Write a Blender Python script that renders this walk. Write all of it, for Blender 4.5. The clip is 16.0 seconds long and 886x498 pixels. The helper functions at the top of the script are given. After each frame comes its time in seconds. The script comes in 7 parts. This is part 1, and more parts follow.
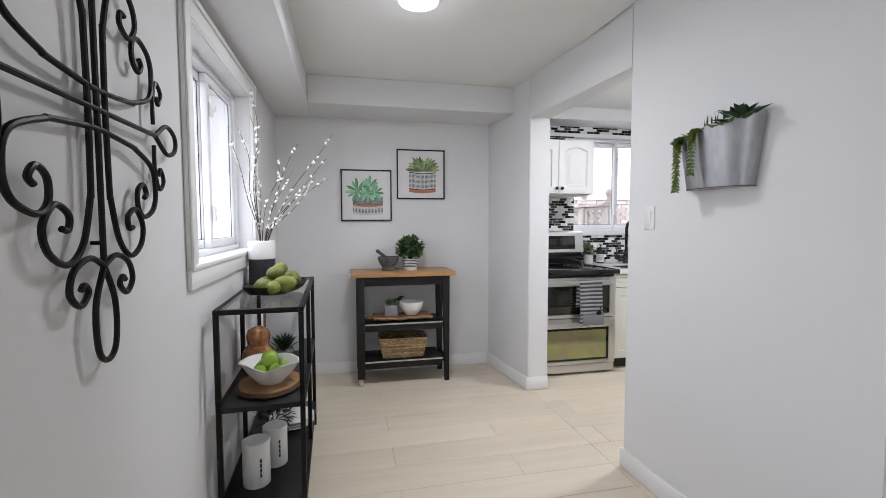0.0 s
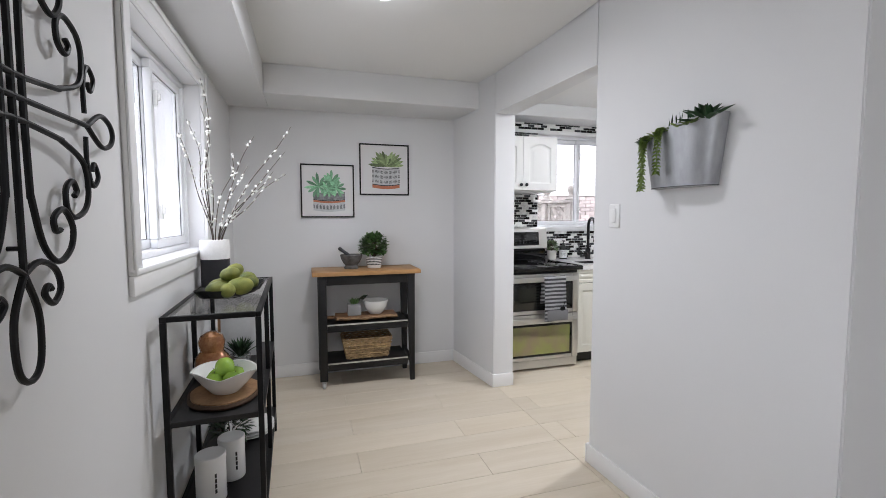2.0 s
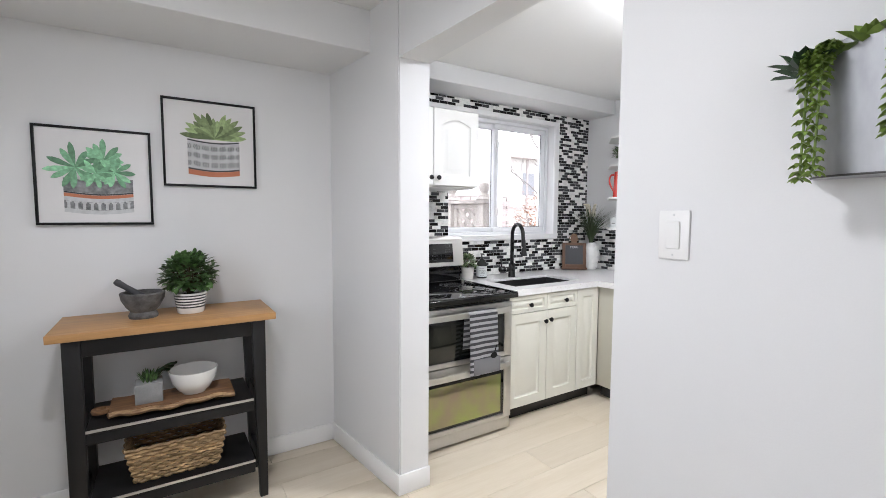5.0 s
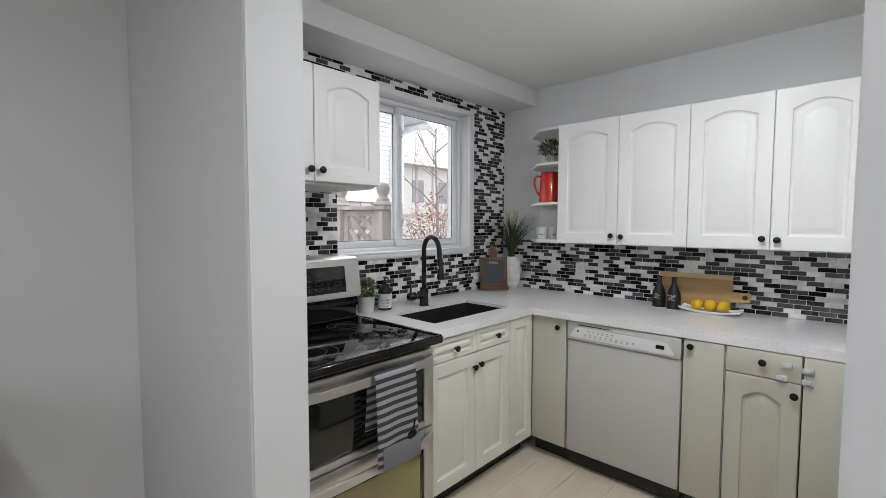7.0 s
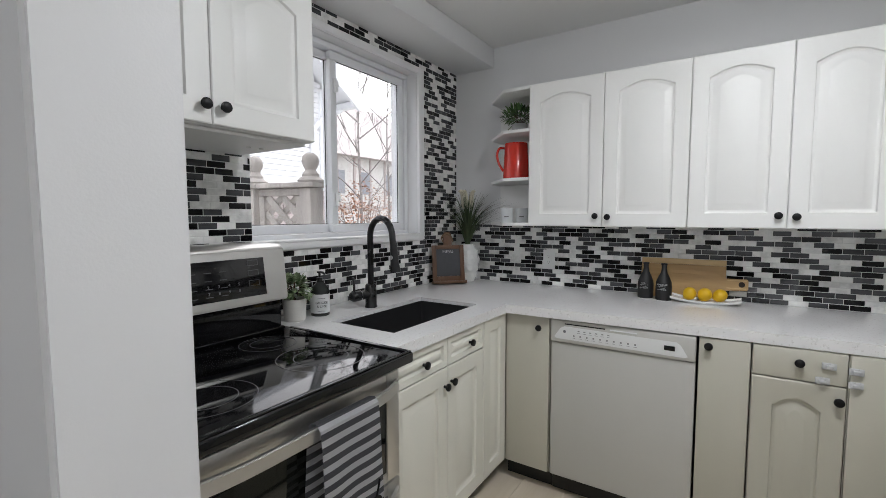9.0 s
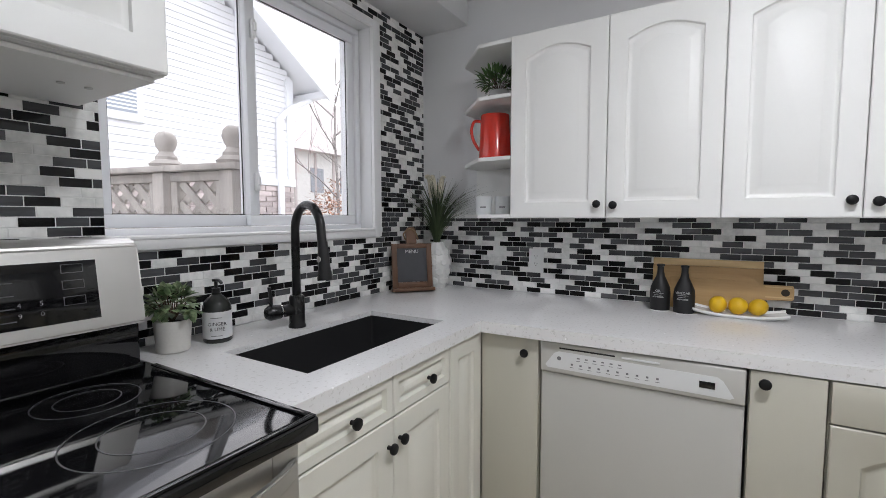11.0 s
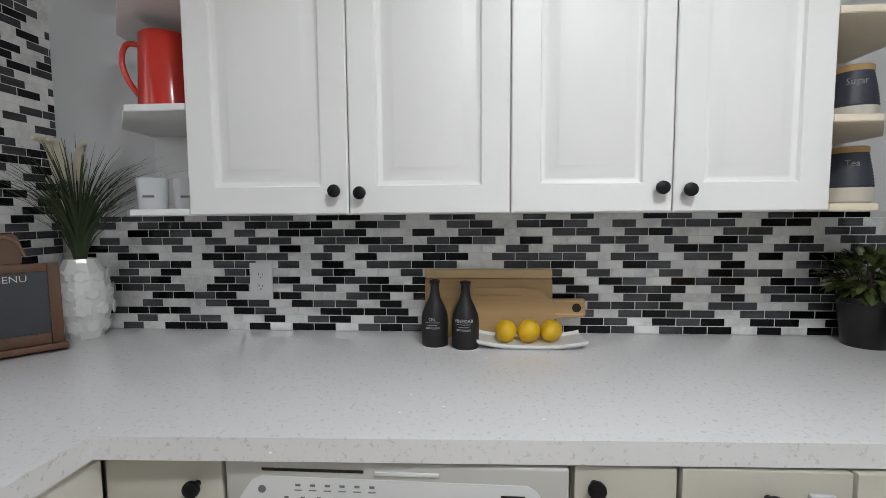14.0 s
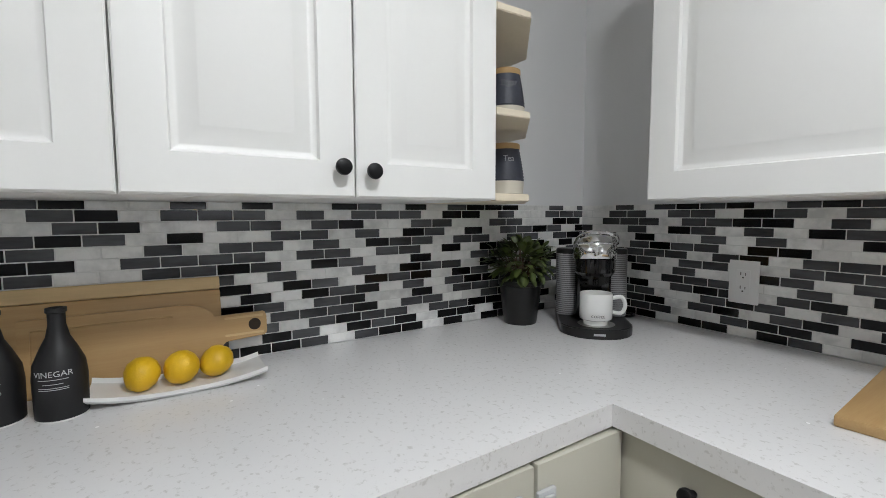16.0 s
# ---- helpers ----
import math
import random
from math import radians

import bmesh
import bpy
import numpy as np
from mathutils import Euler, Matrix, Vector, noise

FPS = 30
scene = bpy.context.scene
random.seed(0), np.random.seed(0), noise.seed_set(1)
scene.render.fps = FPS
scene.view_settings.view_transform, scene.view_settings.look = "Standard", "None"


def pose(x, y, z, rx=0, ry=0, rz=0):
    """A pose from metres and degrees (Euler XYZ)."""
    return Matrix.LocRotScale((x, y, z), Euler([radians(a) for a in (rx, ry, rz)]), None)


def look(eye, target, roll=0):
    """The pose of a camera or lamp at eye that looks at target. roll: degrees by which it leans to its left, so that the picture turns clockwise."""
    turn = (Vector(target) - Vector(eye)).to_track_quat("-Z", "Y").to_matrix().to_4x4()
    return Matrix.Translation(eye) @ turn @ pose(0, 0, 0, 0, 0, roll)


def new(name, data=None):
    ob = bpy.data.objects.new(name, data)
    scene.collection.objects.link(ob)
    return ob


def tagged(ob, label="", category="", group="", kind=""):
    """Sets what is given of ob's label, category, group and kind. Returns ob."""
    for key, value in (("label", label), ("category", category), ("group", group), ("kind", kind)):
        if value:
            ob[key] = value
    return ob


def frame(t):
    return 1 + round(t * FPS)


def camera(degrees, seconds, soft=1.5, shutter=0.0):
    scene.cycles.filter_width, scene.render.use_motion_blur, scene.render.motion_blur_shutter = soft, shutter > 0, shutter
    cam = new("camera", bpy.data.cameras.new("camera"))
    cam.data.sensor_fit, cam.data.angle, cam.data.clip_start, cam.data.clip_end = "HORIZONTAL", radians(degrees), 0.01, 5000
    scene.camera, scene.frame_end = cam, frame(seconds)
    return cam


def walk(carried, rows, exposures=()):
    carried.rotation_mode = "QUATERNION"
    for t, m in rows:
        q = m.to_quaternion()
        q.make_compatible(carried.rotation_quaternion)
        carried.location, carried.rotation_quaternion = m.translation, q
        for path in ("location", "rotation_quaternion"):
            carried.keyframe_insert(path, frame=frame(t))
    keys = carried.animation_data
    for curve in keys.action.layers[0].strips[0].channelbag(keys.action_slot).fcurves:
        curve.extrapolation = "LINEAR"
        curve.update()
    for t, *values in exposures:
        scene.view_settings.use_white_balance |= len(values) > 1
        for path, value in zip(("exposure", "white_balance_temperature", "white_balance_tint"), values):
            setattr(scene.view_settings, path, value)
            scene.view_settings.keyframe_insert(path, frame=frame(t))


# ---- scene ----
cam = camera(90.0, 16.0, 0.8)
PATH = [
    (0, (1.726, 1.952, 1.338), (2.152, 3.902, 1.217), -0.1),
    (0.5, (1.7, 1.928, 1.361), (2.204, 3.859, 1.23), -0.1),
    (1, (1.693, 1.931, 1.366), (2.235, 3.851, 1.232), -0.1),
    (1.5, (1.696, 1.946, 1.365), (2.264, 3.858, 1.228), -0.1),
    (2, (1.725, 2.018, 1.354), (2.312, 3.924, 1.209), -0.1),
    (2.5, (1.797, 2.193, 1.352), (2.402, 4.093, 1.198), -0.1),
    (3, (1.88, 2.379, 1.368), (2.512, 4.27, 1.209), -0.1),
    (3.5, (1.958, 2.595, 1.367), (2.634, 4.471, 1.213), 0.1),
    (4, (1.989, 2.843, 1.377), (2.783, 4.672, 1.227), 0.2),
    (4.5, (2.083, 3.066, 1.373), (3.01, 4.832, 1.222), 0.2),
    (5, (2.157, 3.278, 1.399), (3.225, 4.962, 1.251), 0.3),
    (5.2, (2.184, 3.346, 1.405), (3.304, 4.996, 1.259), 0.3),
    (7.3, (2.698, 4.131, 1.418), (4.185, 5.462, 1.291), 0.1),
    (7.5, (2.734, 4.189, 1.417), (4.240, 5.498, 1.279), 0.1),
    (8, (2.797, 4.343, 1.398), (4.361, 5.583, 1.263), 0.1),
    (8.5, (2.859, 4.447, 1.386), (4.494, 5.590, 1.240), 0.0),
    (8.7, (2.894, 4.487, 1.370), (4.549, 5.603, 1.225), 0.0),
    (10.8, (3.418, 4.727, 1.292), (5.122, 5.763, 1.142), -0.2),
    (11, (3.472, 4.744, 1.296), (5.182, 5.772, 1.154), -0.1),
    (11.5, (3.592, 4.766, 1.309), (5.323, 5.759, 1.169), -0.2),
    (12, (3.75, 4.788, 1.305), (5.525, 5.699, 1.163), -0.3),
    (12.5, (3.904, 4.801, 1.309), (5.736, 5.59, 1.165), -0.3),
    (13, (4.034, 4.796, 1.303), (5.918, 5.451, 1.156), -0.4),
    (13.5, (4.159, 4.8, 1.301), (6.104, 5.241, 1.149), -0.5),
    (14, (4.231, 4.802, 1.29), (6.221, 4.933, 1.136), -0.4),
    (14.5, (4.286, 4.772, 1.274), (6.271, 4.585, 1.106), -0.4),
    (15, (4.356, 4.725, 1.259), (6.284, 4.222, 1.08), -0.3),
    (15.5, (4.425, 4.673, 1.265), (6.242, 3.855, 1.09), -0.3),
    (16, (4.474, 4.66, 1.261), (6.16, 3.594, 1.105), -0.2),
]
EXPOSURES = [(0, 0.25, 6150, 13), (2, 0.22, 6150, 13), (3.5, 0.42, 6150, 13), (5.2, 0.55, 6200, 12), (7.3, -0.36, 6250, 10), (8.7, -0.38, 6250, 10), (10.8, -0.22, 6200, 12), (12, -0.58, 6200, 11), (14, -0.33, 6250, 10), (16, -0.24, 6250, 9)]
walk(cam, [(t, look(eye, target, roll)) for t, eye, target, roll in PATH], EXPOSURES)

# ---- world and light ----
world = bpy.data.worlds.new("world")
scene.world = world
world.use_nodes = True
_nt = world.node_tree
_sky = _nt.nodes.new("ShaderNodeTexSky")
_sky.sky_type = "NISHITA"
_sky.sun_disc = False
_sky.sun_elevation = radians(38)
_sky.sun_rotation = radians(60)
_sky.dust_density = 4.0
_mixw = _nt.nodes.new("ShaderNodeMixRGB")
_mixw.inputs[0].default_value = 0.8
_mixw.inputs[2].default_value = (22, 21.8, 22.4, 1)
_nt.links.new(_sky.outputs[0], _mixw.inputs[1])
_nt.links.new(_mixw.outputs[0], _nt.nodes["Background"].inputs[0])
_nt.nodes["Background"].inputs[1].default_value = 0.18
sun = new("sun", bpy.data.lights.new("sun", "SUN"))
sun.data.energy, sun.data.angle, sun.data.color = 0.8, radians(14), (1.0, 0.97, 0.93)
sun.matrix_world = look((20, 12, 22), (3, 5, 0))


def area_lamp(name, at, towards, w, h, power, color=(1, 1, 1)):
    ob = new(name, bpy.data.lights.new(name, "AREA"))
    ob.data.shape, ob.data.size, ob.data.size_y, ob.data.energy, ob.data.color = "RECTANGLE", w, h, power, color
    ob.matrix_world = look(at, towards)
    return ob


area_lamp("dining_window_light", (1.06, 4.33, 1.62), (3.0, 4.1, 0.4), 0.95, 0.75, 3, (0.95, 0.965, 1.0))
# Second lamp is an added fill for the living side; its window is unseen.
area_lamp("living_fill_light", (0.9, 0.05, 1.5), (3.5, 0.05, 1.4), 1.9, 1.2, 27, (0.96, 0.98, 1.0))


def ceiling_bulb(at, power, color=(1.0, 0.99, 0.98)):
    ob = new("lamp_light", bpy.data.lights.new("lamp_light", "POINT"))
    ob.data.shadow_soft_size, ob.data.energy, ob.data.color = 0.09, power, color
    ob.location = at
    return ob


def ceiling_disc(at, power, color=(1.0, 0.99, 0.98)):
    ob = new("lamp_disc_light", bpy.data.lights.new("lamp_disc_light", "AREA"))
    ob.data.shape, ob.data.size, ob.data.energy, ob.data.color = "DISK", 0.18, power, color
    ob.location = at
    return ob


for _at, _disc, _bulb, _tone in (((2.09, 4.17), 11.5, 0.6, (1.0, 0.99, 0.98)), ((4.15, 4.42), 17, 11.0, (1.0, 1.0, 1.0))):
    ceiling_disc((*_at, 2.335), _disc, _tone)
    ceiling_bulb((*_at, 2.30), _bulb, _tone)

# ---- materials ----


def mat(name, color, rough=0.5, metal=0.0, vary=0.08, scale=6.0, fine=60.0, bump=0.0, stretch=(1, 1, 1), color2=None,
        coat=0.0, spec=0.5, rand=0.0, island=0.0, trans=0.0, ior=1.45, fac=0.5):
    """Principled surface with variation at two scales, bump, and an optional second colour."""
    m = bpy.data.materials.new(name)
    m.use_nodes = True
    nt = m.node_tree
    b = nt.nodes["Principled BSDF"]
    co = nt.nodes.new("ShaderNodeTexCoord")
    mp = nt.nodes.new("ShaderNodeMapping")
    mp.inputs["Scale"].default_value = stretch
    nt.links.new(co.outputs["Object"], mp.inputs[0])
    n1, n2 = nt.nodes.new("ShaderNodeTexNoise"), nt.nodes.new("ShaderNodeTexNoise")
    n1.inputs["Scale"].default_value, n2.inputs["Scale"].default_value = scale, fine
    n1.inputs["Detail"].default_value, n2.inputs["Detail"].default_value = 4, 3
    vec = mp.outputs[0]
    if rand:
        oi = nt.nodes.new("ShaderNodeObjectInfo")
        off = nt.nodes.new("ShaderNodeVectorMath")
        off.operation = "MULTIPLY_ADD"
        nt.links.new(oi.outputs["Random"], off.inputs[0])
        off.inputs[1].default_value = (37, 61, 17)
        nt.links.new(mp.outputs[0], off.inputs[2])
        vec = off.outputs[0]
    nt.links.new(vec, n1.inputs["Vector"])
    nt.links.new(vec, n2.inputs["Vector"])
    ramp = nt.nodes.new("ShaderNodeValToRGB")
    c = color
    c2 = color2 or tuple(max(0, v * (1 - 2 * vary)) for v in c)
    ramp.color_ramp.elements[0].position, ramp.color_ramp.elements[1].position = 0.3, 0.3 + fac
    ramp.color_ramp.elements[0].color, ramp.color_ramp.elements[1].color = (*c2, 1), (*c, 1)
    add = nt.nodes.new("ShaderNodeMath")
    add.operation = "MULTIPLY_ADD"
    nt.links.new(n2.outputs[0], add.inputs[0])
    add.inputs[1].default_value = 0.35
    nt.links.new(n1.outputs[0], add.inputs[2])
    sub = nt.nodes.new("ShaderNodeMath")
    sub.operation = "SUBTRACT"
    nt.links.new(add.outputs[0], sub.inputs[0])
    sub.inputs[1].default_value = 0.17
    nt.links.new(sub.outputs[0], ramp.inputs[0])
    out = ramp.outputs[0]
    if rand or island:
        hsv = nt.nodes.new("ShaderNodeHueSaturation")
        mr = nt.nodes.new("ShaderNodeMapRange")
        if island:
            src = nt.nodes.new("ShaderNodeNewGeometry").outputs["Random Per Island"]
            amt = island
        else:
            src, amt = oi.outputs["Random"], rand
        nt.links.new(src, mr.inputs[0])
        mr.inputs[3].default_value, mr.inputs[4].default_value = 1 - amt, 1 + amt
        nt.links.new(mr.outputs[0], hsv.inputs["Value"])
        nt.links.new(out, hsv.inputs["Color"])
        out = hsv.outputs[0]
    nt.links.new(out, b.inputs["Base Color"])
    rr = nt.nodes.new("ShaderNodeMapRange")
    nt.links.new(n1.outputs[0], rr.inputs[0])
    rr.inputs[3].default_value, rr.inputs[4].default_value = max(0, rough - 0.06), min(1, rough + 0.06)
    nt.links.new(rr.outputs[0], b.inputs["Roughness"])
    b.inputs["Metallic"].default_value = metal
    b.inputs["Specular IOR Level"].default_value = spec
    b.inputs["Coat Weight"].default_value = coat
    b.inputs["Transmission Weight"].default_value = trans
    b.inputs["IOR"].default_value = ior
    if bump:
        bp = nt.nodes.new("ShaderNodeBump")
        bp.inputs["Strength"].default_value = bump
        bp.inputs["Distance"].default_value = 0.004
        nt.links.new(n2.outputs[0], bp.inputs["Height"])
        nt.links.new(bp.outputs[0], b.inputs["Normal"])
    return m


def glow(name, color, strength):
    m = bpy.data.materials.new(name)
    m.use_nodes = True
    b = m.node_tree.nodes["Principled BSDF"]
    b.inputs["Base Color"].default_value = (*color, 1)
    b.inputs["Emission Color"].default_value = (*color, 1)
    b.inputs["Emission Strength"].default_value = strength
    return m


def glass(name, color=(1, 1, 1), rough=0.0, thin=True):
    """Clear pane: mostly transparent with a Fresnel gloss."""
    m = bpy.data.materials.new(name)
    m.use_nodes = True
    nt = m.node_tree
    nt.nodes.remove(nt.nodes["Principled BSDF"])
    tr, gl, mx, lw, pw, ma = (nt.nodes.new("ShaderNode" + k) for k in ("BsdfTransparent", "BsdfGlossy", "MixShader", "LayerWeight", "Math", "Math"))
    tr.inputs[0].default_value = (*color, 1)
    gl.inputs["Roughness"].default_value = rough
    pw.operation, ma.operation = "POWER", "MULTIPLY_ADD"
    nt.links.new(lw.outputs["Facing"], pw.inputs[0])
    pw.inputs[1].default_value = 4.0
    nt.links.new(pw.outputs[0], ma.inputs[0])
    ma.inputs[1].default_value, ma.inputs[2].default_value = 0.8, 0.03
    nt.links.new(ma.outputs[0], mx.inputs[0])
    nt.links.new(tr.outputs[0], mx.inputs[1])
    nt.links.new(gl.outputs[0], mx.inputs[2])
    nt.links.new(mx.outputs[0], nt.nodes["Material Output"].inputs[0])
    return m


def banded(name, c1, c2, axis, freq, width=0.5, rough=0.6, soft=0.05):
    """Stripes across one object axis; freq bands a metre."""
    m = mat(name, c1, rough, vary=0.05, fine=300, bump=0.2)
    nt = m.node_tree
    b = nt.nodes["Principled BSDF"]
    base = b.inputs["Base Color"].links[0].from_socket
    co, sp, mu, fr, gt, mx = (nt.nodes.new("ShaderNode" + k) for k in ("TexCoord", "SeparateXYZ", "Math", "Math", "Math", "MixRGB"))
    nt.links.new(co.outputs["Object"], sp.inputs[0])
    mu.operation, fr.operation, gt.operation = "MULTIPLY", "FRACT", "GREATER_THAN"
    nt.links.new(sp.outputs[axis], mu.inputs[0])
    mu.inputs[1].default_value = freq
    nt.links.new(mu.outputs[0], fr.inputs[0])
    nt.links.new(fr.outputs[0], gt.inputs[0])
    gt.inputs[1].default_value = width
    nt.links.new(gt.outputs[0], mx.inputs[0])
    nt.links.new(base, mx.inputs[1])
    mx.inputs[2].default_value = (*c2, 1)
    nt.links.new(mx.outputs[0], b.inputs["Base Color"])
    return m


WALL = mat("wall_paint", (0.735, 0.738, 0.742), 0.55, vary=0.015, scale=1.5, fine=260, bump=0.06)
CEIL = mat("ceiling_paint", (0.8, 0.8, 0.79), 0.8, vary=0.01, scale=2, fine=200, bump=0.05)
TRIM = mat("white_trim", (0.82, 0.82, 0.82), 0.35, vary=0.01, scale=4, fine=90)
VINYL = mat("white_vinyl", (0.8, 0.81, 0.83), 0.35, vary=0.01)
FLOOR = mat("oak_laminate", (0.7, 0.63, 0.52), 0.42, vary=0.08, scale=3.0, fine=26, bump=0.05, stretch=(0.35, 4, 1), color2=(0.61, 0.53, 0.41), rand=0.05)
GROUT = mat("floor_joint", (0.3, 0.25, 0.19), 0.8)
CAB = mat("white_cabinet", (0.8, 0.8, 0.78), 0.4, vary=0.012, scale=5, fine=120, bump=0.01)
# Base fronts: lighter tone on the window side, darker on the other sides.
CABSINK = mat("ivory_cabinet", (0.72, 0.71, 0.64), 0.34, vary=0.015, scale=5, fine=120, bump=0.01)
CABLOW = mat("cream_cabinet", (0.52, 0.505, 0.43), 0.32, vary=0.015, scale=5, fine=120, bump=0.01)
RAW = mat("pale_birch_edge", (0.78, 0.7, 0.55), 0.5, vary=0.05, stretch=(1, 1, 10))
BLACK = mat("black_metal", (0.007, 0.007, 0.008), 0.42, vary=0.1, spec=0.3)
BLACKWOOD = mat("black_painted_wood", (0.007, 0.0065, 0.007), 0.5, vary=0.15, fine=80, bump=0.06, stretch=(1, 1, 0.2))
GLASS = glass("clear_glass")
STEEL = mat("brushed_steel", (0.62, 0.61, 0.59), 0.36, 0.9, vary=0.02, scale=3, fine=260, bump=0.015, stretch=(0.2, 1, 8))
CHROME = mat("chrome", (0.8, 0.8, 0.8), 0.06, 1.0, vary=0.01)
GLOSSBLACK = mat("black_glass", (0.006, 0.006, 0.007), 0.05, vary=0.2, spec=0.6)
PLASTICBLACK = mat("black_plastic", (0.012, 0.012, 0.012), 0.3, vary=0.1)
QUARTZ = mat("white_quartz", (0.76, 0.755, 0.755), 0.13, vary=0.03, scale=95, fine=330, color2=(0.61, 0.6, 0.59), fac=0.12)
# Sparse white dots in the base colour imitate glints off the polished quartz.
_nt = QUARTZ.node_tree
_vo, _lt, _mx = (_nt.nodes.new(k) for k in ("ShaderNodeTexVoronoi", "ShaderNodeMath", "ShaderNodeMixRGB"))
_tc = _nt.nodes.new("ShaderNodeTexCoord")
_nt.links.new(_tc.outputs["Object"], _vo.inputs["Vector"])
_vo.inputs["Scale"].default_value = 13
_lt.operation = "LESS_THAN"
_lt.inputs[1].default_value = 0.038
_nt.links.new(_vo.outputs["Distance"], _lt.inputs[0])
_nt.links.new(_lt.outputs[0], _mx.inputs[0])
_src = _nt.nodes["Principled BSDF"].inputs["Base Color"].links[0].from_socket
_nt.links.new(_src, _mx.inputs[1])
_mx.inputs[2].default_value = (1.0, 1.0, 1.0, 1)
_nt.links.new(_mx.outputs[0], _nt.nodes["Principled BSDF"].inputs["Base Color"])
SINKM = mat("black_composite", (0.012, 0.012, 0.013), 0.55, fine=500, bump=0.15)
OAKTOP = mat("oak_block", (0.5, 0.29, 0.12), 0.42, vary=0.1, scale=5, fine=50, stretch=(0.6, 9, 9), bump=0.04, color2=(0.36, 0.19, 0.075))
WHITEP = mat("white_plastic", (0.8, 0.8, 0.79), 0.35, vary=0.01)
CERAMIC = mat("white_ceramic", (0.8, 0.8, 0.78), 0.14, vary=0.015, coat=0.3)
GALV = mat("galvanised_steel", (0.5, 0.51, 0.53), 0.5, 0.8, vary=0.2, scale=9, fine=50, bump=0.06, stretch=(1, 1, 0.35))
LAMPGLOW = glow("lamp_diffuser", (1.0, 0.98, 0.95), 5.0)

# ---- mesh helpers ----


def thing(name, at, label, category, group="", kind=""):
    ob = new(name)
    ob.location = at
    ob.empty_display_size = 0.05
    return tagged(ob, label, category, group, kind)


def mesh_of(bm, name, material, smooth=False):
    me = bpy.data.meshes.new(name)
    bmesh.ops.recalc_face_normals(bm, faces=bm.faces)
    if smooth:
        for f in bm.faces:
            f.smooth = True
        for e in bm.edges:
            if len(e.link_faces) == 2 and e.calc_face_angle(0) > radians(38):
                e.smooth = False
    bm.to_mesh(me)
    bm.free()
    me.materials.append(material)
    return me


def part(name, bm, material, parent=None, label="", smooth=True):
    ob = new(name, mesh_of(bm, name, material, smooth))
    if parent:
        ob.parent = parent
    if label:
        ob["label"] = label
    return ob


def setting(name, bm, material, label, category, smooth=False, kind="structure"):
    return tagged(new(name, mesh_of(bm, name, material, smooth)), label, category, "", kind)


def box(x0, y0, z0, x1, y1, z1, bevel=0.0, seg=2, bm=None):
    b = bmesh.new()
    bmesh.ops.create_cube(b, size=1.0)
    for v in b.verts:
        v.co = Vector(((x0 + x1) / 2 + v.co.x * (x1 - x0), (y0 + y1) / 2 + v.co.y * (y1 - y0), (z0 + z1) / 2 + v.co.z * (z1 - z0)))
    if bevel:
        bmesh.ops.bevel(b, geom=list(b.edges), offset=bevel, segments=seg, affect="EDGES", profile=0.5)
    return join(bm, b) if bm else b


def join(bm, b):
    me = bpy.data.meshes.new("tmp")
    b.to_mesh(me)
    b.free()
    bm.from_mesh(me)
    bpy.data.meshes.remove(me)
    return bm


def prism(points, z0, z1, bevel=0.0, bm=None, seg=2):
    """Upright prism over a plan polygon."""
    b = bmesh.new()
    lo = [b.verts.new((x, y, z0)) for x, y in points]
    hi = [b.verts.new((x, y, z1)) for x, y in points]
    n = len(points)
    b.faces.new(lo[::-1]), b.faces.new(hi)
    for i in range(n):
        b.faces.new((lo[i], lo[(i + 1) % n], hi[(i + 1) % n], hi[i]))
    if bevel:
        bmesh.ops.bevel(b, geom=list(b.edges), offset=bevel, segments=seg, affect="EDGES")
    return join(bm, b) if bm else b


def turn(bm, m):
    bmesh.ops.transform(bm, matrix=m, verts=bm.verts)
    return bm


def lathe(profile, n=32, at=(0, 0, 0), squash=(1, 1), bm=None):
    """Surface of revolution round z from (radius, z) pairs."""
    b = bmesh.new()
    rings = []
    for r, z in profile:
        if r < 1e-5:
            rings.append([b.verts.new((at[0], at[1], at[2] + z))])
        else:
            rings.append([b.verts.new((at[0] + r * squash[0] * math.cos(2 * math.pi * i / n), at[1] + r * squash[1] * math.sin(2 * math.pi * i / n), at[2] + z)) for i in range(n)])
    for a, c in zip(rings, rings[1:]):
        if len(a) == 1 and len(c) == 1:
            continue
        for i in range(n):
            j = (i + 1) % n
            if len(a) == 1:
                b.faces.new((a[0], c[i], c[j]))
            elif len(c) == 1:
                b.faces.new((a[i], a[j], c[0]))
            else:
                b.faces.new((a[i], a[j], c[j], c[i]))
    return join(bm, b) if bm else b


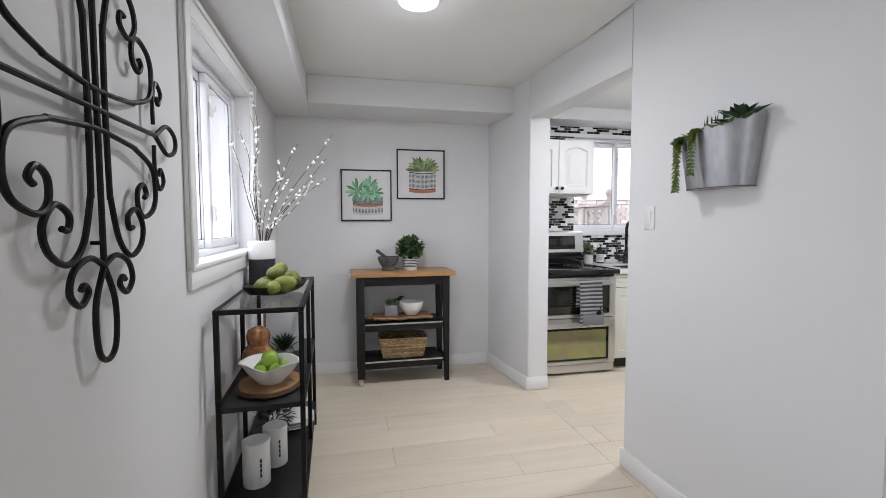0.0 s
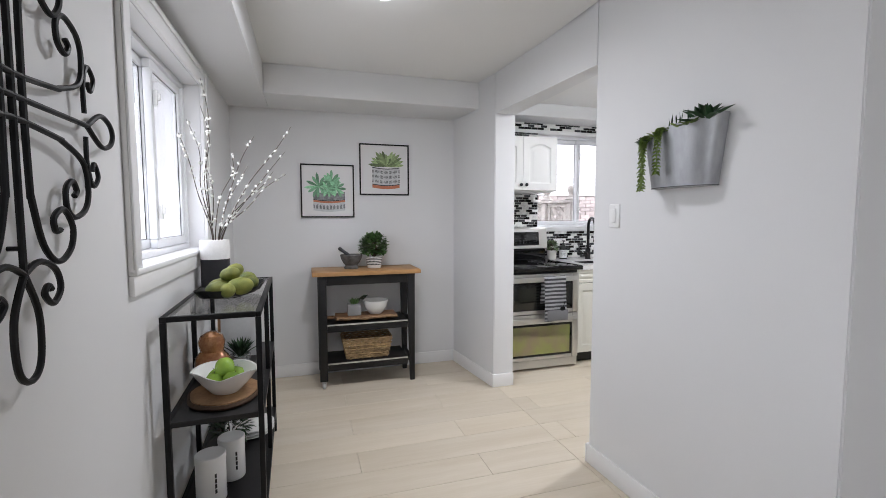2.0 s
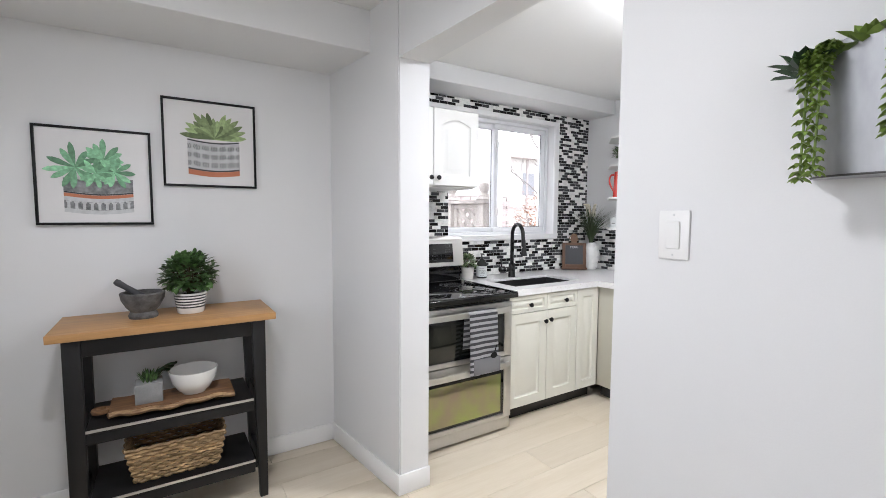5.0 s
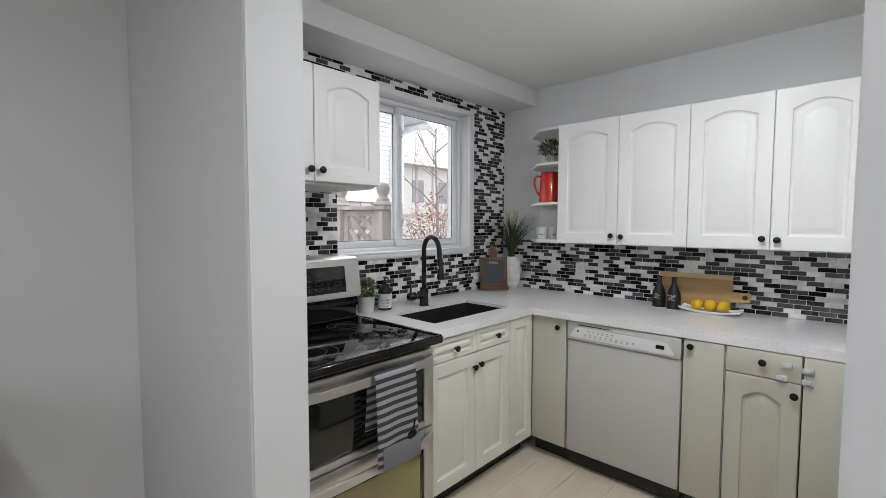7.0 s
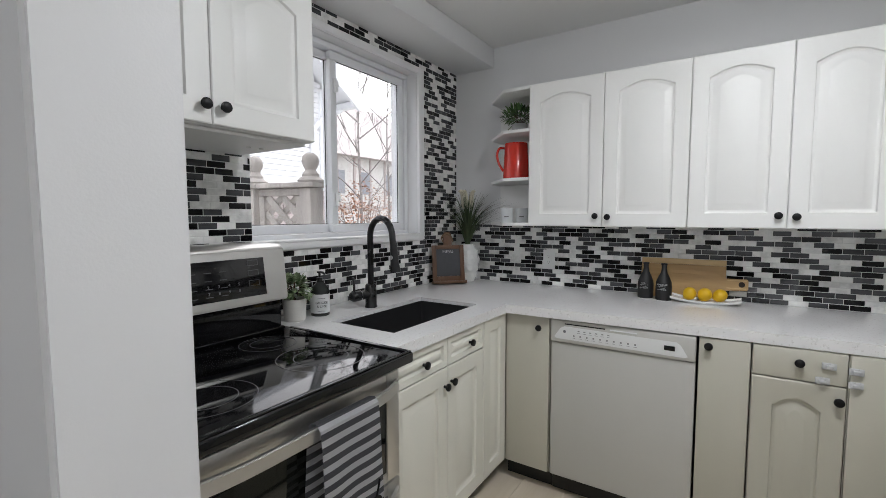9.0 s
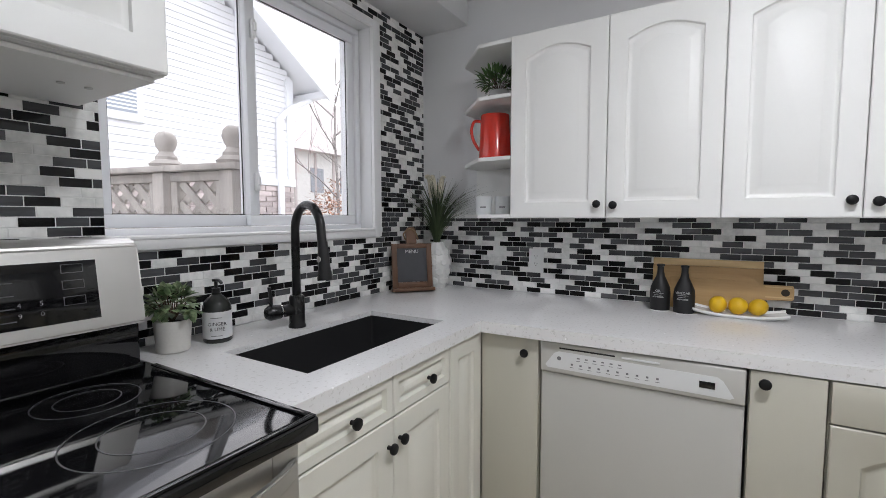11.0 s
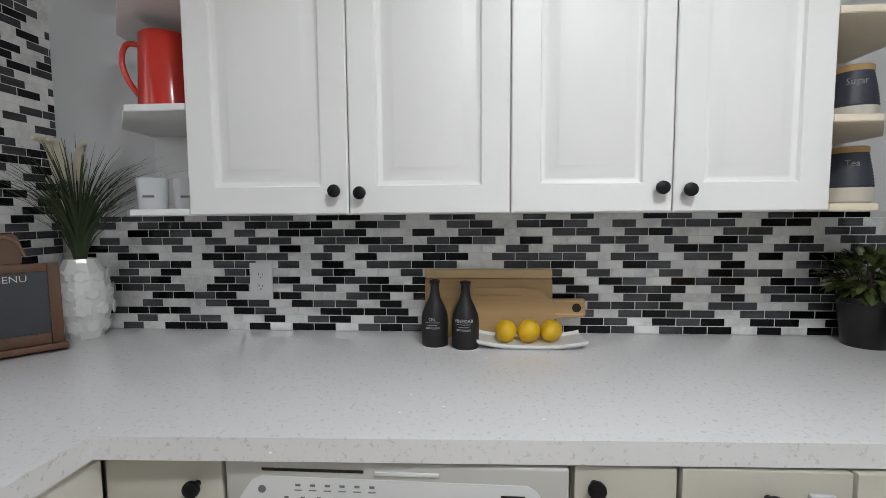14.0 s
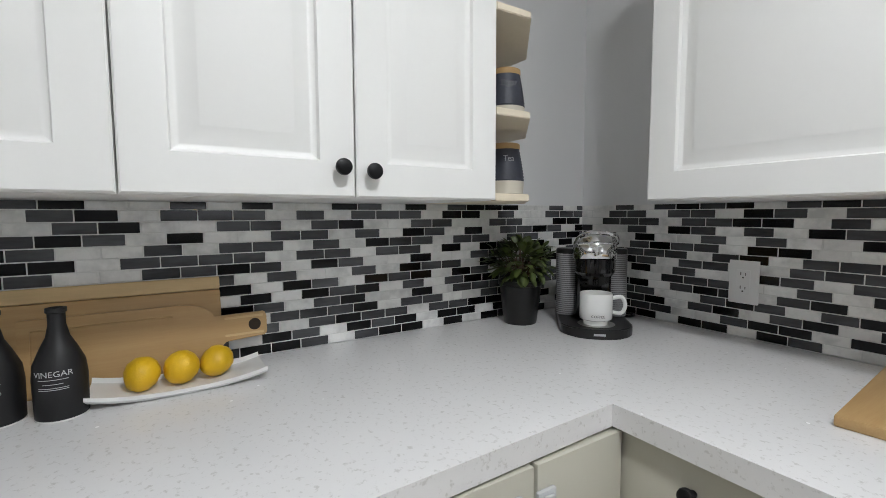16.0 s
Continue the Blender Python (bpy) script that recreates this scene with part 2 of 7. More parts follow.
def tube(points, r, n=8, bm=None, closed=False, taper=None):
    """Round bar swept along points."""
    b = bmesh.new()
    pts = [Vector(p) for p in points]
    rings = []
    up = Vector((0, 0, 1))
    last = None
    for i, p in enumerate(pts):
        a = pts[i - 1] if (i > 0 or closed) else pts[i]
        c = pts[(i + 1) % len(pts)] if (i < len(pts) - 1 or closed) else pts[i]
        d = (c - a).normalized()
        if last is None:
            s = d.cross(up)
            if s.length < 0.1:
                s = d.cross(Vector((1, 0, 0)))
        else:
            s = last - d * last.dot(d)
        s.normalize()
        last = s
        t = d.cross(s)
        rr = r if taper is None else r + (taper - r) * i / max(1, len(pts) - 1)
        rings.append([b.verts.new(p + rr * (math.cos(2 * math.pi * k / n) * s + math.sin(2 * math.pi * k / n) * t)) for k in range(n)])
    pairs = list(zip(rings, rings[1:])) + ([(rings[-1], rings[0])] if closed else [])
    for a, c in pairs:
        for k in range(n):
            b.faces.new((a[k], a[(k + 1) % n], c[(k + 1) % n], c[k]))
    if not closed:
        b.faces.new(rings[0][::-1]), b.faces.new(rings[-1])
    return join(bm, b) if bm else b


def smoothline(points, steps=6):
    """Catmull-Rom through the points."""
    p = [Vector(points[0])] + [Vector(q) for q in points] + [Vector(points[-1])]
    out = []
    for i in range(1, len(p) - 2):
        for k in range(steps):
            t = k / steps
            out.append(0.5 * (2 * p[i] + (p[i + 1] - p[i - 1]) * t + (2 * p[i - 1] - 5 * p[i] + 4 * p[i + 1] - p[i + 2]) * t * t + (3 * p[i] - p[i - 1] - 3 * p[i + 1] + p[i + 2]) * t ** 3))
    return out + [p[-2]]


def words(name, text, size, m, material, parent, label="", align="CENTER", deep=0.0004):
    """Raised lettering in the built-in font, made into a mesh; m places it in its parent's space."""
    cu = bpy.data.curves.new(name, "FONT")
    cu.body, cu.size, cu.align_x, cu.align_y, cu.extrude = text, size, align, "CENTER", deep
    cu.resolution_u = 2
    ob = bpy.data.objects.new("tmp", cu)
    scene.collection.objects.link(ob)
    bpy.context.view_layer.update()
    me = bpy.data.meshes.new_from_object(ob.evaluated_get(bpy.context.evaluated_depsgraph_get()))
    bpy.data.objects.remove(ob)
    me.transform(m)
    me.materials.clear()
    me.materials.append(material)
    made = new(name, me)
    made.parent = parent
    if label:
        made["label"] = label
    return made


# ---- large structure ----
LX, BY, KY, EX, SY, CZ = 1.16, 5.92, 6.18, 5.634, 3.29, 2.44
OPEN0, OPEN1, OPENZ, KX = 4.04, 5.19, 2.14, 3.29
LIVY, SOUTH, FAR = 2.88, -1.6, 6.4
sub = box(LX - 0.3, SOUTH - 0.3, -0.2, FAR + 0.2, KY + 0.25, -0.011)
floor = setting("floor", sub, GROUT, "pale oak laminate floor of long planks", "floor")

WY0, WY1, WZ0, WZ1 = 3.795, 4.885, 1.18, 2.1
bm = box(LX - 0.24, 1.0, 0, LX, WY0, CZ + 0.2)
# The gap at y -0.9 to 1.0 is an unseen opening added for that fill.
box(LX - 0.24, SOUTH - 0.2, 0, LX, -0.9, CZ + 0.2, bm=bm)
box(LX - 0.24, -0.9, 0, LX, 1.0, 0.9, bm=bm)
box(LX - 0.24, -0.9, 2.1, LX, 1.0, CZ + 0.2, bm=bm)
box(LX - 0.24, WY1, 0, LX, KY + 0.2, CZ + 0.2, bm=bm)
box(LX - 0.24, WY0, 0, LX, WY1, WZ0, bm=bm)
box(LX - 0.24, WY0, WZ1, LX, WY1, CZ + 0.2, bm=bm)
setting("wall_west", bm, WALL, "pale grey painted wall with a window", "wall")
setting("wall_north_dining", box(LX, BY, 0, 3.03, KY + 0.2, CZ + 0.2), WALL, "pale grey painted wall behind the cart", "wall")
bm = prism([(3.225, LIVY), (3.187, OPEN0), (KX, OPEN0), (KX, SY), (FAR, SY), (FAR, LIVY)], 0, CZ + 0.2, 0.006)
setting("wall_planter", bm, WALL, "pale grey painted partition with rounded corner bead", "wall", True)
setting("wall_pier", prism([(3.12, OPEN1), (3.03, BY), (3.03, KY + 0.2), (KX, KY + 0.2), (KX, OPEN1)], 0, CZ + 0.2, 0.006), WALL, "pale grey painted pier beside the opening", "wall", True)
setting("wall_header", prism([(3.187, OPEN0 + 0.001), (3.12, OPEN1 - 0.001), (KX - 0.001, OPEN1 - 0.001), (KX - 0.001, OPEN0 + 0.001)], OPENZ, CZ + 0.2), WALL, "pale grey painted header over the opening", "wall")
setting("wall_east", box(EX, SY, 0, EX + 0.2, KY + 0.2, CZ + 0.2), WALL, "pale grey painted kitchen wall", "wall")
KW0, KW1, KZ0, KZ1 = 4.04, 5.178, 1.235, 2.21
bm = box(KX, KY, 0, KW0, KY + 0.2, CZ + 0.2)
box(KW1, KY, 0, EX, KY + 0.2, CZ + 0.2, bm=bm)
box(KW0, KY, 0, KW1, KY + 0.2, KZ0, bm=bm)
box(KW0, KY, KZ1, KW1, KY + 0.2, CZ + 0.2, bm=bm)
setting("wall_north_kitchen", bm, WALL, "painted kitchen wall with a window", "wall")
setting("wall_south", box(LX, SOUTH - 0.2, 0, FAR, SOUTH, CZ + 0.2), WALL, "pale grey painted wall", "wall")
setting("wall_east_living", box(FAR, SOUTH, 0, FAR + 0.2, LIVY, CZ + 0.2), WALL, "pale grey painted wall", "wall")
bm = box(LX, SOUTH, CZ, FAR, LIVY, CZ + 0.2)
box(LX, LIVY, CZ, 3.16, BY, CZ + 0.2, bm=bm)
setting("ceiling", bm, CEIL, "white painted ceiling", "ceiling")
setting("ceiling_kitchen", box(KX, SY, CZ, EX, KY, CZ + 0.2), CEIL, "white painted kitchen ceiling", "ceiling")
bm = box(LX, 1.2, 2.23, 1.455, BY, CZ - 0.001, 0.004)
setting("soffit_west", bm, WALL, "painted boxed soffit along the wall", "soffit")
setting("soffit_north", box(1.456, 5.45, 2.23, 3.12, BY, CZ - 0.001, 0.004), WALL, "painted boxed soffit along the wall", "soffit")
setting("soffit_kitchen", box(KX, 5.885, 2.315, EX, KY, CZ - 0.001, 0.004), WALL, "painted boxed soffit above the window", "soffit")


def baseboard(points):
    """Baseboard following a wall line, with an eased top edge."""
    for (x0, y0), (x1, y1) in zip(points, points[1:]):
        d = Vector((x1 - x0, y1 - y0, 0))
        b = box(0, 0, 0.001, d.length, 0.013, 0.105, 0.004)
        turn(b, Matrix.Translation((x0, y0, 0)) @ Matrix.Rotation(math.atan2(d.y, d.x), 4, "Z"))
        setting("baseboard", b, TRIM, "white painted baseboard along the wall", "baseboard", True)


baseboard([(LX, BY), (LX, SOUTH)])
baseboard([(3.03, BY), (LX + 0.014, BY)])
baseboard([(3.12, OPEN1), (3.03, BY - 0.014)])
baseboard([(KX, OPEN1), (3.107, OPEN1)])
baseboard([(3.225, LIVY), (3.187, OPEN0)])
baseboard([(3.174, OPEN0), (KX, OPEN0)][::-1][::-1])
baseboard([(FAR, LIVY), (3.212, LIVY)])

# ---- windows ----


def casing(name, bm, parent):
    return part(name, bm, TRIM, parent)


def window_unit(w, h, split):
    """Two sliding sashes in a vinyl frame, in local x and z, glass near y = 0. Returns parts through the parent given."""
    e = thing("window", (0, 0, 0), "white vinyl sliding window with two sashes", "window", "", "structure")
    f = box(0, -0.03, 0, w, 0.06, 0.028, 0.004)
    box(0, -0.03, h - 0.028, w, 0.06, h, 0.004, bm=f)
    box(0, -0.03, 0.028, 0.028, 0.06, h - 0.028, 0.004, bm=f)
    box(w - 0.028, -0.03, 0.028, w, 0.06, h - 0.028, 0.004, bm=f)
    part("window_frame", f, VINYL, e)
    for a, c, y in ((0.03, split + 0.02, 0.035), (split - 0.025, w - 0.03, 0.0)):
        s = 0.042
        b = box(a, y - 0.018, 0.03, c, y + 0.014, 0.03 + s, 0.005)
        box(a, y - 0.018, h - 0.03 - s, c, y + 0.014, h - 0.03, 0.005, bm=b)
        box(a, y - 0.018, 0.03 + s, a + s, y + 0.014, h - 0.03 - s, 0.005, bm=b)
        box(c - s, y - 0.018, 0.03 + s, c, y + 0.014, h - 0.03 - s, 0.005, bm=b)
        sash = part("sash", b, VINYL, e)
        g = part("glass_pane", box(a + s - 0.006, y - 0.004, 0.03 + s - 0.006, c - s + 0.006, y + 0.002, h - 0.03 - s + 0.006), GLASS, sash)
        g.visible_shadow = False
        k = box(a + s - 0.004, y - 0.008, 0.03 + s - 0.004, c - s + 0.004, y - 0.005, 0.03 + s + 0.003)
        box(a + s - 0.004, y - 0.008, h - 0.033 - s, c - s + 0.004, y - 0.005, h - 0.026 - s, bm=k)
        box(a + s - 0.004, y - 0.008, 0.03 + s, a + s + 0.003, y - 0.005, h - 0.03 - s, bm=k)
        box(c - s - 0.003, y - 0.008, 0.03 + s, c - s + 0.004, y - 0.005, h - 0.03 - s, bm=k)
        part("gasket", k, PLASTICBLACK, sash)
    for z in (0.2, h - 0.2):
        l = box(split - 0.008, -0.038, z - 0.035, split + 0.008, -0.019, z + 0.035, 0.004)
        box(split - 0.004, -0.05, z - 0.012, split + 0.004, -0.036, z + 0.02, 0.003, bm=l)
        part("latch", l, WHITEP, e)
    return e


w1 = window_unit(WY1 - WY0, WZ1 - WZ0, 0.59)
w1.name = "window_1"
w1.matrix_world = Matrix.Translation((LX - 0.11, WY0, WZ0)) @ Matrix.Rotation(radians(90), 4, "Z")
CW = 0.088
for nm, a in (("casing_left", (LX, WY0 - CW, WZ0 - 0.02, LX + 0.018, WY0 - 0.001, WZ1 + CW)), ("casing_right", (LX, WY1 + 0.001, WZ0 - 0.02, LX + 0.018, WY1 + CW, WZ1 + CW)),
              ("casing_top", (LX, WY0, WZ1 + 0.001, LX + 0.018, WY1, WZ1 + CW)), ("casing_bottom", (LX, WY0 - CW, WZ0 - 0.09, LX + 0.018, WY1 + CW, WZ0 - 0.022))):
    b = box(*a, 0.004)
    x0, y0, z0, x1, y1, z1 = a
    if nm in ("casing_left", "casing_right"):
        yo = y0 if nm == "casing_left" else y1 - 0.022
        box(LX + 0.0185, yo, z0, LX + 0.027, yo + 0.022, z1, 0.004, bm=b)
    elif nm == "casing_top":
        box(LX + 0.0185, y0, z1 - 0.022, LX + 0.027, y1, z1, 0.004, bm=b)
    setting("trim", b, TRIM, "white moulded window casing", "trim", True)
sill = box(LX - 0.08, WY0 + 0.001, WZ0 - 0.021, LX + 0.02, WY1 - 0.001, WZ0 - 0.001, 0.004)
box(LX + 0.001, WY0 - CW, WZ0 - 0.0215, LX + 0.026, WY1 + CW, WZ0 + 0.001, 0.006, bm=sill)
setting("window_sill", sill, TRIM, "white moulded window sill", "window sill", True)

w2 = window_unit(KW1 - KW0, KZ1 - KZ0, 0.545)
w2.name = "window_2"
w2.location = (KW0, KY + 0.1, KZ0)
setting("trim", box(KW1 + 0.001, KY - 0.02, KZ0 - 0.034, KW1 + 0.054, KY, KZ1 + 0.036, 0.004), TRIM, "white painted window casing", "trim", True)
setting("trim", box(KW0 - 0.3, KY - 0.02, KZ1 + 0.001, KW1, KY, KZ1 + 0.036, 0.004), TRIM, "white painted window casing", "trim", True)
b = box(KW0, KY - 0.022, KZ0 - 0.034, KW1, KY, KZ0 - 0.002, 0.004)
box(KW0 + 0.001, KY - 0.026, KZ0 - 0.0021, KW1 - 0.001, KY + 0.07, KZ0 + 0.008, 0.003, bm=b)
setting("window_sill", b, TRIM, "white painted window sill", "window sill", True)

# ---- kitchen cabinets ----


def arch_line(w, rise, n=14):
    return [(w * i / n, rise * math.sin(math.pi * i / n) ** 0.8) for i in range(n + 1)]


def door_panel(w, h, arched, t=0.019):
    """Routed panel door standing on z = 0 with its face towards -y: a slab with a moulded groove and a raised field."""
    b = bmesh.new()
    m = min(0.062, w * 0.24, h * 0.22)
    k = min(1.0, (min(w, h) / 2 - m) / 0.062)
    rise = 0.035 if arched else 0.0

    def loop(inset, y):
        x0, x1, z0, z1 = m + inset, w - m - inset, m + inset, h - m - inset - rise
        pts = [(x0, z0), (x1, z0)]
        n = 12 if arched else 1
        for i in range(n + 1):
            f = i / n
            pts.append((x1 + (x0 - x1) * f, z1 + (rise * math.sin(math.pi * f) if arched else 0)))
        return [b.verts.new((x, y, z)) for x, z in pts]

    outer = [b.verts.new(p) for p in ((0.003, -t, 0.003), (w - 0.003, -t, 0.003), (w - 0.003, -t, h - 0.003), (0.003, -t, h - 0.003))]
    rim = [b.verts.new(p) for p in ((0, -t + 0.003, 0), (w, -t + 0.003, 0), (w, -t + 0.003, h), (0, -t + 0.003, h))]
    back = [b.verts.new(p) for p in ((0, 0, 0), (w, 0, 0), (w, 0, h), (0, 0, h))]
    loops = [loop(i * k, -t + d) for i, d in ((0, 0), (0.003, 0.001), (0.006, 0.009), (0.014, 0.0135), (0.018, 0.0132), (0.044, 0.0015), (0.047, 0.0006))]
    for i in range(4):
        j = (i + 1) % 4
        b.faces.new((outer[i], outer[j], rim[j], rim[i]))
        b.faces.new((rim[i], rim[j], back[j], back[i]))
    b.faces.new(back[::-1])
    l0 = loops[0]
    n = len(l0)
    b.faces.new((outer[0], outer[1], l0[1], l0[0]))
    b.faces.new((outer[1], outer[2], l0[2], l0[1]))
    b.faces.new([outer[2], outer[3]] + l0[2:][::-1])
    b.faces.new((outer[3], outer[0], l0[0], l0[n - 1]))
    for a, c in zip(loops, loops[1:]):
        for i in range(n):
            j = (i + 1) % n
            b.faces.new((a[i], a[j], c[j], c[i]))
    b.faces.new(loops[-1])
    return b


KNOB_PROFILE = [(0, 0), (0.006, 0), (0.006, 0.010), (0.008, 0.013), (0.0145, 0.016), (0.0155, 0.020), (0.0145, 0.0245), (0.009, 0.027), (0, 0.0275)]


def knob(parent, x, y, z):
    b = turn(lathe(KNOB_PROFILE, 20), Matrix.Translation((x, y, z)) @ Matrix.Rotation(radians(90), 4, "X"))
    return part("knob", b, BLACK, parent, "round matt black knob")


def front(kind, cab, x0, x1, z0, z1, material, knob_at=None, arched=False):
    """A door or drawer front on a cabinet whose face is at local y = 0."""
    g = 0.0015
    b = door_panel(x1 - x0 - 2 * g, z1 - z0 - 2 * g, arched) if kind not in ("plain", "flat_drawer") else box(0, -0.019, 0, x1 - x0 - 2 * g, 0, z1 - z0 - 2 * g, 0.003)
    turn(b, Matrix.Translation((x0 + g, -0.0005, z0 + g)))
    d = part("drawer_front" if kind in ("drawer", "flat_drawer") else "door", b, material, cab)
    if knob_at:
        knob(d, knob_at[0], -0.0195, knob_at[1])
    return d


def cabinet(name, w, h, depth, z0, label, material, group, toe=False, low=None):
    e = thing(name, (0, 0, z0), label, "cabinet", group)
    part("body", box(0, 0, 0.1 if toe else 0, w, depth, low or h, 0.001), material, e)
    if toe:
        part("toe_kick", box(0.0, 0.06, 0, w, 0.08, 0.099), PLASTICBLACK, e, "dark recessed toe kick")
    return e


# upper cabinets on the east wall; local -y faces west
UZ0, UZ1 = 1.292, 2.055
TURN_E = Matrix.Rotation(radians(-90), 4, "Z")
for ya, ym, yb in ((5.487, 5.092, 4.713), (4.713, 4.350, 4.013)):
    w = ya - yb
    c = cabinet("wall_cabinet", w, UZ1 - UZ0, 0.346, UZ0, "white wall cabinet with two arched raised-panel doors", CAB, "upper cabinets")
    c.matrix_world = Matrix.Translation((5.287, ya, UZ0)) @ TURN_E
    s = ya - ym
    front("door", c, 0, s, 0, UZ1 - UZ0, CAB, (s - 0.03, 0.055), True)
    front("door", c, s, w, 0, UZ1 - UZ0, CAB, (s + 0.03, 0.05), True)
# upper cabinet over the range and over the south counter
c = cabinet("wall_cabinet", 0.70, 0.495, 0.42, 1.597, "white wall cabinet with two arched doors above the range", CAB, "upper cabinets")
c.location = (3.30, 5.757, 1.597)
front("door", c, 0, 0.343, 0, 0.495, CAB, (0.343 - 0.025, 0.05), True)
front("door", c, 0.343, 0.70, 0, 0.495, CAB, (0.343 + 0.03, 0.05), True)
part("underside_trim", box(0.01, 0.02, -0.012, 0.69, 0.40, -0.001, 0.003), CAB, c)
for i in range(2):
    part("screw_cap", lathe([(0, -0.016), (0.008, -0.015), (0.008, -0.012)], 12, (0.58 + 0.05 * i, 0.18, 0)), STEEL, c)
TURN_S = Matrix.Rotation(radians(180), 4, "Z")
for xr in (5.128,):
    c = cabinet("wall_cabinet", 1.1, UZ1 - UZ0, 0.345, UZ0, "white wall cabinet with two arched raised-panel doors", CAB, "upper cabinets")
    c.matrix_world = Matrix.Translation((xr, 3.64, UZ0)) @ TURN_S
    front("door", c, 0, 0.6, 0, UZ1 - UZ0, CAB, (0.57, 0.055), True)
    front("door", c, 0.6, 1.1, 0, UZ1 - UZ0, CAB, (0.63, 0.055), True)


def corner_shelf(y, way, label):
    """Open end shelf with chamfered boards beside the wall cabinets."""
    e = thing("corner_shelf", (EX, y, UZ0), label, "shelf", "corner shelves")
    d, t = (0.335 if way > 0 else 0.285), 0.017
    p = [(-0.002, 0.001), (-0.36, 0.001), (-0.36, d - 0.18), (-0.15, d), (-0.002, d)]
    p = [(a, b * way) for a, b in p]
    for z in ((0.0, 0.253, 0.519, UZ1 - UZ0 - t) if way > 0 else (0.0, 0.195, 0.425, UZ1 - UZ0 - t)):
        q = p if way > 0 else p[::-1]
        part("shelf_board", prism(q, z, z + t, 0.002), RAW if way < 0 else CAB, e)
    part("back_panel", box(-0.016, min(0.002 * way, d * way), t, -0.002, max(0.002 * way, d * way), UZ1 - UZ0 - t), CAB, e)
    return e


corner_shelf(5.488, 1, "white open end shelf beside the wall cabinets")
corner_shelf(4.012, -1, "open end shelf with pale raw board edges")

# base cabinets, window side (face y = 5.49) and east side (face x = 4.98)
FY, FX = 5.488, 4.978
CH = 0.872
c = cabinet("base_cabinet", 0.665, CH, 0.66, 0, "ivory base cabinet under the sink with two doors and two drawers", CABSINK, "base cabinets", True, 0.66)
c.location = (4.056, FY, 0)
s = 0.357
front("door", c, 0, s, 0.105, 0.748, CABSINK, (s - 0.025, 0.675))
front("door", c, s, 0.665, 0.105, 0.748, CABSINK, (s + 0.025, 0.682))
front("drawer", c, 0, s, 0.75, CH - 0.003, CABSINK, (s / 2 + 0.012, 0.803))
front("drawer", c, s, 0.665, 0.75, CH - 0.003, CABSINK, ((s + 0.665) / 2 + 0.02, 0.806))
c = cabinet("base_cabinet", 0.235, CH, 0.66, 0, "narrow ivory corner base cabinet with one panel", CABSINK, "base cabinets", True, 0.66)
c.location = (4.723, FY, 0)
front("door", c, 0, 0.2345, 0.105, CH - 0.003, CABSINK)


def east_base(ya, yb, label):
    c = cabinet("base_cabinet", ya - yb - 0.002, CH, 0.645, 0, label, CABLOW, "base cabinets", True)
    c.matrix_world = Matrix.Translation((FX, ya, 0)) @ TURN_E
    return c


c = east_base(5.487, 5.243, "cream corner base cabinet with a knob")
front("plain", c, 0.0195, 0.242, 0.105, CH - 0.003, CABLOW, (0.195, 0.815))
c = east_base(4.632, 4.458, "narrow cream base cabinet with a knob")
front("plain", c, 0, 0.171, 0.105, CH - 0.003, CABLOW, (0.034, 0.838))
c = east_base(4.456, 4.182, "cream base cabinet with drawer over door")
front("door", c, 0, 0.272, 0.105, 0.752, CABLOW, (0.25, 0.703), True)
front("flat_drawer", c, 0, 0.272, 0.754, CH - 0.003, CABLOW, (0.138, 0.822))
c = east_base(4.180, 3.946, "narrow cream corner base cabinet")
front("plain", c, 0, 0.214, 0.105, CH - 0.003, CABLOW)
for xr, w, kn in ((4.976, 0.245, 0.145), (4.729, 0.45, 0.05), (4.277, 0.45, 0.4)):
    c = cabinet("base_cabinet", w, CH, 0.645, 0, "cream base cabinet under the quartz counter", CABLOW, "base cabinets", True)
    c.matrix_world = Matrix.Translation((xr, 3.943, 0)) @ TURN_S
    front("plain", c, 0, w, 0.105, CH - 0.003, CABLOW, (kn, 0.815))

# countertop, one piece with the sink cut-out
CT0, CT1 = 0.873, 0.915
SX0, SX1, SY0, SY1 = 4.21, 4.858, 5.575, 5.92
bm = box(4.055, 5.455, CT0, SX0, KY - 0.012, CT1)
box(SX0, 5.455, CT0, SX1, SY0, CT1, bm=bm)
box(SX0, SY1, CT0, SX1, KY - 0.012, CT1, bm=bm)
box(SX1, 5.455, CT0, EX - 0.012, KY - 0.012, CT1, bm=bm)
prism([(4.972, 3.98), (EX - 0.012, 3.98), (EX - 0.012, 5.455), (4.924, 5.455)], CT0, CT1, bm=bm)
box(3.75, SY + 0.012, CT0, EX - 0.012, 3.98, CT1, bm=bm)
bmesh.ops.remove_doubles(bm, verts=bm.verts, dist=0.0005)
seen = {}
for f in list(bm.faces):
    key = tuple(sorted((round(v.co.x, 3), round(v.co.y, 3), round(v.co.z, 3)) for v in f.verts))
    if key in seen:
        bmesh.ops.delete(bm, geom=[f, seen[key]], context="FACES_ONLY")
    else:
        seen[key] = f
counter = tagged(part("countertop", bm, QUARTZ, None, "", False), "white speckled quartz countertop with an eased edge", "countertop")
